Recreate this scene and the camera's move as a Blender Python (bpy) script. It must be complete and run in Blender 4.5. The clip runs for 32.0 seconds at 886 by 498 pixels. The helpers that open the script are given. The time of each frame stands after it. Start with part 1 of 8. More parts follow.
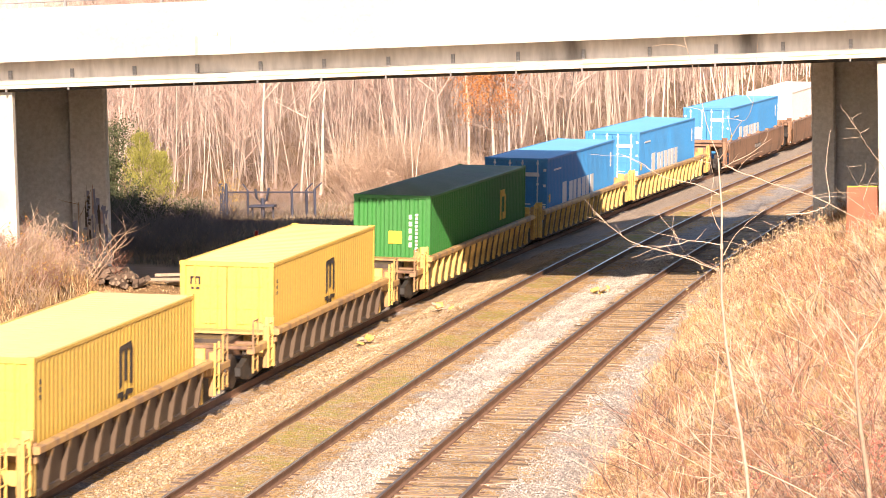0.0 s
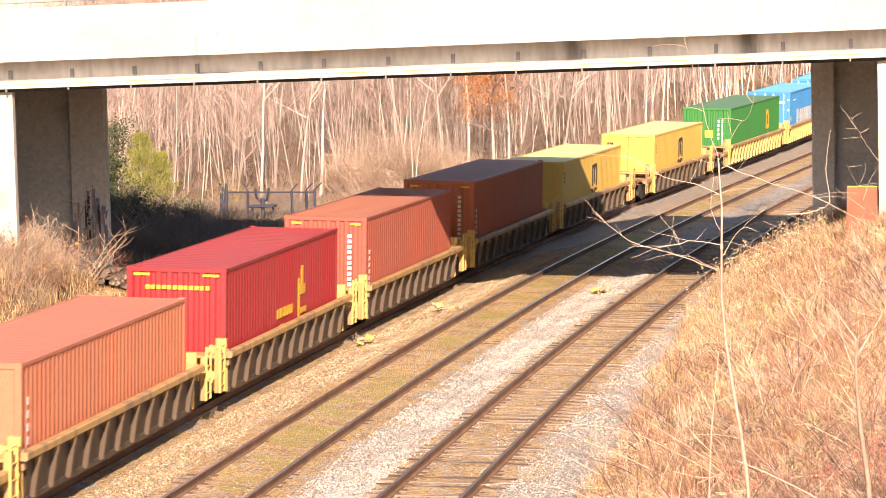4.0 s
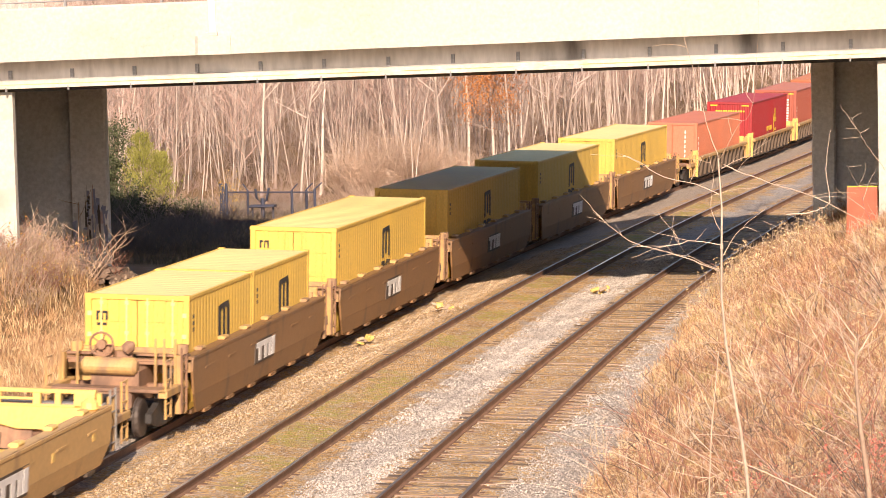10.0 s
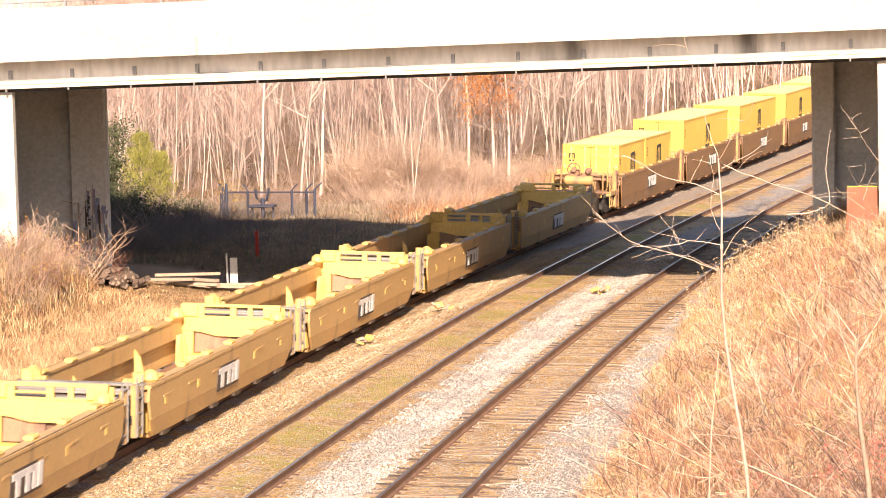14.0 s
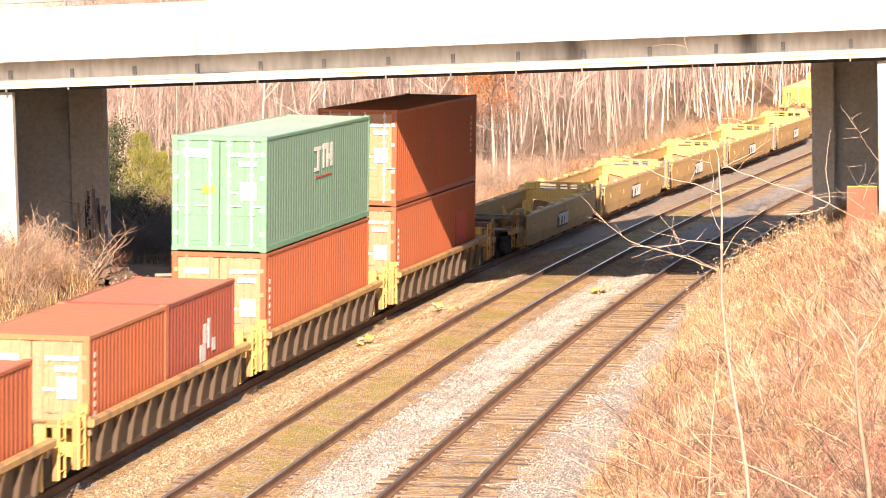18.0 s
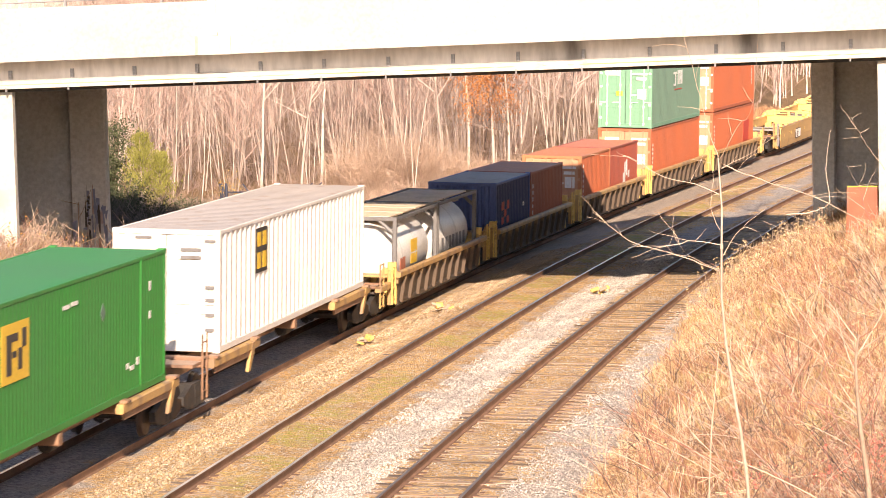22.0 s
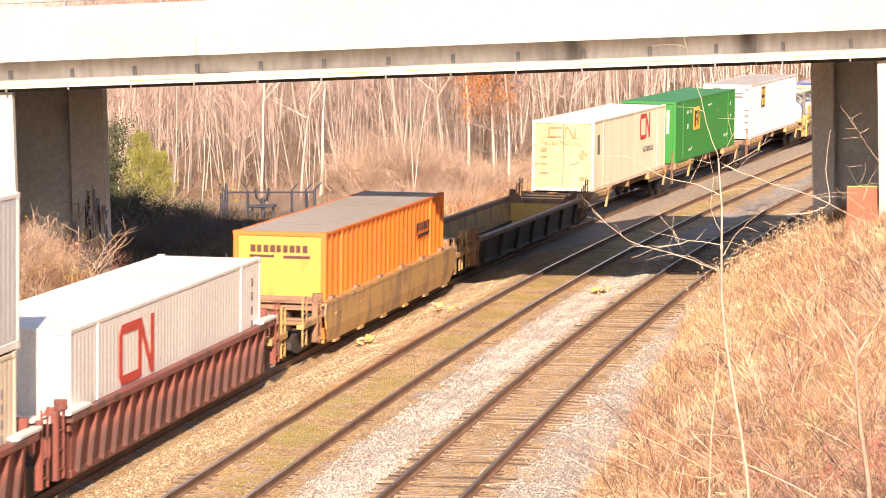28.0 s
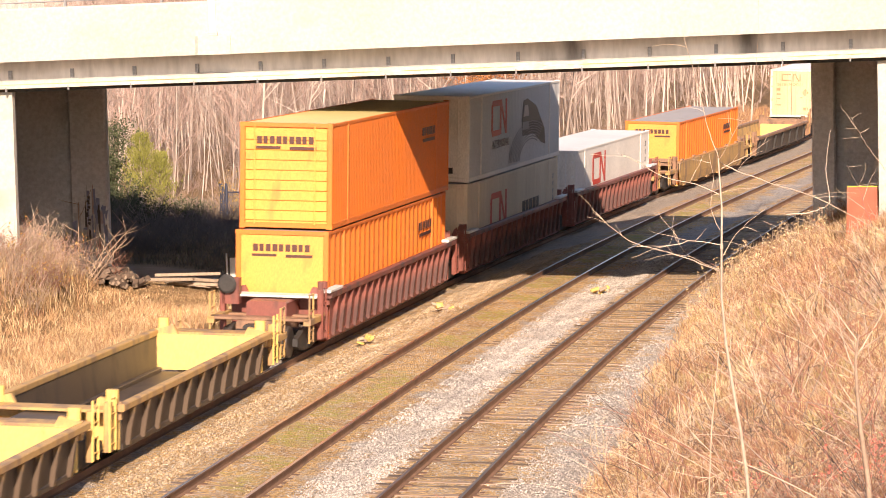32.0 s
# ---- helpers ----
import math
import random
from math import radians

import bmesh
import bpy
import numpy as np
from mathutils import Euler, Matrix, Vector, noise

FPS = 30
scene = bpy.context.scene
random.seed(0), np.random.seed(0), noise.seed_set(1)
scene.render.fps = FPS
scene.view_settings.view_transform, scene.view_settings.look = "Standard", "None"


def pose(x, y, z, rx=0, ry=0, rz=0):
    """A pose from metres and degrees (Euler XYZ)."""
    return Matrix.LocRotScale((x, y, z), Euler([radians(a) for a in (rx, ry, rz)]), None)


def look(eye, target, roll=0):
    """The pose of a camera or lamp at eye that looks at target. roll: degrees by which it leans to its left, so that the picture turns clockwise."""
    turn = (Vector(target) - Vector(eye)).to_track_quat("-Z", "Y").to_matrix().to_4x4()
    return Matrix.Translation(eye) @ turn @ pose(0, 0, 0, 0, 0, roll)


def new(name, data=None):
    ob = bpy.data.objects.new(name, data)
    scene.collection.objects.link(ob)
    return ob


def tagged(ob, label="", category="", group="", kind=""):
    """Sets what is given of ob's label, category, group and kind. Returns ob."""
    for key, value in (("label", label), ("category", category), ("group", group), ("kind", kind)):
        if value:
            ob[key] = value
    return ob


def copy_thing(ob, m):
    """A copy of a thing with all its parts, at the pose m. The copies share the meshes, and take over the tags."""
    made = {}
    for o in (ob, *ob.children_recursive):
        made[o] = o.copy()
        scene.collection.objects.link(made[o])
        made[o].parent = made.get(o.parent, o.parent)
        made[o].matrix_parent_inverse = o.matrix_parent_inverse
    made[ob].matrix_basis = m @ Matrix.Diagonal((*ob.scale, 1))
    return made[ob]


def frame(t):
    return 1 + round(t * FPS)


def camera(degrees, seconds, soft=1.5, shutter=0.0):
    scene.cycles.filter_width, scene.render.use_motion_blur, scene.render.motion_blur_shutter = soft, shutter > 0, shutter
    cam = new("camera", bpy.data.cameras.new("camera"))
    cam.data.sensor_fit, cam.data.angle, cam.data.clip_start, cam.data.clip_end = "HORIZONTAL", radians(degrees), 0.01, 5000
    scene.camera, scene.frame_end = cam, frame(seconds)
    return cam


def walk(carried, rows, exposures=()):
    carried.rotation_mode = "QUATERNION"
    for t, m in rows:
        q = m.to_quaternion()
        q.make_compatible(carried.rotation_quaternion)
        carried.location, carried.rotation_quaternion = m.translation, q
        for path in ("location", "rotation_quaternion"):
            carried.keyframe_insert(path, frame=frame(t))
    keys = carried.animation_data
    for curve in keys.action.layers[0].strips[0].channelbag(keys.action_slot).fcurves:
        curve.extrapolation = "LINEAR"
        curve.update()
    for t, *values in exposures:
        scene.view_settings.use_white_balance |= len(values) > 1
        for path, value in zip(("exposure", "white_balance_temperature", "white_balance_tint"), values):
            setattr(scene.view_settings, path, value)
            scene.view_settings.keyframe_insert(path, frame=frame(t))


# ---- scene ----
EYE = Vector((0.0, 0.0, 9.434))
PITCH, YAW, ROLL = radians(-4.836), radians(-9.827), -1.402
AHEAD = Vector((math.sin(YAW) * math.cos(PITCH), math.cos(YAW) * math.cos(PITCH), math.sin(PITCH)))
cam = camera(16.309, 32.0, 0.6, 0.3)
STAND = look(EYE, EYE + AHEAD, ROLL)
EXPOSED = ((0, 1.27), (1.5, 0.85), (3, 1.0), (4.5, 1.25), (6, 1.36), (7, 1.2), (8, 0.88), (10, 0.86), (11.5, 0.83), (12.5, 1.0), (14, 1.26), (18.5, 1.28), (21, 1.24), (22, 1.17), (23, 0.92), (24, 0.79), (25, 0.82), (26.5, 1.03), (28, 1.17), (29.2, 1.07), (30, 0.96), (32, 0.96))
walk(cam, [(0.0, STAND), (32.0, STAND)], [(t, e, 6700, 20) for t, e in EXPOSED])

# ---- light: a clear autumn day, the sun low behind the camera ----
SUN_EL, SUN_AZ = radians(27.25), radians(167.0)
world = bpy.data.worlds.new("sky")
scene.world = world
world.use_nodes = True
sky = world.node_tree.nodes.new("ShaderNodeTexSky")
sky.sky_type = 'NISHITA'
sky.sun_disc = False
sky.sun_elevation, sky.sun_rotation = SUN_EL, SUN_AZ
back = world.node_tree.nodes["Background"]
back.inputs["Strength"].default_value = 0.077
world.node_tree.links.new(sky.outputs[0], back.inputs["Color"])
sun = new("sun", bpy.data.lights.new("sun", "SUN"))
sun.data.energy, sun.data.angle, sun.data.color = 4.6, radians(0.53), (1.0, 0.84, 0.64)
TO_SUN = Vector((math.sin(SUN_AZ) * math.cos(SUN_EL), math.cos(SUN_AZ) * math.cos(SUN_EL), math.sin(SUN_EL)))
sun.matrix_world = look(TO_SUN * 200, (0, 0, 0))


# ---- the line of the tracks ----
GRADE, BOW = -0.00218, 3.387e-05
K1, K2, K3 = 5.98334e-4, 3.39965e-5, -8.04185e-7
Y_FROM, Y_TO = 42.0, 212.0


def mid_x(y):
    """x and slope of the middle track's centre line."""
    c = min(max(y, Y_FROM), Y_TO)
    t = c - 60.0
    x = -14.344 + K1 * t * t / 2 + K2 * t ** 3 / 6 + K3 * t ** 4 / 24
    dx = K1 * t + K2 * t * t / 2 + K3 * t ** 3 / 6
    return x + dx * (y - c), dx


def grade(y):
    c = min(max(y, 20.0), 230.0)
    t = c - 60.0
    return GRADE * t + BOW * t * t / 2 + (GRADE + BOW * t) * (y - c)


def on_line(y, d, z=0.0):
    """World place at d metres to the right of the middle track's centre."""
    x, dx = mid_x(y)
    n = math.hypot(1, dx)
    return Vector((x + d / n, y - d * dx / n, z + grade(y)))


D1, D2, D3 = -4.515, 0.0, 4.083
LEAN1, LEAN2, LEAN3 = 0.0366, 0.035, 0.0302
DROP1 = -0.22


def smooth(a, b, v):
    t = min(max((v - a) / (b - a), 0.0), 1.0)
    return t * t * (3 - 2 * t)


def bank_toe(y):
    """Where the bank begins, right of the tracks."""
    return 7.0 - 1.35 * smooth(58, 96, y) + 0.3 * noise.noise(Vector((y * 0.13, 3, 1)))


def ground_h(d, y):
    """Height of the ground over the middle rails' plane."""
    n = noise.noise(Vector((d * 0.35, y * 0.35, 0))) * 0.5 + noise.noise(Vector((d * 0.08, y * 0.08, 5)))
    patch = noise.noise(Vector((d * 0.9, y * 0.55, 40)))
    h = -0.27 - 0.06 * smooth(-1.9, -2.5, d) * smooth(-4.0, -3.0, d)
    for dc, le, z in ((D1, LEAN1, DROP1 - 0.168), (D2, LEAN2, -0.166 + 0.012 * n + 0.014 * patch), (D3, LEAN3, -0.190 + 0.01 * n + 0.014 * patch)):
        w = 1 - smooth(1.35, 2.1, abs(d - dc))
        h = h * (1 - w) + (z - le * (d - dc)) * w
    h -= 0.25 * smooth(-6.4, -8.2, d)
    h += 0.12 * n * smooth(-7.5, -11.0, d)
    h += 0.45 * smooth(-9, -16, d) + 1.9 * smooth(-12.4, -14.8, d) * smooth(96, 90, y)
    h += 0.7 * smooth(-17, -45, d) + 5.0 * smooth(-45, -260, d)
    toe = bank_toe(y)
    if d > toe:
        up = min((d - toe) * 0.5, 7.2)
        h += up + 0.25 * n * smooth(toe, toe + 1.5, d)
    return h


def ground(d, y):
    return on_line(y, d, ground_h(d, y))


# ---- meshes ----
class Form:
    """Vertices and faces of one mesh."""

    def __init__(self):
        self.v, self.f = [], []

    def add(self, verts, faces):
        n = len(self.v)
        self.v.extend(verts)
        self.f.extend([tuple(i + n for i in f) for f in faces])
        return self

    def box(self, x0, x1, y0, y1, z0, z1, c=0.0):
        """A box; c chamfers its edges along the longest side."""
        if c <= 0:
            v = [(x, y, z) for x in (x0, x1) for y in (y0, y1) for z in (z0, z1)]
            return self.add(v, [(0, 1, 3, 2), (4, 6, 7, 5), (0, 4, 5, 1), (2, 3, 7, 6), (0, 2, 6, 4), (1, 5, 7, 3)])
        spans = (x1 - x0, y1 - y0, z1 - z0)
        ax = spans.index(max(spans))
        lo, hi = [(x0, x1), (y0, y1), (z0, z1)][ax]
        (a0, a1), (b0, b1) = [p for i, p in enumerate(((x0, x1), (y0, y1), (z0, z1))) if i != ax]
        ring = [(a0 + c, b0), (a1 - c, b0), (a1, b0 + c), (a1, b1 - c), (a1 - c, b1), (a0 + c, b1), (a0, b1 - c), (a0, b0 + c)]
        return self.sweep(ring, ax, lo, hi, flip=ax == 1)

    def sweep(self, ring, ax, lo, hi, flip=False):
        """A closed outline pushed along an axis."""
        n = len(ring)
        verts = []
        for t in (lo, hi):
            for a, b in ring:
                p = [a, b]
                p.insert(ax, t)
                verts.append(tuple(p))
        faces = [(i, (i + 1) % n, n + (i + 1) % n, n + i) for i in range(n)] + [tuple(range(n - 1, -1, -1)), tuple(range(n, 2 * n))]
        if flip:
            faces = [f[::-1] for f in faces]
        return self.add(verts, faces)

    def tube(self, p, q, r, r2=None, n=8, caps=True):
        p, q = Vector(p), Vector(q)
        r2 = r if r2 is None else r2
        w = (q - p).normalized()
        a = w.orthogonal().normalized()
        b = w.cross(a)
        verts = []
        for o, rr in ((p, r), (q, r2)):
            for i in range(n):
                t = 2 * math.pi * i / n
                verts.append(tuple(o + (a * math.cos(t) + b * math.sin(t)) * rr))
        faces = [(i, (i + 1) % n, n + (i + 1) % n, n + i) for i in range(n)]
        if caps:
            faces += [tuple(range(n - 1, -1, -1)), tuple(range(n, 2 * n))]
        return self.add(verts, faces)

    def lathe(self, profile, axis_from, axis_to, n=20):
        """A solid of revolution: (distance along, radius) pairs between two places."""
        p, q = Vector(axis_from), Vector(axis_to)
        w = (q - p).normalized()
        a = w.orthogonal().normalized()
        b = w.cross(a)
        verts = []
        for t, r in profile:
            for i in range(n):
                g = 2 * math.pi * i / n
                verts.append(tuple(p + w * t + (a * math.cos(g) + b * math.sin(g)) * r))
        m = len(profile)
        faces = [(j * n + i, j * n + (i + 1) % n, (j + 1) * n + (i + 1) % n, (j + 1) * n + i) for j in range(m - 1) for i in range(n)]
        faces += [tuple(range(n - 1, -1, -1)), tuple(range((m - 1) * n, m * n))]
        return self.add(verts, faces)

    def plate(self, pts, thick):
        """A flat polygon given thickness along a vector."""
        n = len(pts)
        t = Vector(thick)
        verts = [tuple(p) for p in pts] + [tuple(Vector(p) + t) for p in pts]
        return self.add(verts, [tuple(range(n - 1, -1, -1)), tuple(range(n, 2 * n))] + [(i, (i + 1) % n, n + (i + 1) % n, n + i) for i in range(n)])

    def mesh(self, name, material, soft=False):
        me = bpy.data.meshes.new(name)
        me.from_pydata(self.v, [], self.f)
        if material:
            me.materials.append(material)
        if soft:
            me.polygons.foreach_set("use_smooth", [True] * len(me.polygons))
        me.update()
        return me


def solid(form, name, material, soft=False):
    """A mesh with its normals set outward."""
    me = form.mesh(name, material, soft)
    bm = bmesh.new()
    bm.from_mesh(me)
    bmesh.ops.recalc_face_normals(bm, faces=bm.faces)
    bm.to_mesh(me)
    bm.free()
    return me


def part(name, form, material, parent, label="", soft=False):
    me = form if isinstance(form, bpy.types.Mesh) else solid(form, name, material, soft)
    ob = new(name, me)
    ob.parent = parent
    if label:
        ob["label"] = label
    return ob


def thing(name, label, category, group="", kind="", m=None):
    ob = new(name)
    ob.empty_display_size = 0.3
    if m is not None:
        ob.matrix_basis = m
    return tagged(ob, label, category, group, kind)


# ---- materials ----
def shade(name, c1, c2, rough=0.6, metal=0.0, big=0.6, small=14.0, bump=0.15, dirt=None, dirt_at=0.55, dirt_scale=1.4, stretch=(1, 1, 1), spread=0.06, where="Object", lift=0.02):
    """Two tones blotched at two scales, dirt in patches of its own, fine relief."""
    m = bpy.data.materials.new(name)
    m.use_nodes = True
    nt = m.node_tree
    n, l = nt.nodes, nt.links
    bs = n["Principled BSDF"]
    co = n.new("ShaderNodeTexCoord")
    mp = n.new("ShaderNodeMapping")
    mp.inputs["Scale"].default_value = stretch
    l.new(co.outputs[where], mp.inputs["Vector"])

    def grain(scale, detail=5.0):
        t = n.new("ShaderNodeTexNoise")
        t.inputs["Scale"].default_value, t.inputs["Detail"].default_value = scale, detail
        l.new(mp.outputs[0], t.inputs["Vector"])
        return t.outputs["Fac"]

    def ramp(fac, a, b):
        r = n.new("ShaderNodeMapRange")
        r.inputs["From Min"].default_value, r.inputs["From Max"].default_value = a, b
        l.new(fac, r.inputs["Value"])
        return r.outputs[0]

    def mix(fac, a, b):
        x = n.new("ShaderNodeMix")
        x.data_type = 'RGBA'
        for s, i in ((fac, 0), (a, 6), (b, 7)):
            if isinstance(s, (tuple, list)):
                x.inputs[i].default_value = (*s, 1)
            elif isinstance(s, float):
                x.inputs[i].default_value = s
            else:
                l.new(s, x.inputs[i])
        return x.outputs[2]

    fine = grain(small)
    col = mix(ramp(grain(big, 3.0), 0.35, 0.65), c1, c2)
    hs = n.new("ShaderNodeHueSaturation")
    info = n.new("ShaderNodeObjectInfo")
    v = n.new("ShaderNodeMapRange")
    v.inputs["To Min"].default_value, v.inputs["To Max"].default_value = 1 - spread, 1 + spread
    l.new(info.outputs["Random"], v.inputs["Value"])
    v2 = n.new("ShaderNodeMapRange")
    v2.inputs["From Min"].default_value, v2.inputs["From Max"].default_value = 0.3, 0.7
    v2.inputs["To Min"].default_value, v2.inputs["To Max"].default_value = 0.86, 1.12
    l.new(fine, v2.inputs["Value"])
    mu = n.new("ShaderNodeMath")
    mu.operation = 'MULTIPLY'
    l.new(v.outputs[0], mu.inputs[0])
    l.new(v2.outputs[0], mu.inputs[1])
    l.new(mu.outputs[0], hs.inputs["Value"])
    l.new(col, hs.inputs["Color"])
    col = hs.outputs[0]
    if dirt:
        col = mix(ramp(grain(dirt_scale, 8.0), dirt_at, dirt_at + 0.14), col, dirt)
    l.new(col, bs.inputs["Base Color"])
    bs.inputs["Roughness"].default_value, bs.inputs["Metallic"].default_value = rough, metal
    if bump:
        b = n.new("ShaderNodeBump")
        b.inputs["Strength"].default_value, b.inputs["Distance"].default_value = bump, lift
        l.new(fine, b.inputs["Height"])
        l.new(b.outputs[0], bs.inputs["Normal"])
    return m


def paint(name, c, dirt=(0.20, 0.13, 0.08), at=0.62, rough=0.5):
    c2 = tuple(min(1, x * 0.88 + 0.012) for x in c)
    return shade(name, c, c2, rough, 0, 0.5, 30.0, 0.08, dirt, at, 2.2, (1, 0.8, 0.35), 0.03)


concrete = shade("concrete", (0.80, 0.80, 0.81), (0.72, 0.72, 0.73), 0.9, 0, 0.35, 9.0, 0.25, (0.38, 0.355, 0.335), 0.60, 0.5)
# deck and inner girders: kept dark so less light bounces onto the ground below
concrete_dim = shade("low_bounce_concrete", (0.30, 0.285, 0.27), (0.22, 0.21, 0.20), 0.9, 0, 0.4, 8.0, 0.25, (0.14, 0.13, 0.12), 0.60, 0.6)
concrete_pale = shade("pale_concrete", (0.52, 0.495, 0.44), (0.46, 0.435, 0.38), 0.88, 0, 0.3, 8.0, 0.2, (0.38, 0.35, 0.30), 0.64, 0.45)
flange_paint = shade("pale_flange_paint", (0.66, 0.60, 0.50), (0.58, 0.50, 0.38), 0.8, 0, 0.4, 9, 0.1, (0.5, 0.38, 0.22), 0.62, 1.5)
girder_paint = shade("stained_concrete_girder", (0.70, 0.665, 0.63), (0.58, 0.545, 0.51), 0.85, 0, 0.5, 7.0, 0.2, (0.17, 0.155, 0.145), 0.585, 0.7, (0.8, 1, 0.22))
steel_grey = shade("grey_steel", (0.32, 0.32, 0.33), (0.24, 0.24, 0.25), 0.55, 0.3, 0.8, 20, 0.1)
lamp_metal = shade("galvanised_lamp_post", (0.74, 0.73, 0.72), (0.64, 0.63, 0.62), 0.45, 0.2, 0.8, 20, 0.1)
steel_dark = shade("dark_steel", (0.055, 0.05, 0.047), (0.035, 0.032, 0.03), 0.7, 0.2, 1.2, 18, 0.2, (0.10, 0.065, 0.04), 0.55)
rail_side = shade("rusty_rail", (0.27, 0.155, 0.095), (0.19, 0.11, 0.07), 0.8, 0.2, 1.5, 25, 0.2)
rail_worn = shade("worn_rail_head", (0.30, 0.24, 0.20), (0.22, 0.17, 0.14), 0.38, 0.8, 0.8, 30, 0.05)
rail_top = shade("polished_rail_head", (0.55, 0.54, 0.53), (0.45, 0.44, 0.43), 0.28, 1.0, 0.8, 30, 0.03)
tie_wood = shade("weathered_tie", (0.34, 0.24, 0.17), (0.19, 0.135, 0.10), 0.9, 0, 2.0, 40, 0.5, (0.70, 0.45, 0.19), 0.52, 3.0, (0.5, 2.5, 1), 0.5)
pile_wood = shade("old_dark_timber", (0.19, 0.13, 0.095), (0.085, 0.06, 0.047), 0.9, 0, 2.0, 30, 0.5, (0.56, 0.43, 0.31), 0.60, 2.0, (1, 1, 1), 0.5)


# ---- ground ----
def ground_material():
    """Grey ballast between the tracks, rusty earth on them, straw and soil beside: by distance from each track's centre."""
    m = bpy.data.materials.new("ballast_soil_and_straw")
    m.use_nodes = True
    nt = m.node_tree
    n, l = nt.nodes, nt.links
    bs = n["Principled BSDF"]
    geo = n.new("ShaderNodeNewGeometry")
    at = n.new("ShaderNodeAttribute")
    at.attribute_name = "beside"
    sep = n.new("ShaderNodeSeparateXYZ")
    l.new(at.outputs["Vector"], sep.inputs[0])

    along = n.new("ShaderNodeSeparateXYZ")
    l.new(geo.outputs["Position"], along.inputs[0])

    def noise_at(scale, detail=4.0, w=0.0):
        t = n.new("ShaderNodeTexNoise")
        t.inputs["Scale"].default_value, t.inputs["Detail"].default_value = scale, detail
        l.new(geo.outputs["Position"], t.inputs["Vector"])
        return t.outputs["Fac"]

    def rng(v, a, b, c=0.0, d=1.0):
        r = n.new("ShaderNodeMapRange")
        for i, x in enumerate((a, b, c, d)):
            r.inputs[i + 1].default_value = x
        l.new(v, r.inputs[0])
        return r.outputs[0]

    def mix(fac, a, b):
        x = n.new("ShaderNodeMix")
        x.data_type = 'RGBA'
        l.new(fac, x.inputs[0])
        for s, i in ((a, 6), (b, 7)):
            if isinstance(s, tuple):
                x.inputs[i].default_value = (*s, 1)
            else:
                l.new(s, x.inputs[i])
        return x.outputs[2]

    def both(a, b, op='MULTIPLY'):
        x = n.new("ShaderNodeMath")
        x.operation = op
        for s, i in ((a, 0), (b, 1)):
            if isinstance(s, float):
                x.inputs[i].default_value = s
            else:
                l.new(s, x.inputs[i])
        return x.outputs[0]

    vo = n.new("ShaderNodeTexVoronoi")
    vo.inputs["Scale"].default_value = 17.0
    l.new(geo.outputs["Position"], vo.inputs["Vector"])
    vc = n.new("ShaderNodeSeparateColor")
    l.new(vo.outputs["Color"], vc.inputs[0])
    stone = mix(vc.outputs[0], (0.27, 0.24, 0.215), (0.58, 0.52, 0.465))
    stone = mix(rng(noise_at(0.5), 0.50, 0.75, 0.0, 0.4), stone, (0.58, 0.42, 0.26))
    earth = mix(rng(noise_at(1.1, 6.0), 0.4, 0.65), (0.70, 0.45, 0.19), (0.46, 0.285, 0.125))
    earth = mix(rng(vc.outputs[1], 0.70, 0.75, 0.0, 0.7), earth, (0.62, 0.56, 0.49))
    earth = mix(rng(vc.outputs[2], 0.68, 0.74, 0.0, 0.6), earth, (0.24, 0.15, 0.09))
    straw = mix(rng(noise_at(2.5, 6.0), 0.35, 0.65), (0.36, 0.235, 0.12), (0.24, 0.155, 0.085))
    soil = mix(rng(noise_at(0.8, 6.0), 0.4, 0.6), (0.46, 0.31, 0.21), (0.54, 0.38, 0.26))
    moss = (0.42, 0.36, 0.09)
    wob = both(rng(noise_at(0.9, 5.0), 0.3, 0.7, -0.55, 0.55), sep.outputs[0], 'ADD')

    def band(c, w):
        x = both(both(wob, -c, 'ADD'), 1.0)
        y = n.new("ShaderNodeMath")
        y.operation = 'ABSOLUTE'
        l.new(x, y.inputs[0])
        return rng(y.outputs[0], w, w + 0.5, 1.0, 0.0)

    col = stone
    col = mix(both(band(D2, 1.15), rng(noise_at(2.2, 6.0), 0.3, 0.5, 0.65, 1.0)), col, earth)
    col = mix(both(band(D3, 1.15), rng(noise_at(2.2, 6.0), 0.30, 0.56, 0.55, 1.0)), col, earth)
    col = mix(both(both(band(D1 + 2.05, 1.0), rng(noise_at(1.4, 5.0), 0.32, 0.58, 0.75, 1.0)), rng(along.outputs[1], 92.0, 112.0, 1.0, 0.25)), col, earth)
    col = mix(both(both(band(D2, 0.35), rng(noise_at(0.45, 3.0), 0.47, 0.58)), rng(noise_at(6.0, 4.0), 0.4, 0.6)), col, moss)
    col = mix(rng(sep.outputs[2], -0.15, 0.3), col, straw)
    left = rng(wob, -7.0, -8.0)
    col = mix(left, col, mix(rng(sep.outputs[1], 0.0, 1.0), soil, straw))
    l.new(col, bs.inputs["Base Color"])
    bs.inputs["Roughness"].default_value = 0.95
    bs.inputs["Specular IOR Level"].default_value = 0.2
    hgt = both(vo.outputs["Distance"], noise_at(30.0), 'ADD')
    b = n.new("ShaderNodeBump")
    b.inputs["Strength"].default_value, b.inputs["Distance"].default_value = 1.0, 0.06
    l.new(hgt, b.inputs["Height"])
    l.new(b.outputs[0], bs.inputs["Normal"])
    return m


def steps(spans):
    out = []
    for a, b, s in spans:
        k = max(1, round((b - a) / s))
        out += [a + (b - a) * i / k for i in range(k)]
    return out + [spans[-1][1]]


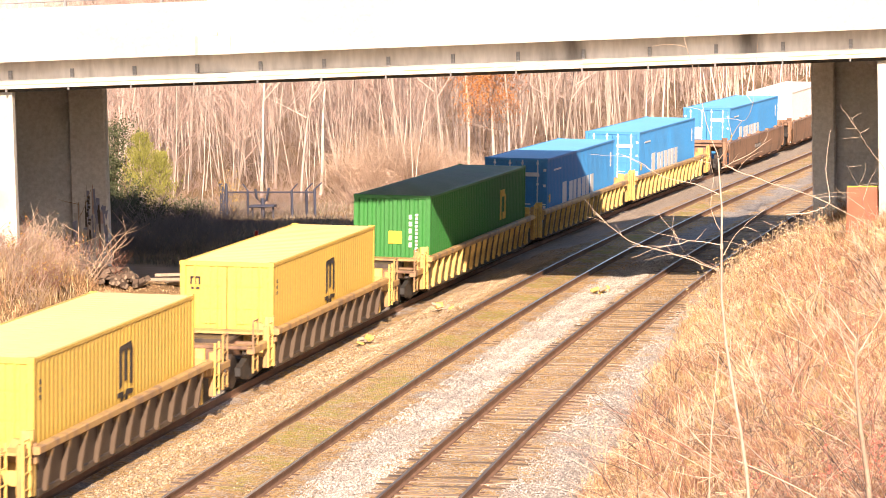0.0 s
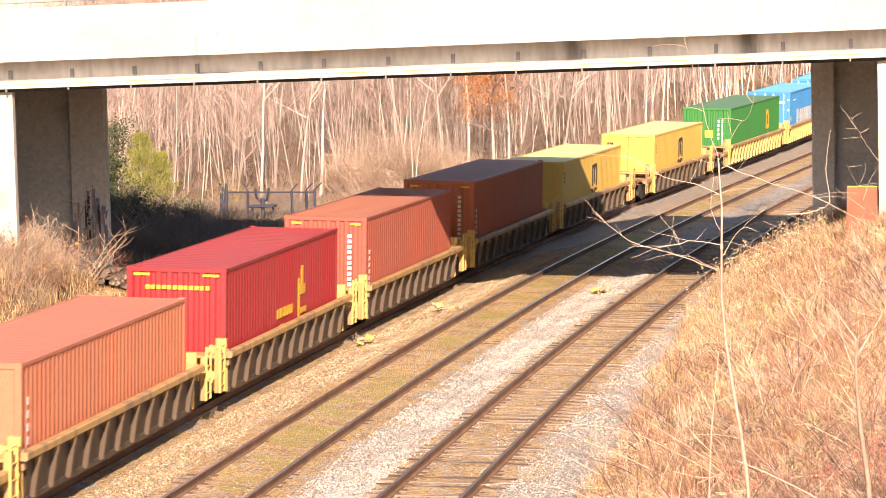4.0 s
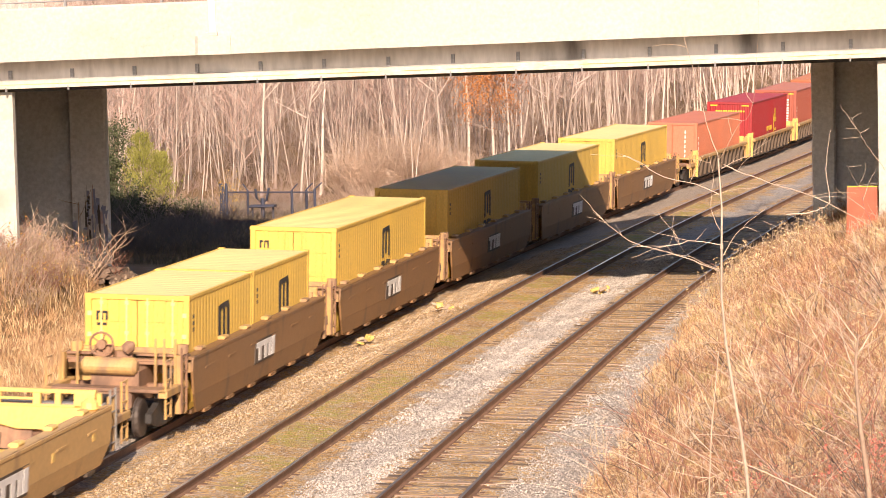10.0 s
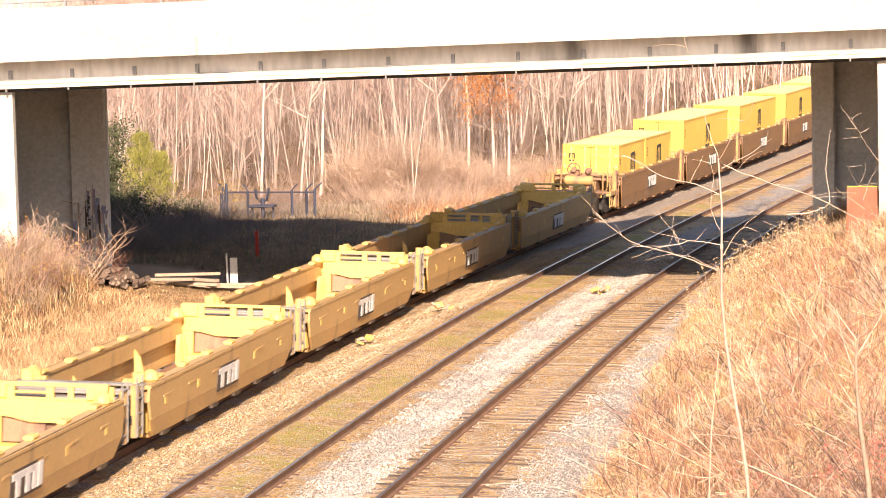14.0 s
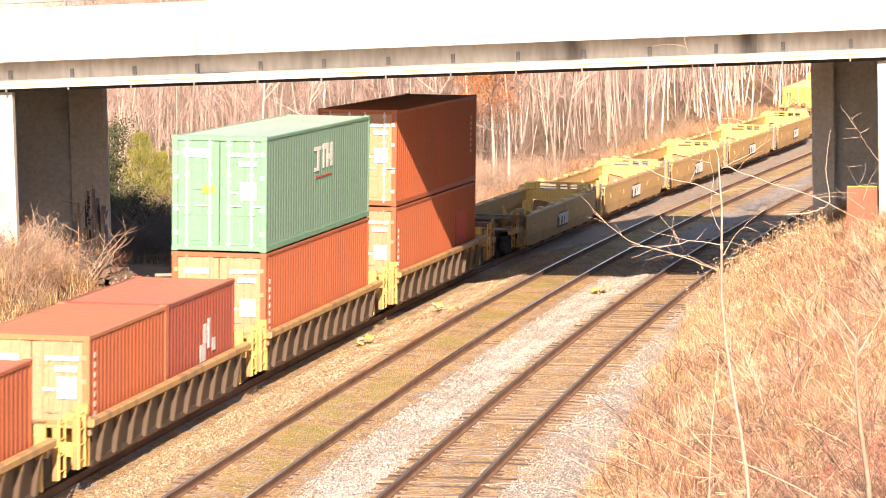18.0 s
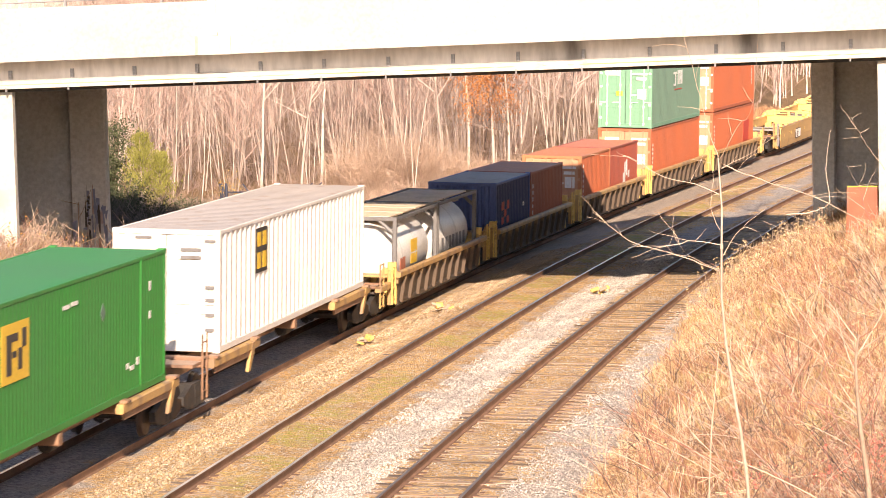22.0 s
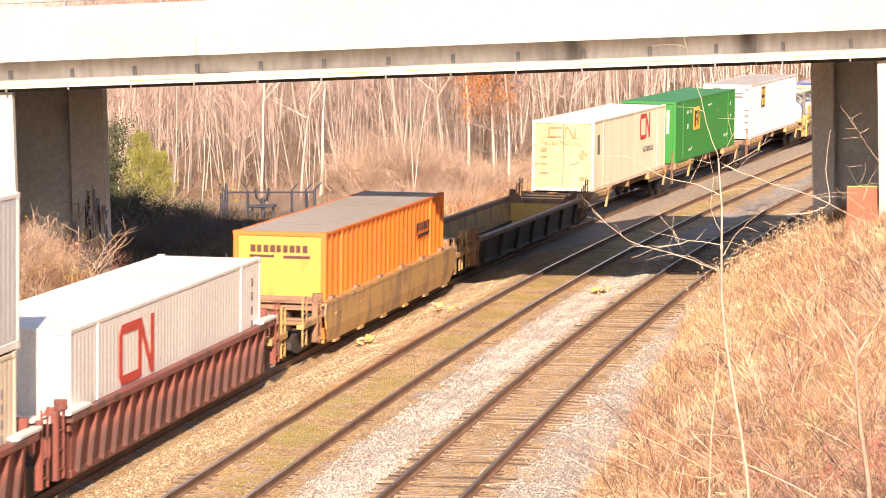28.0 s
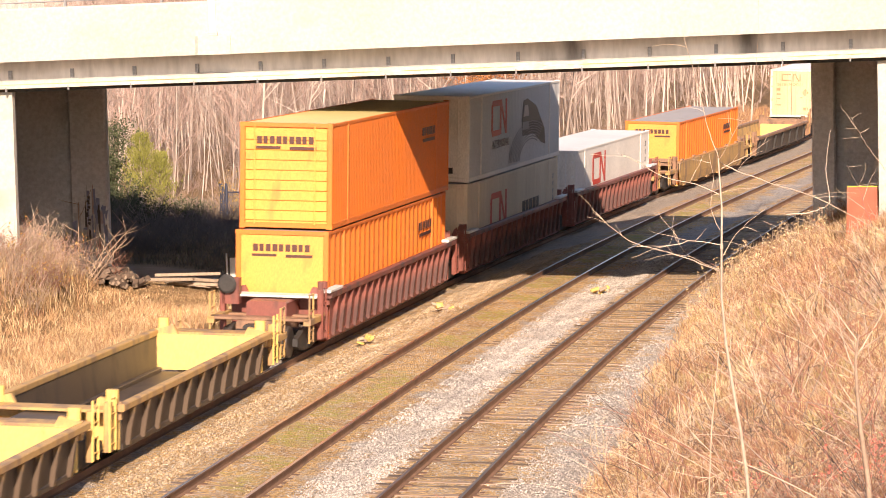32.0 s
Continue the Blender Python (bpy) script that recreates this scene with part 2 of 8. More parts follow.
def dirt_path(d, y):
    """1 on grass, 0 on the trodden earth left of the train beneath the bridge."""
    n = 1.2 * noise.noise(Vector((d * 0.3, y * 0.3, 9)))
    on = smooth(2.6, 1.4, abs((y - 102.0) + 0.25 * (d + 13) + n)) * smooth(-20, -17, d)
    return 1 - on


def build_ground():
    ds = steps([(-2600, -700, 300), (-700, -120, 60), (-120, -30, 5), (-30, -9, 1.0), (-9, 9, 0.3), (9, 30, 1.0), (30, 120, 10), (120, 700, 80), (700, 2600, 300)])
    ys = steps([(-600, -100, 100), (-100, 30, 10), (30, 50, 2), (50, 130, 0.8), (130, 240, 2.5), (240, 400, 10), (400, 900, 60), (900, 4000, 400)])
    verts, tags = [], []
    for y in ys:
        for d in ds:
            verts.append(ground(d, y) if abs(d) < 700 else on_line(y, d, ground_h(d, y)))
            tags.append((d, dirt_path(d, y) if -30 < d < -8 else 1.0, d - bank_toe(y)))
    nd = len(ds)
    faces = [(j * nd + i, j * nd + i + 1, (j + 1) * nd + i + 1, (j + 1) * nd + i) for j in range(len(ys) - 1) for i in range(nd - 1)]
    me = bpy.data.meshes.new("ground")
    me.from_pydata([tuple(v) for v in verts], [], faces)
    a = me.attributes.new("beside", 'FLOAT_VECTOR', 'POINT')
    a.data.foreach_set("vector", [c for t in tags for c in t])
    me.materials.append(ground_material())
    me.polygons.foreach_set("use_smooth", [True] * len(faces))
    tagged(new("ground", me), "grey ballast, rusty earth and dry straw ground", "ground", kind="structure")


build_ground()


# ---- tracks ----
def place_on(y, d, lean, z=0.0):
    p = on_line(y, d, z)
    x, dx = mid_x(y)
    slope = (grade(y + 1) - grade(y - 1)) / 2
    return pose(p.x, p.y, p.z, math.degrees(math.atan(slope)), math.degrees(lean), -math.degrees(math.atan(dx)))


def build_track(name, d, lean, drop, label, y_near):
    track = thing(name, label, "railway track", kind="structure")
    ys = steps([(-420, 30, 45), (30, 230, 2.0), (230, 700, 60)])
    for side in (-0.7525, 0.7525):
        web = [(-0.075, -0.185), (0.075, -0.185), (0.075, -0.165), (0.012, -0.15), (0.012, -0.05), (0.036, -0.035), (0.036, -0.004), (-0.036, -0.004), (-0.036, -0.035), (-0.012, -0.05), (-0.012, -0.15), (-0.075, -0.165)]
        head = [(-0.034, -0.006), (0.034, -0.006), (0.034, -0.002), (0.026, 0.0), (-0.026, 0.0), (-0.034, -0.002)]
        rail = None
        for nm, ring, mat in (("rail", web, rail_side), ("rail_head", head, rail_worn if d > 2 else rail_top)):
            f = Form()
            k = len(ring)
            for y in ys:
                m = place_on(y, d, lean, drop)
                f.v += [tuple(m @ Vector((side + a, 0, b))) for a, b in ring]
            f.f = [(j * k + i, j * k + (i + 1) % k, (j + 1) * k + (i + 1) % k, (j + 1) * k + i) for j in range(len(ys) - 1) for i in range(k)]
            o = part(nm, f, mat, rail or track, "polished running surface" if nm == "rail_head" else "rusty steel rail")
            rail = rail or o
    rng = random.Random(name)
    kinds = []
    for i in range(4):
        f = Form()
        w = 0.11 + 0.012 * i
        f.box(-1.29 + 0.02 * i, 1.28 + 0.015 * i, -w, w, -0.36, -0.178, 0.012)
        me = solid(f, "tie", tie_wood)
        kinds.append(me)
    plate = solid(Form().box(-0.19, 0.19, -0.1, 0.1, -0.183, -0.168), "tie_plate", rail_side)
    y = y_near
    for i in range(240 if name != "railway_track_1" else 50):
        m = place_on(y, d + rng.uniform(-0.04, 0.04), lean, drop) @ pose(0, 0, rng.choice((0.004, -0.004, -0.012, -0.02, -0.03)) + rng.uniform(-0.004, 0.004), 0, rng.uniform(-0.5, 0.5), rng.uniform(-1.5, 1.5))
        o = part("tie", kinds[i % 4], None, track)
        o.matrix_basis = m
        if i < 45 and name != "railway_track_1":
            for s in (-0.7525, 0.7525):
                q = part("tie_plate", plate, None, o)
                q.matrix_basis = pose(s, 0, 0)
        y += 0.52 + rng.uniform(-0.02, 0.02)


build_track("railway_track_1", D1, LEAN1, DROP1, "railway track under the moving freight train", 52)
build_track("railway_track_2", D2, LEAN2, 0.0, "railway track with shiny rails in rusty earth", 52)
build_track("railway_track_3", D3, LEAN3, 0.0, "railway track with bare weathered wooden ties", 52)


# ---- the road bridge ----
BX0, BX1 = -75.0, 60.0
BY = 88.0


def bz(x):
    """Rise of the bridge along its length."""
    return 6.985 + 0.0165 * (x + 14.0)


def slant(ring, name, mat, parent, x0=BX0, x1=BX1, label=""):
    """An outline in y and z carried along the bridge's slope."""
    f = Form()
    k = len(ring)
    xs = steps([(x0, x1, 4.0)])
    for x in xs:
        f.v += [(x, BY + a, bz(x) + b) for a, b in ring]
    f.f = [(j * k + i, j * k + (i + 1) % k, (j + 1) * k + (i + 1) % k, (j + 1) * k + i) for j in range(len(xs) - 1) for i in range(k)]
    f.f += [tuple(range(k)), tuple(range(len(f.v) - k, len(f.v)))]
    return part(name, f, mat, parent, label)


rust_line = shade("rusty_seam", (0.62, 0.47, 0.28), (0.45, 0.27, 0.12), 0.9, 0, 0.7, 5, 0.1, (0.66, 0.60, 0.50), 0.5, 1.2)


def build_bridge():
    bridge = thing("road_bridge", "pale concrete road bridge with stained girder and metal railing", "bridge", kind="structure")
    WIDE = 21.2
    slant([(0.0, 0.0), (0.85, 0.0), (0.85, 0.16), (0.62, 0.24), (0.62, 0.9), (0.46, 0.9), (0.46, 0.25), (0.0, 0.2)], "girder", girder_paint, bridge, label="grey stained girder web")
    slant([(-0.06, 0.0), (-0.002, 0.0), (-0.002, 0.22), (-0.06, 0.22)], "girder_flange", flange_paint, bridge, label="pale lower ledge of the girder")
    # set back into the ledge's shadow, in dark steel to deepen that line
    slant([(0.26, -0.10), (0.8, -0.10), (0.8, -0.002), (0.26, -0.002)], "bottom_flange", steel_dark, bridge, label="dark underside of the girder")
    slant([(-0.064, 0.10), (-0.061, 0.10), (-0.061, 0.13), (-0.064, 0.13)], "rust_line", rust_line, bridge, label="rusty seam along the ledge")
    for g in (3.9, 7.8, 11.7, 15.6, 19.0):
        slant([(g, 0.0), (g + 0.7, 0.0), (g + 0.7, 0.9), (g, 0.9)], "girder", concrete_dim, bridge)
    slant([(-0.55, 0.90), (WIDE, 0.90), (WIDE, 1.18), (-0.55, 1.18), (-0.55, 1.0)], "deck", concrete_dim, bridge)
    slant([(-0.62, 0.80), (-0.3, 0.86), (-0.3, 2.32), (-0.55, 2.36), (-0.60, 2.30)], "parapet", concrete_pale, bridge, label="sunlit pale concrete parapet")
    slant([(WIDE - 0.3, 0.86), (WIDE, 0.80), (WIDE, 2.3), (WIDE - 0.3, 2.3)], "parapet", concrete_pale, bridge)
    slant([(0.0, 1.18), (WIDE - 0.4, 1.18), (WIDE - 0.4, 1.22), (0.0, 1.22)], "roadway", shade("asphalt", (0.055, 0.055, 0.055), (0.045, 0.045, 0.045), 0.9), bridge)
    # railing
    for z, r in ((2.52, 0.02), (2.66, 0.035)):
        slant([(-0.45 + r * math.cos(t), z + r * math.sin(t)) for t in [i * math.pi / 4 for i in range(8)]], "rail_bar", steel_grey, bridge)
    post = solid(Form().box(-0.03, 0.03, -0.05, 0.05, 2.3, 2.64), "railing_post", steel_grey)
    for i in range(40):
        x = -72.6 + i * 2.9
        part("railing_post", post, None, bridge).matrix_basis = pose(x, BY - 0.45, bz(x))
    # stiffeners and bracket clips along the girder
    stiff = solid(Form().box(-0.05, 0.05, 0.36, 0.48, 0.26, 0.53, 0.01), "stiffener", steel_grey)
    clip = solid(Form().box(-0.02, 0.02, -0.08, 0.02, -0.09, 0.05), "clip", steel_grey)
    for i in range(-14, 22):
        x = -12.98 + i * 1.905
        part("stiffener", stiff, None, bridge).matrix_basis = pose(x, BY, bz(x))
        part("clip", clip, None, bridge).matrix_basis = pose(x, BY, bz(x))
    # lamp standard base on the parapet
    x = -21.75
    lamp = thing("lamp_standard", "pale metal lamp post base fixed to the parapet", "lamp post", m=pose(x, BY - 0.66, bz(x)))
    part("post", Form().box(-0.11, 0.11, -0.07, 0.05, 1.45, 7.5, 0.03), lamp_metal, lamp)
    part("foot", Form().box(-0.16, 0.16, -0.085, 0.05, 1.33, 1.46, 0.02), concrete_pale, lamp)
    # joint panel under it
    part("bearing_block", Form().sweep([(-0.53, 0.08), (-0.53, 0.0), (-0.42, -0.09), (0.42, -0.09), (0.53, 0.0), (0.53, 0.08)], 2, 0.80, 1.34), concrete_pale, lamp)
    # piers
    part("pier_wall", Form().box(-50.0, -28.15, 88.3, 88.55, -1.2, bz(-28), 0.05), concrete_pale, bridge, "sunlit pale wing wall")
    part("pier_wall", Form().box(-2.71, 16.0, 88.3, 88.55, -1.0, bz(-3), 0.05), concrete_pale, bridge, "sunlit pale wing wall")
    part("pier", Form().box(-34.0, -29.6, 101.95, 102.4, -1.5, bz(-30), 0.04), concrete, bridge, "shaded concrete pier")
    part("pier", Form().box(-30.42, -29.12, 101.5, 101.9, -1.5, bz(-29), 0.06), concrete, bridge, "shaded concrete pier with graffiti at its foot")
    part("pier", Form().box(-4.75, 4.0, 101.95, 102.4, -1.5, bz(-4), 0.04), concrete, bridge, "shaded concrete pier")
    part("pier", Form().box(-5.27, -4.5, 101.5, 101.9, -1.5, bz(-5), 0.06), concrete, bridge, "shaded concrete pier")
    part("abutment", Form().box(-46.0, -45.0, 88.4, 110.2, -2, bz(-45), 0.05), concrete, bridge)
    part("abutment", Form().box(14.0, 15.0, 88.4, 110.2, -2, bz(14), 0.05), concrete, bridge)


build_bridge()


# ---- the train: place on the track by metres along it ----
def arc_table():
    out, s, y = [], 0.0, 60.0
    pts = []
    ys = [-620 + i * 2.0 for i in range(760)]
    p0 = None
    for y in ys:
        p = on_line(y, D1)
        s = 0.0 if p0 is None else s + math.hypot(p.x - p0.x, p.y - p0.y)
        out.append((s, y))
        p0 = p
    arr = np.array(out)
    arr[:, 0] -= np.interp(60.0, arr[:, 1], arr[:, 0])
    return arr


ARC = arc_table()
SPEED = 15.792


def on_track(s):
    y = float(np.interp(s, ARC[:, 0], ARC[:, 1]))
    return place_on(y, D1, LEAN1, DROP1)


TRAIN = []


def aboard(ob, u, z=0.0):
    """ob rides the train at u metres along it (its place at the start) and z over the rails."""
    TRAIN.append((ob, u, z))
    ob.matrix_basis = on_track(u) @ pose(0, 0, z)
    return ob


# paints
tan_yellow = paint("worn_yellow_paint", (0.54, 0.335, 0.125), (0.30, 0.19, 0.11), 0.48)
# dark brown of the sheets between ribs, also of sign panels and foot blocks
rib_brown = paint("dark_brown_side", (0.075, 0.053, 0.038), (0.04, 0.032, 0.028), 0.5)
brown_smooth = paint("brown_car_paint", (0.27, 0.145, 0.06), (0.17, 0.10, 0.055), 0.55)
yellow_smooth = paint("yellow_car_paint", (0.58, 0.365, 0.145), (0.38, 0.24, 0.11), 0.58)
bright_yellow = paint("bright_yellow_paint", (0.78, 0.53, 0.16), (0.42, 0.26, 0.10), 0.62)
car_red = paint("brown_red_car_paint", (0.24, 0.075, 0.055), (0.10, 0.05, 0.045), 0.52)
dusty_brown = paint("dusty_brown_paint", (0.31, 0.175, 0.105), (0.16, 0.095, 0.065), 0.5)
white_dust = paint("dusty_white_paint", (0.72, 0.70, 0.66), (0.5, 0.45, 0.4), 0.6)
wheel_steel = shade("wheel_steel", (0.13, 0.10, 0.085), (0.08, 0.065, 0.055), 0.6, 0.5, 2, 20, 0.1)
bar_white = paint("white_marking", (0.80, 0.79, 0.76), (0.5, 0.45, 0.4), 0.68)
bar_black = paint("black_marking", (0.03, 0.03, 0.032), (0.06, 0.05, 0.045), 0.7)
bar_yellow = paint("yellow_marking", (0.85, 0.55, 0.04), (0.5, 0.35, 0.1), 0.7)
bar_red = paint("red_marking", (0.62, 0.06, 0.035), (0.5, 0.2, 0.1), 0.75)
grating = shade("grey_grating", (0.36, 0.34, 0.31), (0.26, 0.24, 0.22), 0.7, 0.3, 2, 60, 0.3)


def wheel_form(x0, x1):
    return Form().lathe([(0, 0.36), (0.02, 0.42), (0.1, 0.425), (0.115, 0.455), (0.14, 0.455), (0.14, 0.33), (0.10, 0.29), (0.11, 0.14), (0.16, 0.12), (0.16, 0.07)], (x0, 0, 0), (x1, 0, 0), 20)


MESHES = {}
ROLLING = []


def bogie(parent, y):
    """A two-axle truck under a car's end."""
    if not MESHES.get("wheelset"):
        f = wheel_form(0.84, 0.0)
        f2 = wheel_form(-0.84, 0.0)
        f.add(f2.v, f2.f)
        f.tube((-0.8, 0, 0), (0.8, 0, 0), 0.08)
        MESHES["wheelset"] = solid(f, "wheelset", wheel_steel)
        ring = [(-1.15, 0.38), (-0.95, 0.30), (-0.45, 0.22), (0.45, 0.22), (0.95, 0.30), (1.15, 0.38), (1.15, 0.58), (0.9, 0.62), (0.45, 0.78), (-0.45, 0.78), (-0.9, 0.62), (-1.15, 0.58)]
        MESHES["side_frame"] = solid(Form().sweep(ring, 0, -0.07, 0.07), "side_frame", steel_dark)
        MESHES["bolster"] = solid(Form().box(-1.1, 1.1, -0.2, 0.2, 0.45, 0.75, 0.05), "bolster", steel_dark)
        MESHES["spring"] = solid(Form().tube((0, 0, 0.26), (0, 0, 0.45), 0.09), "spring", steel_dark)
    b = part("bogie", MESHES["bolster"], None, parent, "grimy steel bogie")
    b.matrix_basis = pose(0, y, 0)
    for s in (-1.02, 1.02):
        part("side_frame", MESHES["side_frame"], None, b).matrix_basis = pose(s, 0, 0)
        for k in (-0.16, 0.16):
            part("spring", MESHES["spring"], None, b).matrix_basis = pose(s, k, 0)
    for k in (-0.89, 0.89):
        axle = part("wheelset", MESHES["wheelset"], None, b, "steel wheels on one axle")
        axle.matrix_basis = pose(0, k, 0.457)
        if parent.name.startswith("spine_car"):
            ROLLING.append((axle, k))
    return b


def coupler(parent, y, away):
    f = Form().box(-0.12, 0.12, min(y, y + away), max(y, y + away), 0.78, 0.98, 0.03)
    f.box(-0.17, 0.17, y + away - 0.18, y + away + 0.18, 0.72, 1.02, 0.05)
    part("coupler", f, steel_dark, parent)


def ladder(parent, x, y, z0, z1, mat, wide=0.4, rungs=4):
    f = Form()
    for k in (-wide / 2, wide / 2):
        f.tube((x, y + k, z0), (x, y + k, z1), 0.028, n=6)
    for i in range(rungs):
        z = z0 + (z1 - z0) * (i + 0.5) / rungs
        f.tube((x, y - wide / 2, z), (x, y + wide / 2, z), 0.018, n=6)
    part("ladder", f, mat, parent, "painted grab ladder")


def end_platform(car, y_in, y_out, z, deck, mat, bright):
    """What sits between a well's end and the next unit: sloped frame, walkway, brackets."""
    s = 1 if y_out > y_in else -1
    a, b = sorted((y_in, y_out))
    part("end_frame", Form().box(-0.55, 0.55, a, b, 0.62, z - 0.16, 0.05), mat, car)
    part("walkway", Form().box(-1.25, 1.25, y_in + s * 0.12, y_in + s * 0.72, z - 0.12, z - 0.06), deck, car, "grating walkway across the end")
    for x in (-1.0, 1.0):
        part("bracket", Form().plate([(x * 0.72, y_in - s * 0.02, z - 0.35), (x * 1.42, y_in - s * 0.02, z - 0.35), (x * 1.42, y_in - s * 0.02, z + 0.02), (x * 0.95, y_in - s * 0.02, z + 0.12)], (0, s * 0.14, 0)), tan_yellow if bright is bright_yellow else bright, car)
        part("guide", Form().box(min(x * 1.1, x * 1.36), max(x * 1.1, x * 1.36), min(y_in, y_in + s * 0.2), max(y_in, y_in + s * 0.2), z - 0.05, z + 0.28, 0.05), bright, car, "bright yellow container guide")
        part("step_post", Form().box(min(x * 1.28, x * 1.42), max(x * 1.28, x * 1.42), y_in + s * 0.75, y_in + s * 0.9, 0.42, z + 0.12, 0.02), tan_yellow if bright is bright_yellow else bright, car)


def ribbed_well(name, label, group, half, well, ztop, side, chord, rib, bright, ribs, deck):
    """A well car unit: chords along the top, sheets between ribs that lean in to the floor."""
    car = thing(name, label, "well car", group)
    zb = 0.34
    for s in (-1, 1):
        part("top_chord", Form().box(min(s * 1.34, s * 1.53), max(s * 1.34, s * 1.53), -well - 0.35, well + 0.35, ztop - 0.16, ztop, 0.025), chord, car)
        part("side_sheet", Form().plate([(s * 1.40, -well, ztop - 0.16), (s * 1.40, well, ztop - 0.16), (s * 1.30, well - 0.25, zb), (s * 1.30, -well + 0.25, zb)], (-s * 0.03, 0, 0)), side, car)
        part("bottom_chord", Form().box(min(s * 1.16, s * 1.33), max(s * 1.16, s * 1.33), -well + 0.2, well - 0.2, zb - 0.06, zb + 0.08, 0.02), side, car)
        me = MESHES.get((name, s))
        if not me:
            me = solid(Form().plate([(s * 1.40, -0.05, ztop - 0.16), (s * 1.515, -0.05, ztop - 0.16), (s * 1.40, -0.07, zb + 0.02), (s * 1.30, -0.07, zb + 0.02)], (0, 0.12, 0)), "rib", rib)
            MESHES[(name, s)] = me
        for i in range(ribs):
            part("rib", me, None, car).matrix_basis = pose(0, -well + 0.55 + (2 * well - 1.1) * i / (ribs - 1), 0)
    for i in range(5):
        y = -well + 0.6 + (2 * well - 1.2) * i / 4
        part("floor_beam", Form().box(-1.2, 1.2, y - 0.22, y + 0.22, 0.2, 0.3, 0.02), side, car)
    part("well_floor", Form().box(-1.18, 1.18, -well + 0.1, well - 0.1, 0.285, 0.31), side, car)
    for s in (-1, 1):
        part("bulkhead", Form().plate([(-1.34, s * well, zb), (1.34, s * well, zb), (1.34, s * well, ztop - 0.1), (-1.34, s * well, ztop - 0.1)], (0, s * 0.08, 0)), bright, car, "bright yellow well end")
        end_platform(car, s * (well + 0.1), s * half, ztop, deck, side, bright)
        for x in ((-1, 1) if deck is white_dust else ()):
            part("end_pad", Form().box(min(x * 1.30, x * 1.54), max(x * 1.30, x * 1.54), min(s * (well - 0.9), s * (well + 0.5)), max(s * (well - 0.9), s * (well + 0.5)), ztop + 0.003, ztop + 0.09, 0.02), white_dust, car, "dusty white pad on the chord")
        ladder(car, 1.45, s * (well + 0.95), 0.45, ztop + 0.35, bright)
    return car


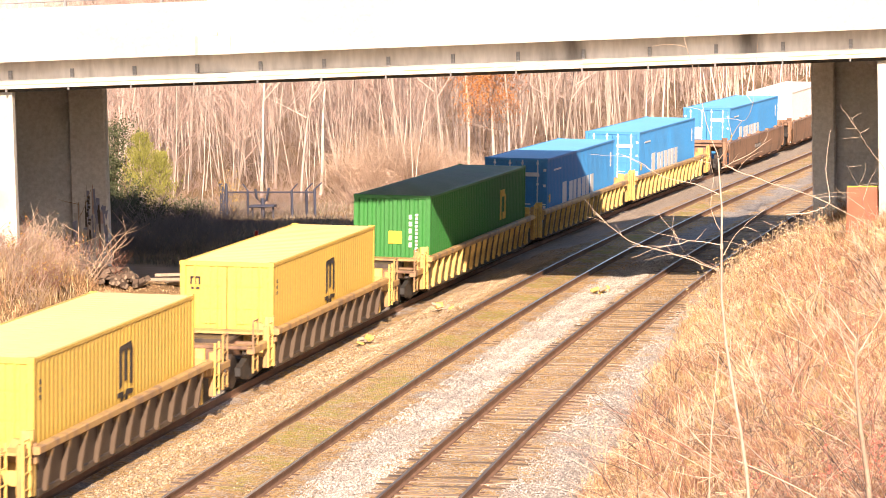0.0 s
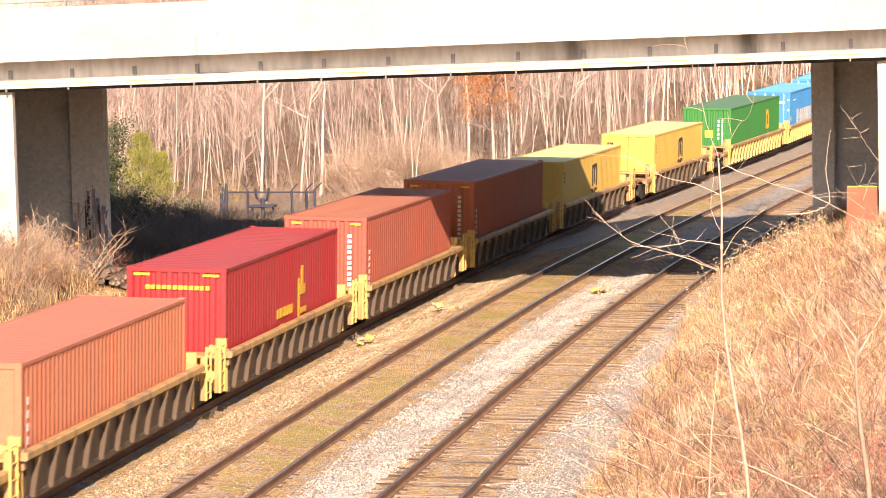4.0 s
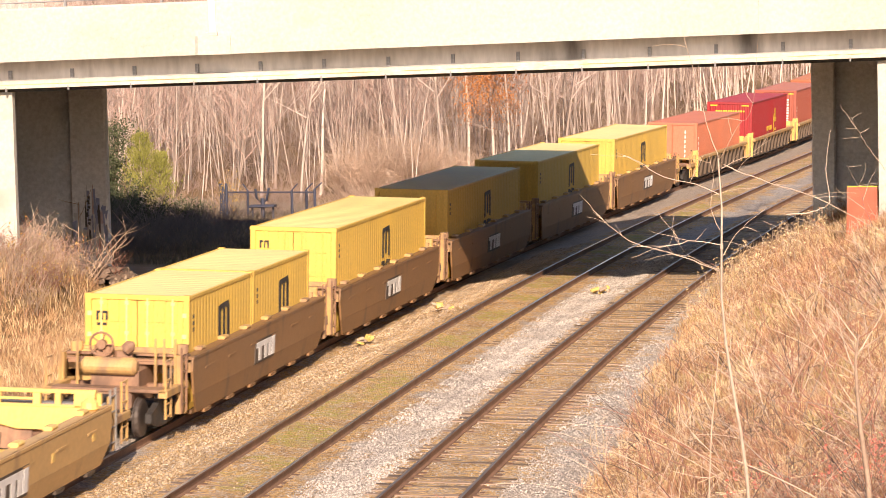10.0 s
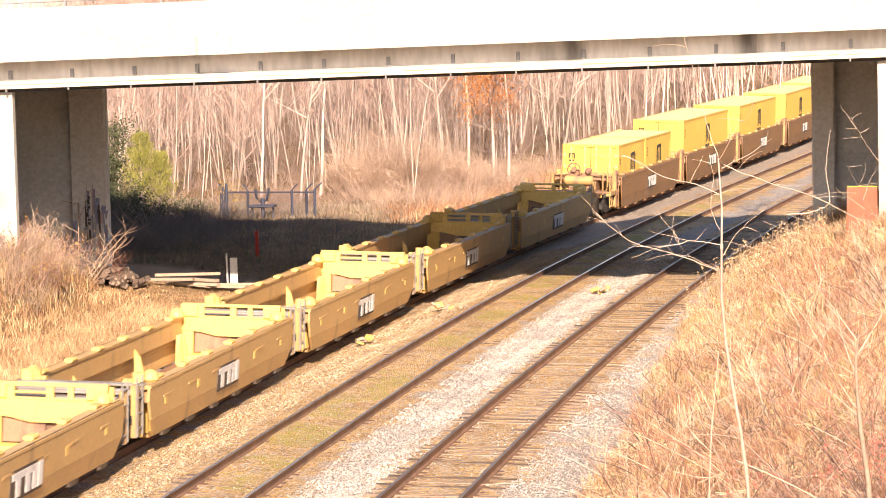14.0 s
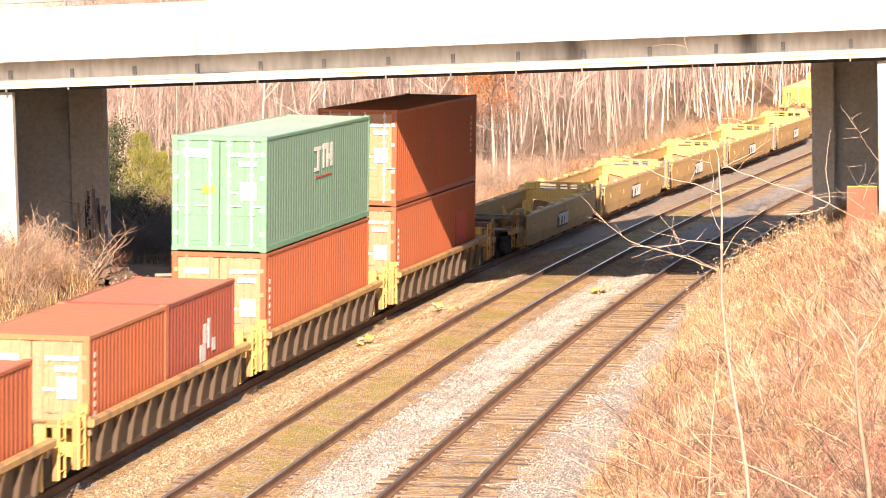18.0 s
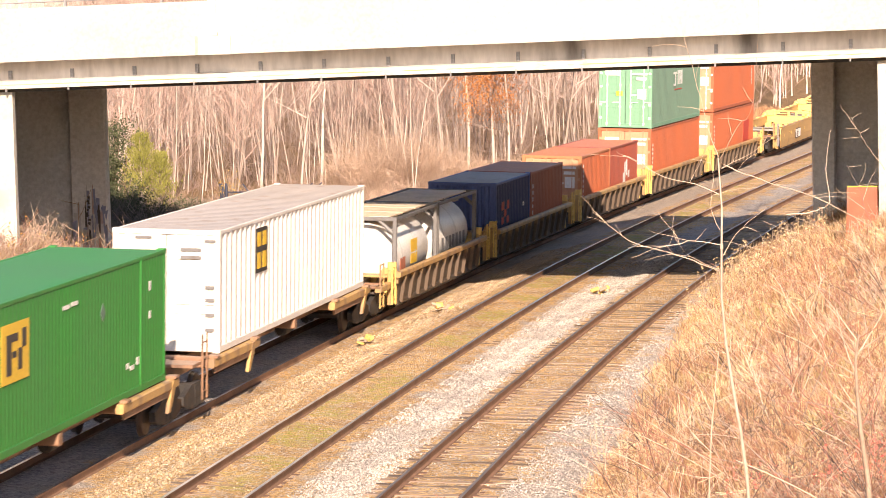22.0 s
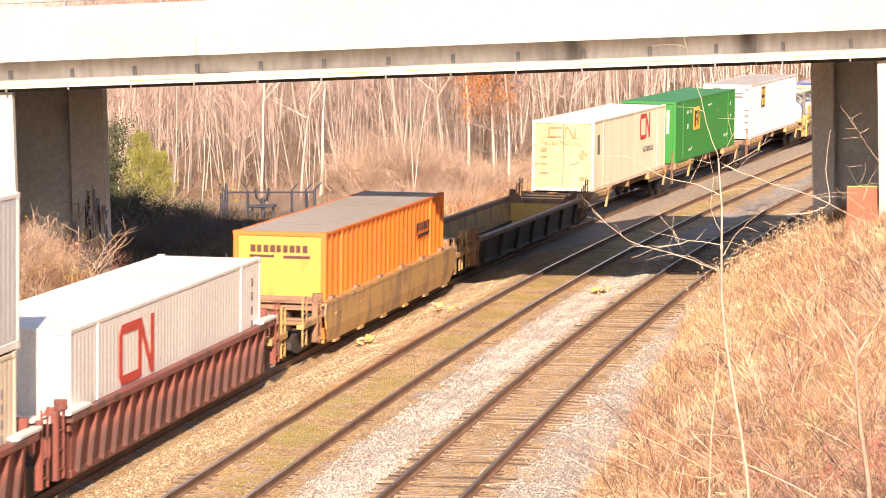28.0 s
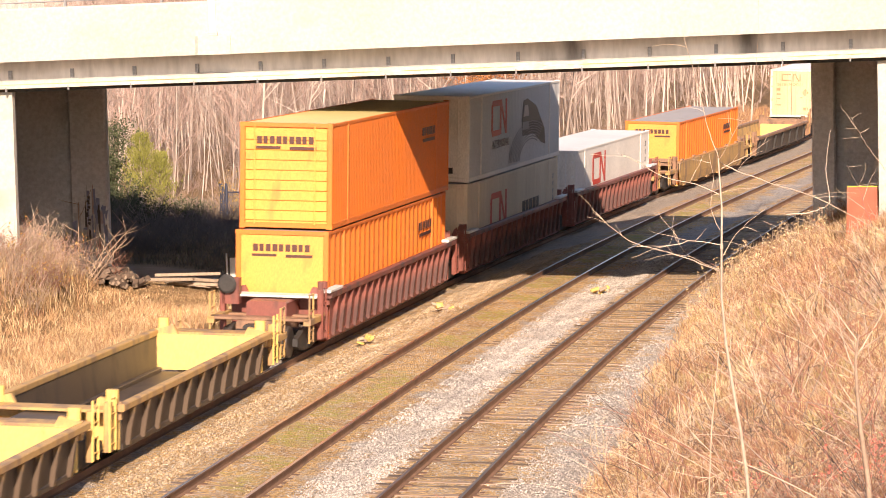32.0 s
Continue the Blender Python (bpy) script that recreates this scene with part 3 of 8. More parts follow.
def smooth_well(name, label, group, half, well, ztop, side, inner, bright, deck, logo):
    """A well car unit with flat outer sides, cut back towards its ends, and a panel of white marks."""
    car = thing(name, label, "well car", group)
    open_well = bright is bright_yellow
    zb = 0.30
    for s in (-1, 1):
        out = s * 1.52
        fold = zb + 0.36 * (ztop - zb)
        part("side_plate", Form().plate([(out, -well - 0.40, ztop), (out, -well - 0.2, ztop + 0.03), (out, well + 0.2, ztop + 0.03), (out, well + 0.40, ztop), (out, well + 0.45, ztop - 0.3), (out, well + 0.30, fold), (out, -well - 0.30, fold), (out, -well - 0.45, ztop - 0.3)], (-s * 0.05, 0, 0)), side, car)
        part("lower_plate", Form().plate([(out, well + 0.30, fold - 0.002), (out - s * 0.07, well - 0.15, zb), (out - s * 0.07, -well + 0.15, zb), (out, -well - 0.30, fold - 0.002)], (-s * 0.05, 0, 0)), side, car, "lower side plate, folded inward")
        for k in ((-0.86, -0.42, 0.42, 0.86) if open_well else ()):
            part("reflector", Form().box(min(out, out + s * 0.01), max(out, out + s * 0.01), well * k - 0.09, well * k + 0.09, ztop - 0.52, ztop - 0.34), bright_yellow, car, "small yellow reflector")
        part("top_chord", Form().box(min(s * 1.24, s * 1.535), max(s * 1.24, s * 1.535), -well - 0.4, well + 0.4, ztop - 0.05, ztop + 0.03, 0.012), inner, car)
        part("inner_wall", Form().plate([(s * 1.27, -well, ztop - 0.05), (s * 1.27, well, ztop - 0.05), (s * 1.27, well, ztop - 0.5), (s * 1.27, -well, ztop - 0.5)], (s * 0.03, 0, 0)), inner, car)
        for i in range(6):
            y = -well + 1.0 + (2 * well - 2.0) * i / 5
            part("seam_cover", Form().box(min(out, out + s * 0.015), max(out, out + s * 0.015), y - 0.32, y + 0.32, ztop - 0.36, ztop - 0.31), inner, car)
            part("bumper", Form().box(min(s * 1.2, s * 1.4), max(s * 1.2, s * 1.4), y - 0.2, y + 0.2, ztop + 0.025, ztop + 0.11, 0.03), bright, car)
            part("foot_block", Form().box(min(s * 1.25, s * 1.50), max(s * 1.25, s * 1.50), y - 0.28, y + 0.28, zb - 0.07, zb + 0.002), rib_brown if open_well else inner, car)
        for y in (-well * 0.5, well * 0.3):
            part("gusset", Form().plate([(s * 1.26, y - 0.05, ztop - 0.3), (s * 1.12, y - 0.05, ztop - 0.5), (s * 0.98, y - 0.05, zb + 0.06), (s * 1.26, y - 0.05, zb + 0.06)], (0, 0.1, 0)), bright, car)
            part("wall_post", Form().box(min(s * 1.2, s * 1.27), max(s * 1.2, s * 1.27), y + 0.06, y + 0.34, zb, ztop - 0.48), inner, car)
        # panel of white marks
        if logo == "none":
            continue
        if logo == "long":
            part("sign_panel", Form().box(min(out, out + s * 0.012), max(out, out + s * 0.012), -1.0, 1.1, ztop - 0.68, ztop - 0.42), rib_brown, car)
            for y0 in (-0.9, 0.15):
                part("white_bar", Form().box(min(out + s * 0.012, out + s * 0.02), max(out + s * 0.012, out + s * 0.02), y0, y0 + 0.85, ztop - 0.64, ztop - 0.46), grating, car)
        else:
            part("sign_panel", Form().plate([(out, -1.05, ztop - 0.86), (out, 0.95, ztop - 0.86), (out, 1.12, ztop - 0.30), (out, -0.92, ztop - 0.30)], (s * 0.012, 0, 0)), rib_brown, car, "dark slanted panel")
            part("white_bar", Form().plate([(out + s * 0.012, -0.86, ztop - 0.48), (out + s * 0.012, 0.46, ztop - 0.48), (out + s * 0.012, 0.50, ztop - 0.35), (out + s * 0.012, -0.83, ztop - 0.35)], (s * 0.008, 0, 0)), bar_white, car, "white bars of a painted mark")
            for y0, y1 in ((-0.68, -0.62), (-0.08, -0.02), (0.36, 0.44), (0.70, 0.78)):
                zt = ztop - (0.48 if y0 < 0 else 0.35)
                part("white_bar", Form().plate([(out + s * 0.012, y0, ztop - 0.8), (out + s * 0.012, y0 + 0.28, ztop - 0.8), (out + s * 0.012, y1 + 0.28, zt), (out + s * 0.012, y1, zt)], (s * 0.008, 0, 0)), bar_white, car)
    for i in range(5):
        y = -well + 0.7 + (2 * well - 1.4) * i / 4
        part("floor_beam", Form().box(-1.25, 1.25, y - 0.26, y + 0.26, 0.2, 0.31, 0.02), inner, car)
    part("well_floor", Form().box(-1.26, 1.26, -well * 0.86, well * 0.86, 0.29, 0.315), dusty_brown, car)
    for s in (-1, 1):
        y = s * well
        if open_well:
            well_end(car, y, s, ztop, zb, bright)
        else:
            for x0, x1, z0, z1 in ((-1.27, 1.27, ztop - 0.42, ztop + 0.16), (-1.27, -0.75, zb, ztop - 0.42), (0.75, 1.27, zb, ztop - 0.42), (-0.75, 0.75, zb, zb + 0.25)):
                part("bulkhead", Form().box(x0, x1, min(y, y + s * 0.12), max(y, y + s * 0.12), z0, z1, 0.02), bright, car)
            part("bulkhead_plate", Form().box(-0.72, 0.1, min(y + s * 0.02, y + s * 0.08), max(y + s * 0.02, y + s * 0.08), zb + 0.26, ztop - 0.43), dusty_brown, car)
        end_platform(car, s * (well + 0.15), s * half, ztop, deck, dusty_brown, bright)
        part("walkway", Form().box(-1.4, 1.4, min(y + s * 0.2, y + s * 0.48), max(y + s * 0.2, y + s * 0.48), ztop + 0.02, ztop + 0.06), deck, car, "grey grating walkway")
        part("walkway", Form().box(-1.4, 1.4, min(y + s * 0.55, y + s * 0.78), max(y + s * 0.55, y + s * 0.78), ztop - 0.06, ztop - 0.02), deck, car, "grey grating walkway")
        ladder(car, 1.42, s * (well + 0.85), 0.45, ztop + 0.3, deck)
        f = Form()
        for k in range(4):
            f.tube((1.0 + 0.08 * k, y + s * (0.6 + 0.1 * k), ztop - 0.2), (1.12 + 0.06 * k, y + s * (0.75 + 0.12 * k), 0.5 + 0.07 * k), 0.03, n=6)
        f.box(0.85, 1.3, min(y + s * 0.6, y + s * 1.0), max(y + s * 0.6, y + s * 1.0), 0.72, 0.98, 0.03)
        part("hose", f, steel_dark, car, "dark hoses and brackets at the joint")
    return car


def well_end(car, y, s, ztop, zb, bright):
    """The end of an open well: an arched beam between two posts over brown plates and a yellow shelf."""
    t0, t1 = sorted((y, y + s * 0.14))
    arch = [(-1.27, ztop + 0.0), (-1.27, ztop - 0.32), (-0.8, ztop - 0.36), (-0.35, ztop - 0.46), (0.35, ztop - 0.46), (0.8, ztop - 0.36), (1.27, ztop - 0.32), (1.27, ztop + 0.0)]
    part("bulkhead", Form().sweep(arch, 1, t0, t1), bright, car, "arched yellow end beam")
    for x in (-1, 1):
        part("end_post", Form().box(min(x * 0.86, x * 1.29), max(x * 0.86, x * 1.29), min(y - s * 0.04, y + s * 0.22), max(y - s * 0.04, y + s * 0.22), ztop - 0.02, ztop + (0.36 if s > 0 else 0.12), 0.07), bright, car, "rounded yellow end post")
        part("bulkhead", Form().box(min(x * 0.98, x * 1.27), max(x * 0.98, x * 1.27), t0, t1, zb, ztop - 0.34, 0.02), bright, car)
        # a pair of triangular gussets standing on the floor in each corner
        for k in (0.35, 0.62):
            part("gusset", Form().plate([(x * 1.26, y - s * k, zb + 0.72), (x * 1.26, y - s * (k + 0.06), zb + 0.02), (x * (0.86 + 0.3 * k), y - s * (k + 0.16), zb + 0.02), (x * 1.14, y - s * k, zb + 0.72)], (0, s * 0.07, 0)), bright, car)
        part("guide_pad", Form().lathe([(0, 0.12), (0.05, 0.19), (0.18, 0.17), (0.26, 0.06)], (x * 1.30, y - s * 0.42, ztop + 0.01), (x * 1.30, y - s * 0.42, ztop + 0.4), 10), bright, car, "worn yellow guide pad")
    part("bulkhead_plate", Form().plate([(-0.95, y + s * 0.02, zb + 0.24), (-0.05, y + s * 0.02, zb + 0.24), (-0.05, y + s * 0.10, ztop - 0.44), (-0.95, y + s * 0.10, ztop - 0.40)], (0, s * 0.04, 0)), dusty_brown, car, "brown steel end plate")
    part("bulkhead_plate", Form().plate([(0.5, y + s * 0.02, zb + 0.24), (0.97, y + s * 0.02, zb + 0.24), (0.97, y + s * 0.10, ztop - 0.40), (0.5, y + s * 0.10, ztop - 0.44)], (0, s * 0.04, 0)), dusty_brown, car, "brown steel end plate")
    # dark sheet behind the gap between the plates, standing in for its shade
    part("void_plate", Form().box(-0.06, 0.52, min(y + s * 0.3, y + s * 0.34), max(y + s * 0.3, y + s * 0.34), zb + 0.1, ztop - 0.4), steel_dark, car)
    part("shelf", Form().box(-1.0, 1.0, min(y - s * 0.55, y + s * 0.05), max(y - s * 0.55, y + s * 0.05), zb + 0.03, zb + 0.22, 0.05), bright, car, "yellow shelf at the well's end")
    if s > 0:
        # slotted beam between the posts
        for x0, x1, z0, z1 in ((-0.86, 0.86, 0.28, 0.36), (-0.86, 0.86, 0.0, 0.05), (-0.86, -0.7, 0.05, 0.28), (-0.02, 0.14, 0.05, 0.28), (0.44, 0.56, 0.05, 0.28), (-0.7, -0.02, 0.13, 0.18)):
            part("slotted_beam", Form().box(x0, x1, y + 0.02, y + 0.12, ztop + z0, ztop + z1, 0.01), bright, car)


# ---- containers ----
def wave_wall(x, y0, y1, z0, z1, n, depth, out):
    """A corrugated wall in the plane x, its waves standing upright."""
    f = Form()
    pitch = (y1 - y0) / n
    pts = []
    for i in range(n):
        y = y0 + i * pitch
        pts += [(y, 0), (y + pitch * 0.3, 0), (y + pitch * 0.5, -depth), (y + pitch * 0.8, -depth)]
    pts.append((y1, 0))
    for y, d in pts:
        f.v += [(x + out * d, y, z0), (x + out * d, y, z1)]
    f.f = [(2 * i, 2 * i + 2, 2 * i + 3, 2 * i + 1) if out > 0 else (2 * i, 2 * i + 1, 2 * i + 3, 2 * i + 2) for i in range(len(pts) - 1)]
    return f


def bars(parent, x, out, rows, mat, name="painted_mark", label=""):
    """Flat painted shapes on a side wall: rows of (y0, y1, z0, z1)."""
    for i, (y0, y1, z0, z1) in enumerate(rows):
        part(name, Form().box(min(x, x + out * 0.008), max(x, x + out * 0.008), min(y0, y1), max(y0, y1), z0, z1), mat, parent, label)


def end_bars(parent, y, rows, mat, name="painted_mark", label=""):
    """The same on the rear end, which faces backwards: rows of (x0, x1, z0, z1)."""
    for x0, x1, z0, z1 in rows:
        part(name, Form().box(x0, x1, y - 0.008, y, z0, z1), mat, parent, label)


def container(label, length, high, wall, roof=None, rear="door", doors=None, rods=None, wide=2.44, waves=None, depth=0.026, frame_mat=None, roof_waves=True, group="freight containers on the train", posts_at=()):
    """A shipping container, its origin under its middle; it faces backwards along -y."""
    box = thing("shipping_container", label, "shipping container", group)
    L, w = length / 2, wide / 2
    roof, doors, rods, fm = roof or wall, doors or wall, rods or wall, frame_mat or wall
    waves = waves or int(length / 0.278)
    zt = high - 0.10
    for s in (-1, 1):
        part("side_wall", wave_wall(s * (w - 0.012), -L + 0.12, L - 0.12, 0.15, zt, waves, depth, s), wall, box)
        part("bottom_rail", Form().box(min(s * w, s * (w - 0.1)), max(s * w, s * (w - 0.1)), -L + 0.1, L - 0.1, 0.01, 0.16, 0.01), fm, box)
        part("top_rail", Form().box(min(s * w, s * (w - 0.07)), max(s * w, s * (w - 0.07)), -L + 0.1, L - 0.1, zt, high - 0.02, 0.01), fm, box)
        for e in (-1, 1):
            part("corner_post", Form().box(min(s * w, s * (w - 0.15)), max(s * w, s * (w - 0.15)), min(e * L, e * (L - 0.13)), max(e * L, e * (L - 0.13)), 0.11, high - 0.11, 0.015), fm, box)
            for z in (0.0, high - 0.118):
                part("corner_casting", Form().box(min(s * (w + 0.004), s * (w - 0.162)), max(s * (w + 0.004), s * (w - 0.162)), min(e * (L + 0.004), e * (L - 0.178)), max(e * (L + 0.004), e * (L - 0.178)), z, z + 0.118, 0.012), fm, box)
    for p in posts_at:
        for s in (-1, 1):
            part("corner_post", Form().box(min(s * (w + 0.008), s * (w - 0.1)), max(s * (w + 0.008), s * (w - 0.1)), p - 0.09, p + 0.09, 0.02, high - 0.02, 0.015), fm, box)
    # roof sheet, waves across
    rf = Form()
    n = int(length / 0.42) if roof_waves else 1
    ys = []
    for i in range(n):
        a = -L + 0.08 + (length - 0.16) * i / n
        q = (length - 0.16) / n
        ys += [(a, 0.0), (a + q * 0.35, 0.0), (a + q * 0.5, 0.014), (a + q * 0.85, 0.014)] if roof_waves else [(a, 0.01)]
    ys.append((L - 0.08, 0.0 if not roof_waves else 0.0))
    for y, d in ys:
        rf.v += [(-w + 0.05, y, high - 0.035), (-w + 0.22, y, high - 0.03 + d), (w - 0.22, y, high - 0.03 + d), (w - 0.05, y, high - 0.035)]
    rf.f = [(4 * i + k, 4 * i + k + 1, 4 * i + k + 5, 4 * i + k + 4) for i in range(len(ys) - 1) for k in range(3)]
    part("roof", rf, roof, box)
    part("floor_pan", Form().box(-w + 0.08, w - 0.08, -L + 0.1, L - 0.1, 0.03, 0.14), steel_dark, box)
    part("front_wall", Form().box(-w + 0.12, w - 0.12, L - 0.08, L - 0.03, 0.1, high - 0.06), wall, box)
    part("rear_header", Form().box(-w + 0.14, w - 0.14, -L, -L + 0.11, high - 0.13, high - 0.01, 0.012), fm, box)
    part("rear_sill", Form().box(-w + 0.14, w - 0.14, -L, -L + 0.12, 0.02, 0.16, 0.012), fm, box)
    if rear == "door":
        for s in (-1, 1):
            a, b = sorted((s * 0.012, s * (w - 0.155)))
            d = part("door", Form().box(a, b, -L + 0.045, -L + 0.09, 0.165, high - 0.14), doors, box)
            hz = (high - 0.32) / 4
            for k in range(4):
                f = Form()
                for i in range(3):
                    c0 = a + 0.1 + (b - a - 0.2) * i / 3
                    f.box(c0 + 0.03, c0 + (b - a - 0.2) / 3 - 0.03, -L + 0.022, -L + 0.046, 0.26 + k * hz, 0.19 + (k + 1) * hz)
                part("door_panel", f, doors, d)
            for x in (a + 0.23, b - 0.23):
                f = Form().tube((x, -L + 0.005, 0.1), (x, -L + 0.005, high - 0.08), 0.021, n=8)
                for z in (0.2, high * 0.33, high * 0.66, high - 0.2):
                    f.box(x - 0.045, x + 0.045, -L + 0.0, -L + 0.05, z - 0.04, z + 0.04)
                f.box(x - 0.02, x + 0.34 * s, -L - 0.012, -L + 0.012, high * 0.39, high * 0.39 + 0.035) if s > 0 else f.box(x - 0.34, x + 0.02, -L - 0.012, -L + 0.012, high * 0.39, high * 0.39 + 0.035)
                part("lock_rod", f, rods, d)
            for z in (0.45, high * 0.36, high * 0.64, high - 0.45):
                part("hinge", Form().box(min(s * (w - 0.16), s * (w - 0.06)), max(s * (w - 0.16), s * (w - 0.06)), -L - 0.012, -L + 0.02, z - 0.05, z + 0.05), rods, d)
    elif rear == "flat":
        part("rear_wall", Form().box(-w + 0.12, w - 0.12, -L + 0.03, -L + 0.08, 0.14, high - 0.12), doors, box)
    elif rear == "slats":
        d = part("door", Form().box(-w + 0.12, w - 0.12, -L + 0.06, -L + 0.1, 0.14, high - 0.12), doors, box)
        n = 9
        for i in range(n):
            z = 0.22 + (high - 0.42) * i / n
            part("door_panel", Form().box(-w + 0.16, w - 0.16, -L + 0.02, -L + 0.065, z, z + (high - 0.42) / n - 0.035, 0.012), doors, d)
        for x in (-w * 0.68, w * 0.62):
            part("lock_rod", Form().tube((x, -L + 0.0, 0.12), (x, -L + 0.0, high - 0.1), 0.024), rods, d)
    else:
        ring = [(w - 0.12, -L + 0.08), (-w + 0.12, -L + 0.08), (-w + 0.12, -L + 0.055)]
        m = 8
        q = (wide - 0.32) / m
        for i in range(m):
            x = -w + 0.16 + q * i
            ring += [(x, -L + 0.055), (x + q * 0.15, -L + 0.006), (x + q * 0.55, -L + 0.006), (x + q * 0.7, -L + 0.055)]
        ring.append((w - 0.12, -L + 0.055))
        f = Form().sweep(ring, 2, 0.15, high - 0.13)
        part("rear_wall", f, doors, box)
    return box


# container paints
msc_yellow = paint("container_yellow", (0.72, 0.47, 0.095), (0.52, 0.33, 0.10), 0.62)
# roof paints are paler than the walls they go with
roof_yellow = paint("pale_yellow_roof", (0.80, 0.66, 0.28), (0.62, 0.50, 0.24), 0.62)
c_orange = paint("container_orange_red", (0.48, 0.13, 0.055), (0.33, 0.11, 0.06), 0.64)
c_worn = paint("worn_brick_red_container", (0.37, 0.095, 0.06), (0.28, 0.095, 0.065), 0.62)
c_worn_roof = paint("pale_brick_red_roof", (0.50, 0.19, 0.125), (0.40, 0.17, 0.12), 0.6)
c_orange_roof = paint("pale_orange_roof", (0.53, 0.20, 0.085), (0.40, 0.19, 0.10), 0.6)
c_pink = paint("faded_red_container", (0.56, 0.185, 0.10), (0.42, 0.18, 0.11), 0.62)
c_brick = paint("brick_red_container", (0.34, 0.08, 0.05), (0.26, 0.08, 0.05), 0.66)
c_black_green = paint("pale_green_roof", (0.10, 0.21, 0.10), (0.11, 0.15, 0.09), 0.62)
c_dred = paint("deep_red_container", (0.33, 0.022, 0.026), (0.22, 0.03, 0.03), 0.7)
c_dred_roof = paint("deep_red_roof", (0.40, 0.045, 0.05), (0.3, 0.06, 0.055), 0.68)
c_green = paint("container_green", (0.03, 0.21, 0.04), (0.03, 0.13, 0.035), 0.66)
c_green53 = paint("bright_green_container", (0.022, 0.235, 0.035), (0.03, 0.15, 0.035), 0.7)
c_mint = paint("grey_green_container", (0.145, 0.25, 0.185), (0.12, 0.19, 0.14), 0.62)
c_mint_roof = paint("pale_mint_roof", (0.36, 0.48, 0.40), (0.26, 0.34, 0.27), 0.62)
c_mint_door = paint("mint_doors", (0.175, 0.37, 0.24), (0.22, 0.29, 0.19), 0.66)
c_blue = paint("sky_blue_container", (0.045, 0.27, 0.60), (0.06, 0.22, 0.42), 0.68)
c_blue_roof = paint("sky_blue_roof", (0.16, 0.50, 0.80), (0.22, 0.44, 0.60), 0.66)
c_navy = paint("navy_blue_container", (0.03, 0.048, 0.14), (0.045, 0.05, 0.09), 0.64)
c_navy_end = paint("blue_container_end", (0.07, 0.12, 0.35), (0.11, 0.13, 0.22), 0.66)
grey_roof = paint("dusty_grey_roof", (0.42, 0.38, 0.35), (0.32, 0.25, 0.2), 0.56)
c_white = paint("white_container", (0.80, 0.755, 0.69), (0.58, 0.49, 0.38), 0.66)
c_cream = shade("grubby_white_container", (0.78, 0.66, 0.49), (0.70, 0.58, 0.42), 0.55, 0, 0.5, 30.0, 0.08, (0.52, 0.38, 0.25), 0.60, 1.6, (2.4, 2.4, 0.18), 0.03)
c_grey = paint("light_grey_container", (0.60, 0.595, 0.585), (0.46, 0.43, 0.40), 0.66)
white_roof = paint("white_roof", (0.82, 0.80, 0.77), (0.62, 0.57, 0.52), 0.68)
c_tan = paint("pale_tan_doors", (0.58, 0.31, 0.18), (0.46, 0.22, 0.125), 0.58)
c_sch = paint("bright_orange_container", (0.76, 0.19, 0.025), (0.50, 0.15, 0.04), 0.68)
# orange shifted to yellow: the sun's washing-out is put into this end colour
c_sch_end = paint("sunlit_orange_end", (0.80, 0.37, 0.07), (0.66, 0.24, 0.06), 0.60)
tank_white = shade("tank_shell", (0.80, 0.80, 0.79), (0.72, 0.71, 0.69), 0.35, 0.0, 0.8, 15, 0.04, (0.5, 0.44, 0.38), 0.68)
frame_grey = paint("dark_frame_paint", (0.17, 0.165, 0.165), (0.12, 0.09, 0.07), 0.6)
graffiti = shade("graffiti_paint", (0.45, 0.38, 0.40), (0.50, 0.33, 0.28), 0.6, 0, 2.0, 6.0, 0.02)
graffiti_pale = shade("graffiti_pale", (0.62, 0.60, 0.60), (0.5, 0.5, 0.52), 0.6, 0, 2.0, 6.0, 0.02)
graffiti_blue = shade("graffiti_blue", (0.20, 0.24, 0.40), (0.30, 0.32, 0.44), 0.6, 0, 2.0, 6.0, 0.02)
BOX40, BOX20, BOX45, BOX53 = 12.19, 6.06, 13.72, 16.15
STD, HIGH = 2.59, 2.896


def upright_mark(box, L, w, mat=None, y=-0.9, high=HIGH):
    """A tall black mark: a rounded arch on three legs, with a small broken flourish under it."""
    mat = mat or bar_black
    z = high - 0.95

    def plate(pts):
        part("painted_mark", Form().plate([(w - 0.008, y + a, z + b) for a, b in pts], (0.010, 0, 0)), mat, box, "black painted mark")

    plate([(-0.52, -0.42), (-0.30, -0.38), (-0.30, 0.30), (-0.20, 0.36), (0.24, 0.36), (0.30, 0.28), (0.30, -0.38), (0.52, -0.42), (0.52, 0.36), (0.42, 0.50), (-0.40, 0.46), (-0.52, 0.42)])
    plate([(-0.10, -0.30), (0.10, -0.30), (0.10, 0.357), (-0.10, 0.357)])
    plate([(-0.62, -0.50), (-0.20, -0.50), (-0.16, -0.62), (-0.34, -0.72), (-0.40, -0.60), (-0.62, -0.60)])
    plate([(-0.08, -0.60), (0.06, -0.48), (0.56, -0.52), (0.50, -0.62), (0.12, -0.60), (0.14, -0.74), (-0.02, -0.78)])


def code_strip(box, L, w, mat=None, y=None, z0=0.5, z1=2.0, n=7):
    """Small upright blocks of writing down a wall's edge."""
    y = -L + 0.42 if y is None else y
    k = (z1 - z0) / n
    bars(box, w - 0.008, 1, [(y - 0.06, y + 0.06, z0 + i * k, z0 + i * k + k * 0.6) for i in range(n)], mat or bar_white, "code_mark")


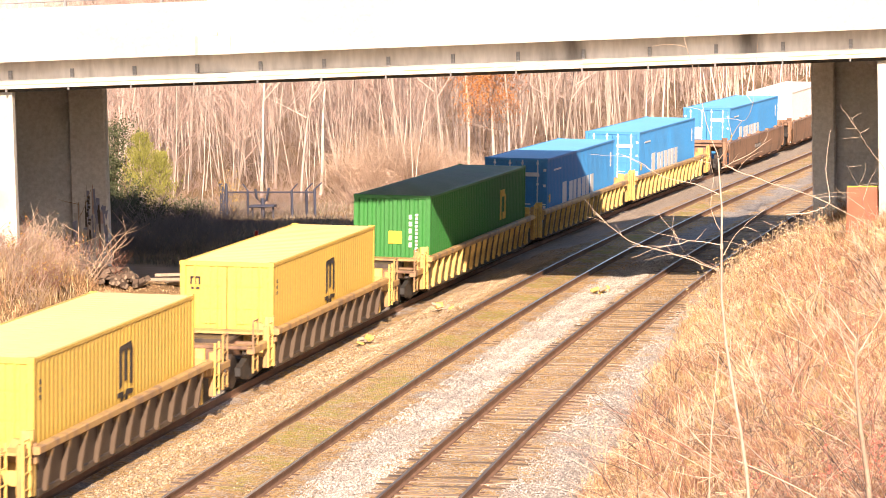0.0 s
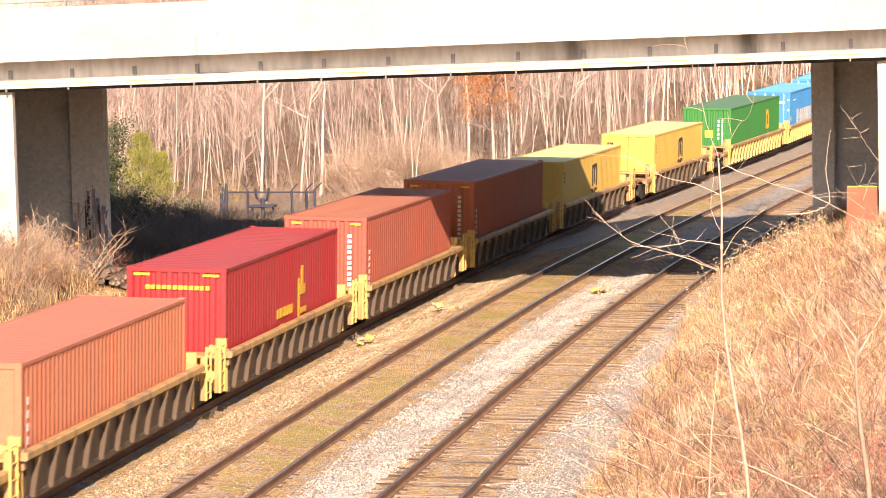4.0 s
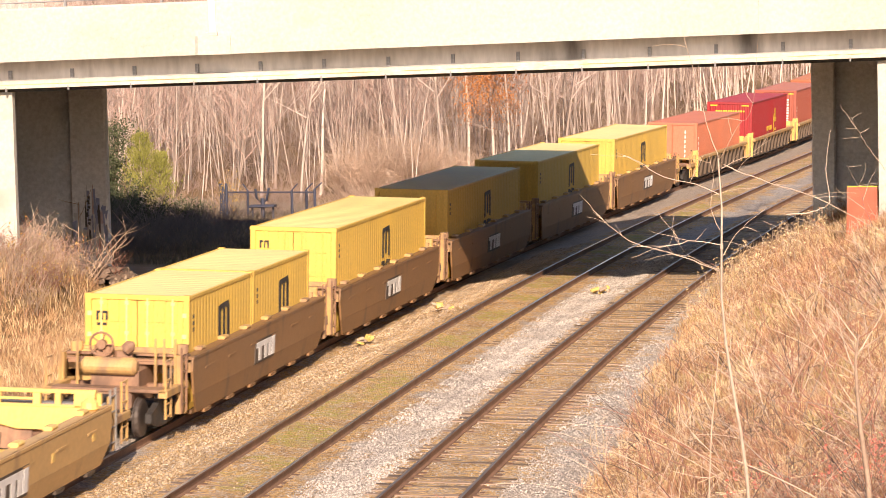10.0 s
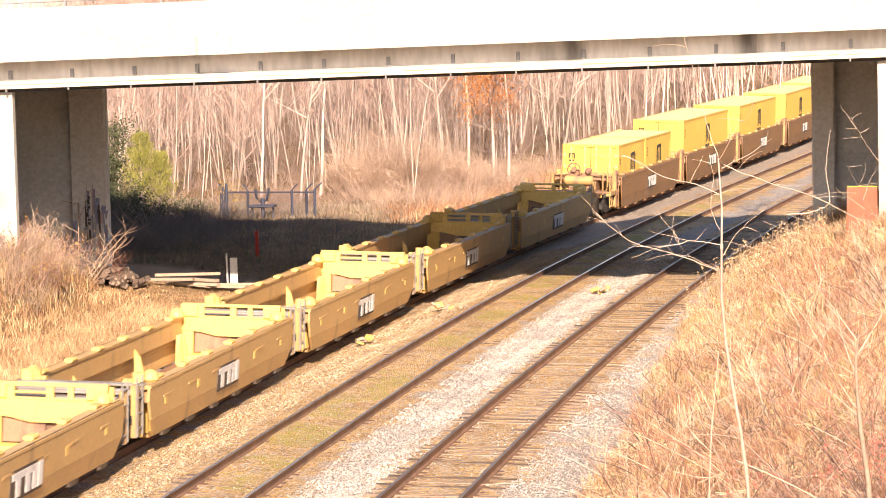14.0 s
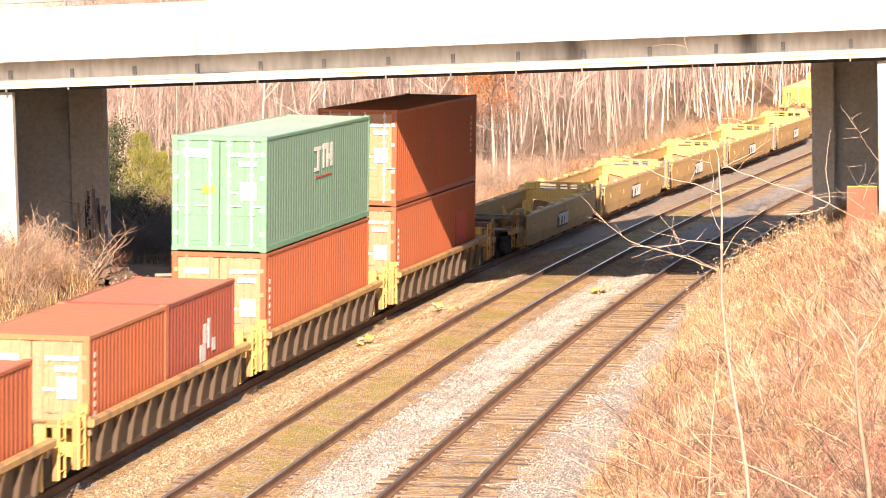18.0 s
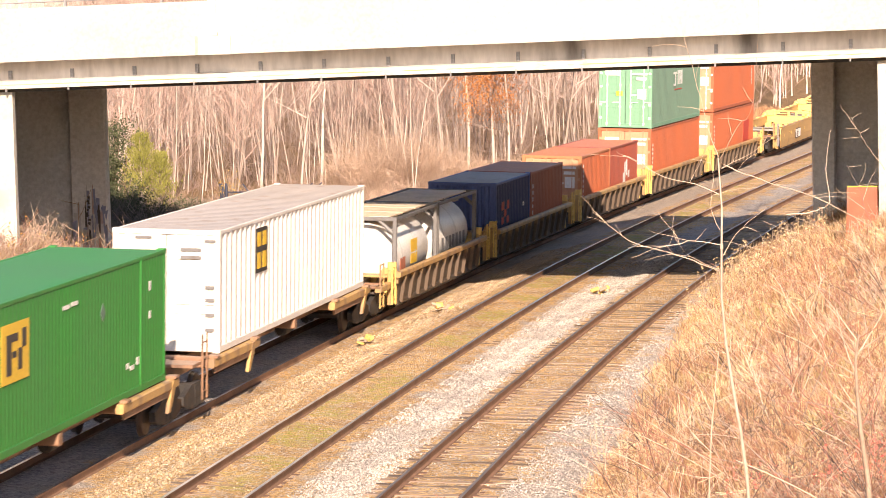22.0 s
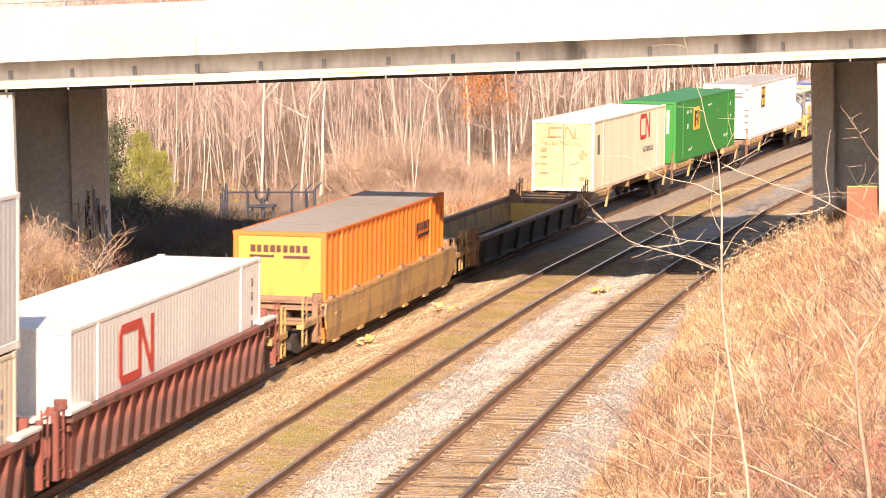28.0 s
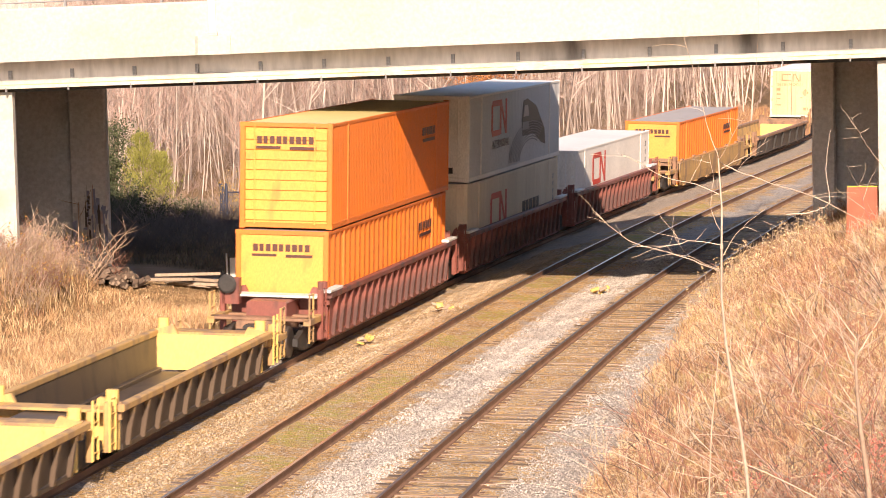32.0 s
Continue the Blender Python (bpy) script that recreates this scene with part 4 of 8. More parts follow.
def end_code(box, L, x, z0, z1, mat=None, n=9, wide=0.11):
    k = (z1 - z0) / n
    end_bars(box, -L + 0.0, [(x - wide / 2, x + wide / 2, z0 + i * k, z0 + i * k + k * 0.66) for i in range(n)], mat or bar_white, "code_mark")


def word(box, w, y0, y1, z0, z1, n, mat, label="", tall=True):
    """A row of solid blocks in place of lettering."""
    k = (y1 - y0) / n
    bars(box, w - 0.008, 1, [(y0 + i * k, y0 + i * k + k * (0.8, 0.66, 0.74)[i % 3], z0, z1) for i in range(n)], mat, "word_mark", label)


def end_word(box, L, x0, x1, z0, z1, n, mat, label=""):
    k = (x1 - x0) / n
    end_bars(box, -L, [(x0 + i * k, x0 + i * k + k * (0.8, 0.66, 0.74)[i % 3], z0, z1) for i in range(n)], mat, "word_mark", label)


def lettering(box, words, x, y, z, size, mat, on_end=False):
    """Words in raised paint on a side wall, or on the rear end."""
    cu = bpy.data.curves.new("lettering", 'FONT')
    cu.body, cu.size, cu.extrude, cu.align_x, cu.align_y = words, size, 0.004, 'CENTER', 'CENTER'
    cu.space_character, cu.resolution_u = 1.15, 2
    text = bpy.data.objects.new("lettering", cu)
    scene.collection.objects.link(text)
    me = bpy.data.meshes.new_from_object(text.evaluated_get(bpy.context.evaluated_depsgraph_get()))
    bpy.data.objects.remove(text)
    me.materials.clear()
    me.materials.append(mat)
    part("lettering", me, None, box, "painted capital letters").matrix_basis = pose(x, y, z, 90, 0, 0 if on_end else 90)


def ribbon_mark(box, w, y, z, s, mat):
    """A red ribbon mark: one band bent into an open square and a steep zigzag."""
    b = 0.21 * s
    h = 1.3 * s
    rows = [(y, y + 1.3 * b, z + b, z + h - b), (y + b, y + 1.5 * s, z, z + b), (y + b, y + 1.5 * s, z + h - b, z + h), (y + 1.5 * s, y + 1.5 * s + 1.3 * b, z + 0.02, z + h), (y + 2.5 * s, y + 2.5 * s + 1.3 * b, z + 0.02, z + h)]
    bars(box, w - 0.008, 1, rows, mat, "ribbon_mark", "red painted ribbon mark")
    for a in ([(y + 1.5 * s, z + h), (y + 1.5 * s + 1.3 * b, z + h), (y + 2.5 * s + 1.3 * b, z + 0.02), (y + 2.5 * s, z + 0.02)], [(y, z + b), (y + b, z), (y + 1.3 * b, z + b)], [(y, z + h - b), (y + 1.3 * b, z + h - b), (y + b, z + h)]):
        part("ribbon_mark", Form().plate([(w - 0.008, p, q) for p, q in a], (0.010, 0, 0)), mat, box)


def end_ribbon(box, L, x, z, s, mat):
    """The same band bent on the rear end."""
    b, h = 0.2 * s, 1.1 * s
    rows = [(x, x + b, z, z + h), (x + b, x + 1.4 * s, z, z + b), (x + b, x + 1.4 * s, z + h - b, z + h), (x + 1.7 * s, x + 1.7 * s + b, z, z + h), (x + 2.7 * s, x + 2.7 * s + b, z, z + h)]
    end_bars(box, -L, rows, mat, "ribbon_mark", "faded ribbon mark")
    part("ribbon_mark", Form().plate([(x + 1.7 * s + b, -L - 0.008, z + h), (x + 1.7 * s + 2 * b, -L - 0.008, z + h), (x + 2.7 * s, -L - 0.008, z), (x + 2.7 * s - b, -L - 0.008, z)], (0, 0.008, 0)), mat, box)


def tank(label):
    """A tank held in a 20-foot frame."""
    t = thing("tank_container", label, "tank container", "freight containers on the train")
    L, w, h = BOX20 / 2, 1.22, STD
    prof = [(0.0, 0.35), (0.08, 0.68), (0.22, 0.92), (0.42, 1.06), (0.62, 1.1), (4.9, 1.1), (5.1, 1.06), (5.3, 0.92), (5.44, 0.68), (5.52, 0.35)]
    part("tank_shell", Form().lathe(prof, (0, -2.76, 1.28), (0, 2.76, 1.28), 32), tank_white, t, "white steel tank", True)
    for e in (-1, 1):
        f = Form()
        for s in (-1, 1):
            f.box(min(s * w, s * (w - 0.13)), max(s * w, s * (w - 0.13)), min(e * L, e * (L - 0.13)), max(e * L, e * (L - 0.13)), 0, h, 0.02)
            f.tube((s * 1.12, e * (L - 0.07), h - 0.5), (s * 0.62, e * (L - 0.07), h - 0.08), 0.06)
            f.tube((s * 1.12, e * (L - 0.07), 0.55), (s * 0.62, e * (L - 0.07), 0.1), 0.06)
        f.box(-w + 0.1, w - 0.1, min(e * L, e * (L - 0.12)), max(e * L, e * (L - 0.12)), h - 0.13, h - 0.005, 0.02)
        f.box(-w + 0.1, w - 0.1, min(e * L, e * (L - 0.12)), max(e * L, e * (L - 0.12)), 0.02, 0.15, 0.02)
        part("end_frame", f, frame_grey, t, "dark grey steel end frame")
    for s in (-1, 1):
        part("top_rail", Form().box(min(s * w, s * (w - 0.08)), max(s * w, s * (w - 0.08)), -L + 0.1, L - 0.1, h - 0.1, h - 0.02), frame_grey, t)
        part("bottom_rail", Form().box(min(s * w, s * (w - 0.1)), max(s * w, s * (w - 0.1)), -L + 0.1, L - 0.1, 0.06, 0.2), frame_grey, t)
    part("walkway", Form().box(-0.32, 0.32, -2.4, 2.4, 2.42, 2.47), grating, t, "grating walkway on top")
    part("walkway", Form().box(0.32, 1.16, -0.3, 0.3, 2.42, 2.47), grating, t)
    part("manhole", Form().tube((0, 0.9, 2.36), (0, 0.9, 2.56), 0.3, n=16), tank_white, t)
    for y in (-1.7, 0.2):
        part("band", Form().lathe([(0, 1.105), (0.08, 1.105)], (0, y, 1.28), (0, y + 0.08, 1.28), 32), c_grey, t)
    return t


# ---- the cars, head of the train first ----
def copy_at(car, u, first=False, last=False, half=8.0):
    """One more unit like car; a pack's ends carry a coupler and a bogie of their own."""
    c = copy_thing(car, pose(0, 0, 0))
    return finish(c, u, first, last, half)


def end_deck(car, y, s):
    """The platform over a pack's outer bogie, with grab posts and steps."""
    a, b = sorted((y - s * 1.0, y + s * 0.8))
    part("end_sill", Form().box(-0.62, 0.62, a, b, 0.66, 1.02, 0.05), dusty_brown, car)
    part("end_deck", Form().box(-1.38, 1.38, min(y + s * 0.25, y + s * 0.8), max(y + s * 0.25, y + s * 0.8), 1.02, 1.1, 0.02), dusty_brown, car, "dusty brown end platform")
    part("bolster_arm", Form().box(-1.38, 1.38, y - s * 0.75 - 0.14, y - s * 0.75 + 0.14, 0.86, 1.04, 0.04), dusty_brown, car)
    for x in (-1, 1):
        part("side_sill", Form().box(min(x * 1.22, x * 1.42), max(x * 1.22, x * 1.42), a, b, 0.92, 1.1, 0.02), tan_yellow, car)
        f = Form()
        for k in (0.3, 0.72):
            f.tube((x * 1.36, y + s * k, 0.45), (x * 1.36, y + s * k, 1.75), 0.03, n=6)
        for z in (0.5, 0.78, 1.3, 1.72):
            f.tube((x * 1.36, y + s * 0.3, z), (x * 1.36, y + s * 0.72, z), 0.022, n=6)
        part("grab_post", f, tan_yellow, car, "yellow grab posts and steps")
    part("hose", Form().tube((0.4, y + s * 0.75, 0.8), (0.5, y + s * 0.95, 0.45), 0.03, n=6), steel_dark, car)


def finish(c, u, first, last, half, inset=0.25):
    if first:
        bogie(c, half - inset)
        coupler(c, half + 0.7, 0.9)
        end_deck(c, half, 1)
    bogie(c, -half + (inset if last else 0.0))
    if last:
        coupler(c, -half - 0.7, -0.9)
        end_deck(c, -half, -1)
    return aboard(c, u)


def pack(make, centres, half):
    """A set of units that share bogies at their joints."""
    base = make()
    others = [copy_thing(base, pose(0, 0, 0)) for _ in centres[1:]]
    for i, (c, u) in enumerate(zip([base] + others, centres)):
        finish(c, u, i == 0, i == len(centres) - 1, half)
    return [base] + others


YELLOW_GROUP, BROWN_GROUP, EMPTY_GROUP, RED_GROUP = "ribbed yellow well cars", "smooth brown well cars", "empty smooth yellow well cars", "ribbed red well cars"


grimy_rib = paint("grimy_tan_rib", (0.46, 0.28, 0.10), (0.11, 0.075, 0.05), 0.47)


def yellow40():
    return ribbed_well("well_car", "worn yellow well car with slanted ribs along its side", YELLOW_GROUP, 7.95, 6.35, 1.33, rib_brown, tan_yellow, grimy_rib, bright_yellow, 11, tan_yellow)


def yellow48():
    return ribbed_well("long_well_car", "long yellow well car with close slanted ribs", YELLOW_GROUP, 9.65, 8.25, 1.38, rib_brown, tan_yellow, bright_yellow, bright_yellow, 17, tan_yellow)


def brown40():
    return smooth_well("well_car_smooth", "brown smooth-sided well car carrying yellow containers", BROWN_GROUP, 7.78, 6.35, 1.60, brown_smooth, brown_smooth, tan_yellow, dusty_brown, "mark")


def empty40():
    return smooth_well("well_car_empty", "empty yellow well car with open trough and end bulkheads", EMPTY_GROUP, 7.78, 6.35, 1.42, yellow_smooth, yellow_smooth, bright_yellow, grating, "mark")


def red53():
    return ribbed_well("long_well_car_red", "brown-red well car with close ribs and dusty white deck", RED_GROUP, 9.8, 8.3, 1.62, car_red, car_red, car_red, car_red, 19, white_dust)


pack(yellow48, [82.2, 62.85, 43.55], 9.65)
aboard(bogie_car := smooth_well("long_well_car_brown", "long brown smooth-sided well car", BROWN_GROUP, 10.2, 8.4, 1.5, dusty_brown, dusty_brown, dusty_brown, dusty_brown, "long"), 106.0)
bogie(bogie_car, 9.2), bogie(bogie_car, -9.2)
second = copy_thing(bogie_car, pose(0, 0, 0))
aboard(second, 127.2)
pack(yellow40, [21.85, ], 7.95)
pack(yellow40, [1.85, -14.25, -30.2, -46.15, -62.1], 7.95)
brown = pack(brown40, [-82.1, -97.65, -113.25, -128.85, -144.4], 7.78)
empties = pack(empty40, [-164.6, -180.1, -195.7, -211.25, -226.85], 7.78)
pack(yellow40, [-247.25, -263.2, -278.75, -294.75, -310.5], 7.95)
red_cars = pack(red53, [-436.15, -455.75, -475.4], 9.8)
dark = ribbed_well("long_well_car_dark", "empty dark brown well car with yellow well ends", YELLOW_GROUP, 10.2, 8.9, 1.34, rib_brown, dusty_brown, steel_dark, dusty_brown, 7, dusty_brown)
for y in (-8.86, 8.86):
    part("end_sheet", Form().box(-1.25, 1.25, y - 0.03, y + 0.03, 0.36, 1.1), bright_yellow, dark, "bright yellow well end sheet")
for s in (-1, 1):
    part("inner_wall", Form().plate([(s * 1.33, -8.8, 1.16), (s * 1.33, 8.8, 1.16), (s * 1.22, 8.7, 0.36), (s * 1.22, -8.7, 0.36)], (s * 0.02, 0, 0)), tan_yellow, dark, "ochre inner side of the well")
part("floor_plate", Form().box(-1.0, 1.0, -8.6, 8.6, 0.312, 0.33), dusty_brown, dark, "brown floor plate")
for i in range(8):
    part("floor_slot", Form().box(0.35, 0.62, -6.6 + i * 1.75, -6.1 + i * 1.75, 0.331, 0.334), steel_dark, dark, "dark slot in the floor")
finish(dark, -390.0, True, True, 10.2, -0.2)
tanwell = smooth_well("long_well_car_tan", "tan smooth-sided well car under an orange container", BROWN_GROUP, 10.2, 8.5, 1.36, tan_yellow, tan_yellow, dusty_brown, dusty_brown, "none")
finish(tanwell, -412.6, True, True, 10.2, 0.3)
pack(yellow40, [-497.6, -513.5, -529.4], 7.95)


def spine_car(half):
    """An articulated spine: one centre beam with arms that hold a container over it."""
    car = thing("spine_car", "dusty tan spine car with outrigger arms under a long container", "spine car", "spine cars")
    part("spine_beam", Form().box(-0.33, 0.33, -half, half, 0.72, 1.22, 0.05), dusty_brown, car)
    for y in (-half + 1.6, -half + 5.4, 0.0, half - 5.4, half - 1.6):
        part("arm", Form().box(-1.30, 1.30, y - 0.13, y + 0.13, 1.03, 1.28, 0.03), dusty_brown, car)
    for s in (-1, 1):
        for y0, y1 in ((-half + 1.2, -half + 5.6), (half - 5.8, half - 1.2)):
            part("side_beam", Form().box(min(s * 1.24, s * 1.42), max(s * 1.24, s * 1.42), y0, y1, 1.07, 1.285, 0.03), tan_yellow, car, "worn tan side beam")
            part("sill_strip", Form().box(min(s * 1.30, s * 1.36), max(s * 1.30, s * 1.36), y0 + 0.3, y1 - 0.3, 0.92, 1.065), dusty_brown, car)
        for y in (-half + 1.5, -half + 5.3, half - 5.5, half - 1.5):
            part("corner_pad", Form().box(min(s * 1.20, s * 1.46), max(s * 1.20, s * 1.46), y - 0.16, y + 0.16, 1.287, 1.345, 0.015), dusty_brown, car)
        for y in (-half + 5.0, half - 1.6):
            part("foot_strut", Form().plate([(s * 1.44, y - 0.2, 1.26), (s * 1.44, y + 0.14, 1.26), (s * 1.36, y - 0.12, 0.55), (s * 1.36, y - 0.3, 0.55)], (-s * 0.08, 0, 0)), tan_yellow, car, "hanging yellow step strut")
        ladder(car, s * 1.35, -half + 0.6, 0.45, 1.95, dusty_brown)
        f = Form()
        for i in range(3):
            f.tube((s * 0.8, half - 0.5 + 0.14 * i, 1.0), (s * 0.95, half - 0.45 + 0.14 * i, 0.45 + 0.08 * i), 0.03, n=6)
        part("hose", f, steel_dark, car)
    part("end_deck", Form().box(-1.2, 1.2, -half + 0.1, -half + 0.9, 1.20, 1.27), dusty_brown, car)
    part("hitch", Form().box(-0.4, 0.4, half - 1.0, half - 0.5, 1.2, 1.30, 0.03), dusty_brown, car)
    part("brake_cylinder", Form().lathe([(0, 0.1), (0.05, 0.16), (0.6, 0.16), (0.65, 0.1)], (0.6, 1.2, 0.82), (0.6, 2.0, 0.82), 14), steel_dark, car)
    return car


spines = [spine_car(9.9)]
spines += [copy_thing(spines[0], pose(0, 0, 0)) for _ in range(2)]
for c, u in zip(spines, (-329.6, -350.2, -369.6)):
    aboard(c, u)
    bogie(c, -9.0), bogie(c, 9.0)


# handbrake stand and air tank at a pack's end
def brake_gear(car, y):
    b = part("brake_stand", Form().box(-0.62, -0.2, y - 0.12, y + 0.12, 1.2, 1.9, 0.06), dusty_brown, car, "rusty handbrake stand")
    wheel = Form()
    for i in range(16):
        g0, g1 = 2 * math.pi * i / 16, 2 * math.pi * (i + 1) / 16
        wheel.tube((-0.42 + 0.27 * math.cos(g0), y - 0.2, 1.92 + 0.27 * math.sin(g0)), (-0.42 + 0.27 * math.cos(g1), y - 0.2, 1.92 + 0.27 * math.sin(g1)), 0.03, n=6)
    for i in range(5):
        g0 = 2 * math.pi * i / 5
        wheel.tube((-0.42, y - 0.17, 1.92), (-0.42 + 0.27 * math.cos(g0), y - 0.2, 1.92 + 0.27 * math.sin(g0)), 0.02, n=5)
    wheel.tube((-0.42, y - 0.26, 1.92), (-0.42, y - 0.08, 1.92), 0.11, n=10)
    part("brake_wheel", wheel, dusty_brown, b, "rusty spoked handbrake wheel")
    part("chain_box", Form().box(-0.15, 0.25, y - 0.18, y + 0.1, 1.35, 1.78, 0.08), dusty_brown, b)
    part("valve", Form().lathe([(0, 0.06), (0.05, 0.14), (0.2, 0.14), (0.3, 0.05)], (0.1, y - 0.2, 1.78), (0.3, y - 0.2, 1.95), 10), dusty_brown, b)
    part("air_tank", Form().lathe([(0, 0.12), (0.08, 0.2), (1.2, 0.2), (1.28, 0.12)], (-0.75, y - 0.6, 1.5), (0.55, y - 0.6, 1.5), 16), tan_yellow, car, "yellow air reservoir")
    for x in (-1.35, -0.95, 0.85, 1.05, 1.3):
        part("handrail", Form().tube((x, y - 0.3, 0.9), (x, y - 0.3, 2.1), 0.035, n=6), tan_yellow, car)


brake_gear(brown[-1], -7.2)
part("brake_wheel", Form().lathe([(0, 0.2), (0.04, 0.26), (0.1, 0.2)], (-1.2, -9.45, 1.85), (-1.2, -9.35, 1.85), 18), steel_dark, red_cars[-1], "dark handbrake wheel")
part("brake_box", Form().box(-1.4, -0.9, -9.3, -9.0, 1.3, 2.0, 0.03), car_red, red_cars[-1])


# ---- what the cars carry ----
FLOOR = 0.325


def ride(box, u, z=FLOOR):
    return aboard(box, u, z)


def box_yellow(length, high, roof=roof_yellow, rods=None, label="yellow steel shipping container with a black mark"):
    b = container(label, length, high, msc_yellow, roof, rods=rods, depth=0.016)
    L = length / 2
    upright_mark(b, L, 1.22, y=0.2 if length < 7 else 0.35, high=high)
    end_bars(b, -L, [(-0.95, -0.90, high - 0.6, high - 0.4), (-0.84, -0.79, high - 0.6, high - 0.4), (-0.73, -0.68, high - 0.6, high - 0.4), (-0.95, -0.68, high - 0.44, high - 0.39), (-0.93, -0.83, high - 0.72, high - 0.66), (-0.80, -0.70, high - 0.72, high - 0.66)], bar_black)
    code_strip(b, L, 1.22, bar_black, z0=high - 0.85, z1=high - 0.4, n=3)
    return b


def box_blue(u, length):
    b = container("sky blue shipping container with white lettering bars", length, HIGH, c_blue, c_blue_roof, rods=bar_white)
    word(b, 1.22, -length / 2 + 4.2, -length / 2 + 9.4, 0.95, 1.75, 6, bar_white, "coarse white lettering")
    bars(b, 1.212, 1, [(-length / 2 + 2.9, -length / 2 + 3.7, 0.85, 1.8), (-length / 2 + 1.2, -length / 2 + 2.6, 2.35, 2.42), (length / 2 - 0.9, length / 2 - 0.7, 1.8, 2.4)], bar_white)
    end_bars(b, -length / 2, [(-0.8, -0.3, 1.3, 1.9), (0.2, 0.9, 2.2, 2.35)], bar_white)
    bars(b, 1.212, 1, [(-length / 2 + 0.35, -length / 2 + 0.6, 1.2, 1.5)], bar_yellow)
    return ride(b, u)


white_far = ride(container("white long shipping container in a brown well car", BOX53, HIGH, c_white, white_roof, wide=2.6), 127.2)
box_blue(106.7, BOX53 - 0.6)
box_blue(82.25, BOX45)
box_blue(62.85, BOX45)
g = container("green shipping container with pale writing on its end", BOX53 - 0.3, HIGH, c_green, c_black_green, rear="waves", wide=2.5)
end_bars(g, -BOX53 / 2 + 0.15, [(-0.1, 0.32, 1.35, 1.75)], bar_yellow, label="yellow placard with dark edge")
end_code(g, BOX53 / 2 - 0.15, 0.60, 1.25, 2.35, n=5, wide=0.09), end_code(g, BOX53 / 2 - 0.15, 0.80, 1.05, 2.35, n=11, wide=0.08)
bars(g, 1.242, 1, [(3.3, 3.55, 1.25, 2.3), (3.6, 4.1, 2.05, 2.3), (3.75, 4.3, 1.25, 1.5), (4.05, 4.3, 1.5, 2.1)], bar_yellow, label="yellow painted mark")
ride(g, 43.8)
ride(box_yellow(BOX40, STD), 21.85)
ride(box_yellow(BOX40, STD), 1.85)
for u in (-14.25, -30.2):
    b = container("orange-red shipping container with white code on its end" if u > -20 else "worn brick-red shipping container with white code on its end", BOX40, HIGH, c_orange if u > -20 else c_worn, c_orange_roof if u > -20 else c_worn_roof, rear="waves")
    end_code(b, BOX40 / 2, 0.72, 0.9, 2.45, n=10)
    end_bars(b, -BOX40 / 2, [(0.75, 1.05, 2.66, 2.72), (-1.0, -0.7, 2.66, 2.72)], bar_yellow)
    code_strip(b, BOX40 / 2, 1.22, n=8)
    ride(b, u)
b = container("deep red shipping container with yellow lettering bars", BOX40, HIGH, c_dred, c_dred_roof, rear="waves")
end_word(b, BOX40 / 2, -0.75, 0.85, 2.36, 2.46, 12, bar_yellow, "coarse yellow lettering")
end_bars(b, -BOX40 / 2, [(0.65, 1.05, 2.68, 2.74), (-1.05, -0.65, 2.68, 2.74)], bar_yellow)
word(b, 1.22, -0.9, 0.9, 1.12, 1.36, 5, bar_yellow, "coarse yellow lettering")
bars(b, 1.212, 1, [(1.4, 1.6, 0.9, 1.95), (1.6, 2.2, 1.5, 1.75), (1.75, 2.0, 1.75, 2.25), (1.7, 2.35, 1.0, 1.15), (-0.6, -0.25, 0.72, 0.95), (0.0, 0.4, 0.72, 0.9)], bar_yellow)
ride(b, -46.15)
b = container("faded red shipping container with a white mark", BOX40, STD, c_pink, c_pink, rear="flat")
end_bars(b, -BOX40 / 2 + 0.03, [(-1.0, -0.45, 2.0, 2.2), (-0.7, -0.4, 1.9, 2.05)], bar_white)
end_code(b, BOX40 / 2 - 0.03, 0.62, 0.9, 2.3, n=6, wide=0.05)
part("joint", Form().box(-0.03, 0.03, -BOX40 / 2 + 0.01, -BOX40 / 2 + 0.04, 0.15, 2.45), c_orange, b)
code_strip(b, BOX40 / 2, 1.22, n=6)
ride(b, -62.1)
for u in (-82.1, -97.65, -113.25, -128.85):
    ride(box_yellow(BOX40, HIGH), u)
ride(box_yellow(BOX20, STD, rods=roof_yellow), -147.45)
ride(box_yellow(BOX20, STD, label="short yellow shipping container with a black mark"), -141.3)


def door_marks(b, L, high, mat):
    end_bars(b, -L, [(-0.9, -0.25, high - 0.55, high - 0.40), (0.3, 1.0, high - 0.52, high - 0.42), (0.5, 0.95, high - 0.75, high - 0.62), (0.55, 0.95, 1.3, 1.75), (0.25, 0.5, 1.45, 1.52)], mat)


def red_box(label, high=HIGH):
    b = container(label, BOX40, high, c_orange, c_orange_roof, doors=c_tan, rods=c_tan)
    door_marks(b, BOX40 / 2, high, bar_white)
    code_strip(b, BOX40 / 2, 1.22, n=9, z1=2.3)
    return b


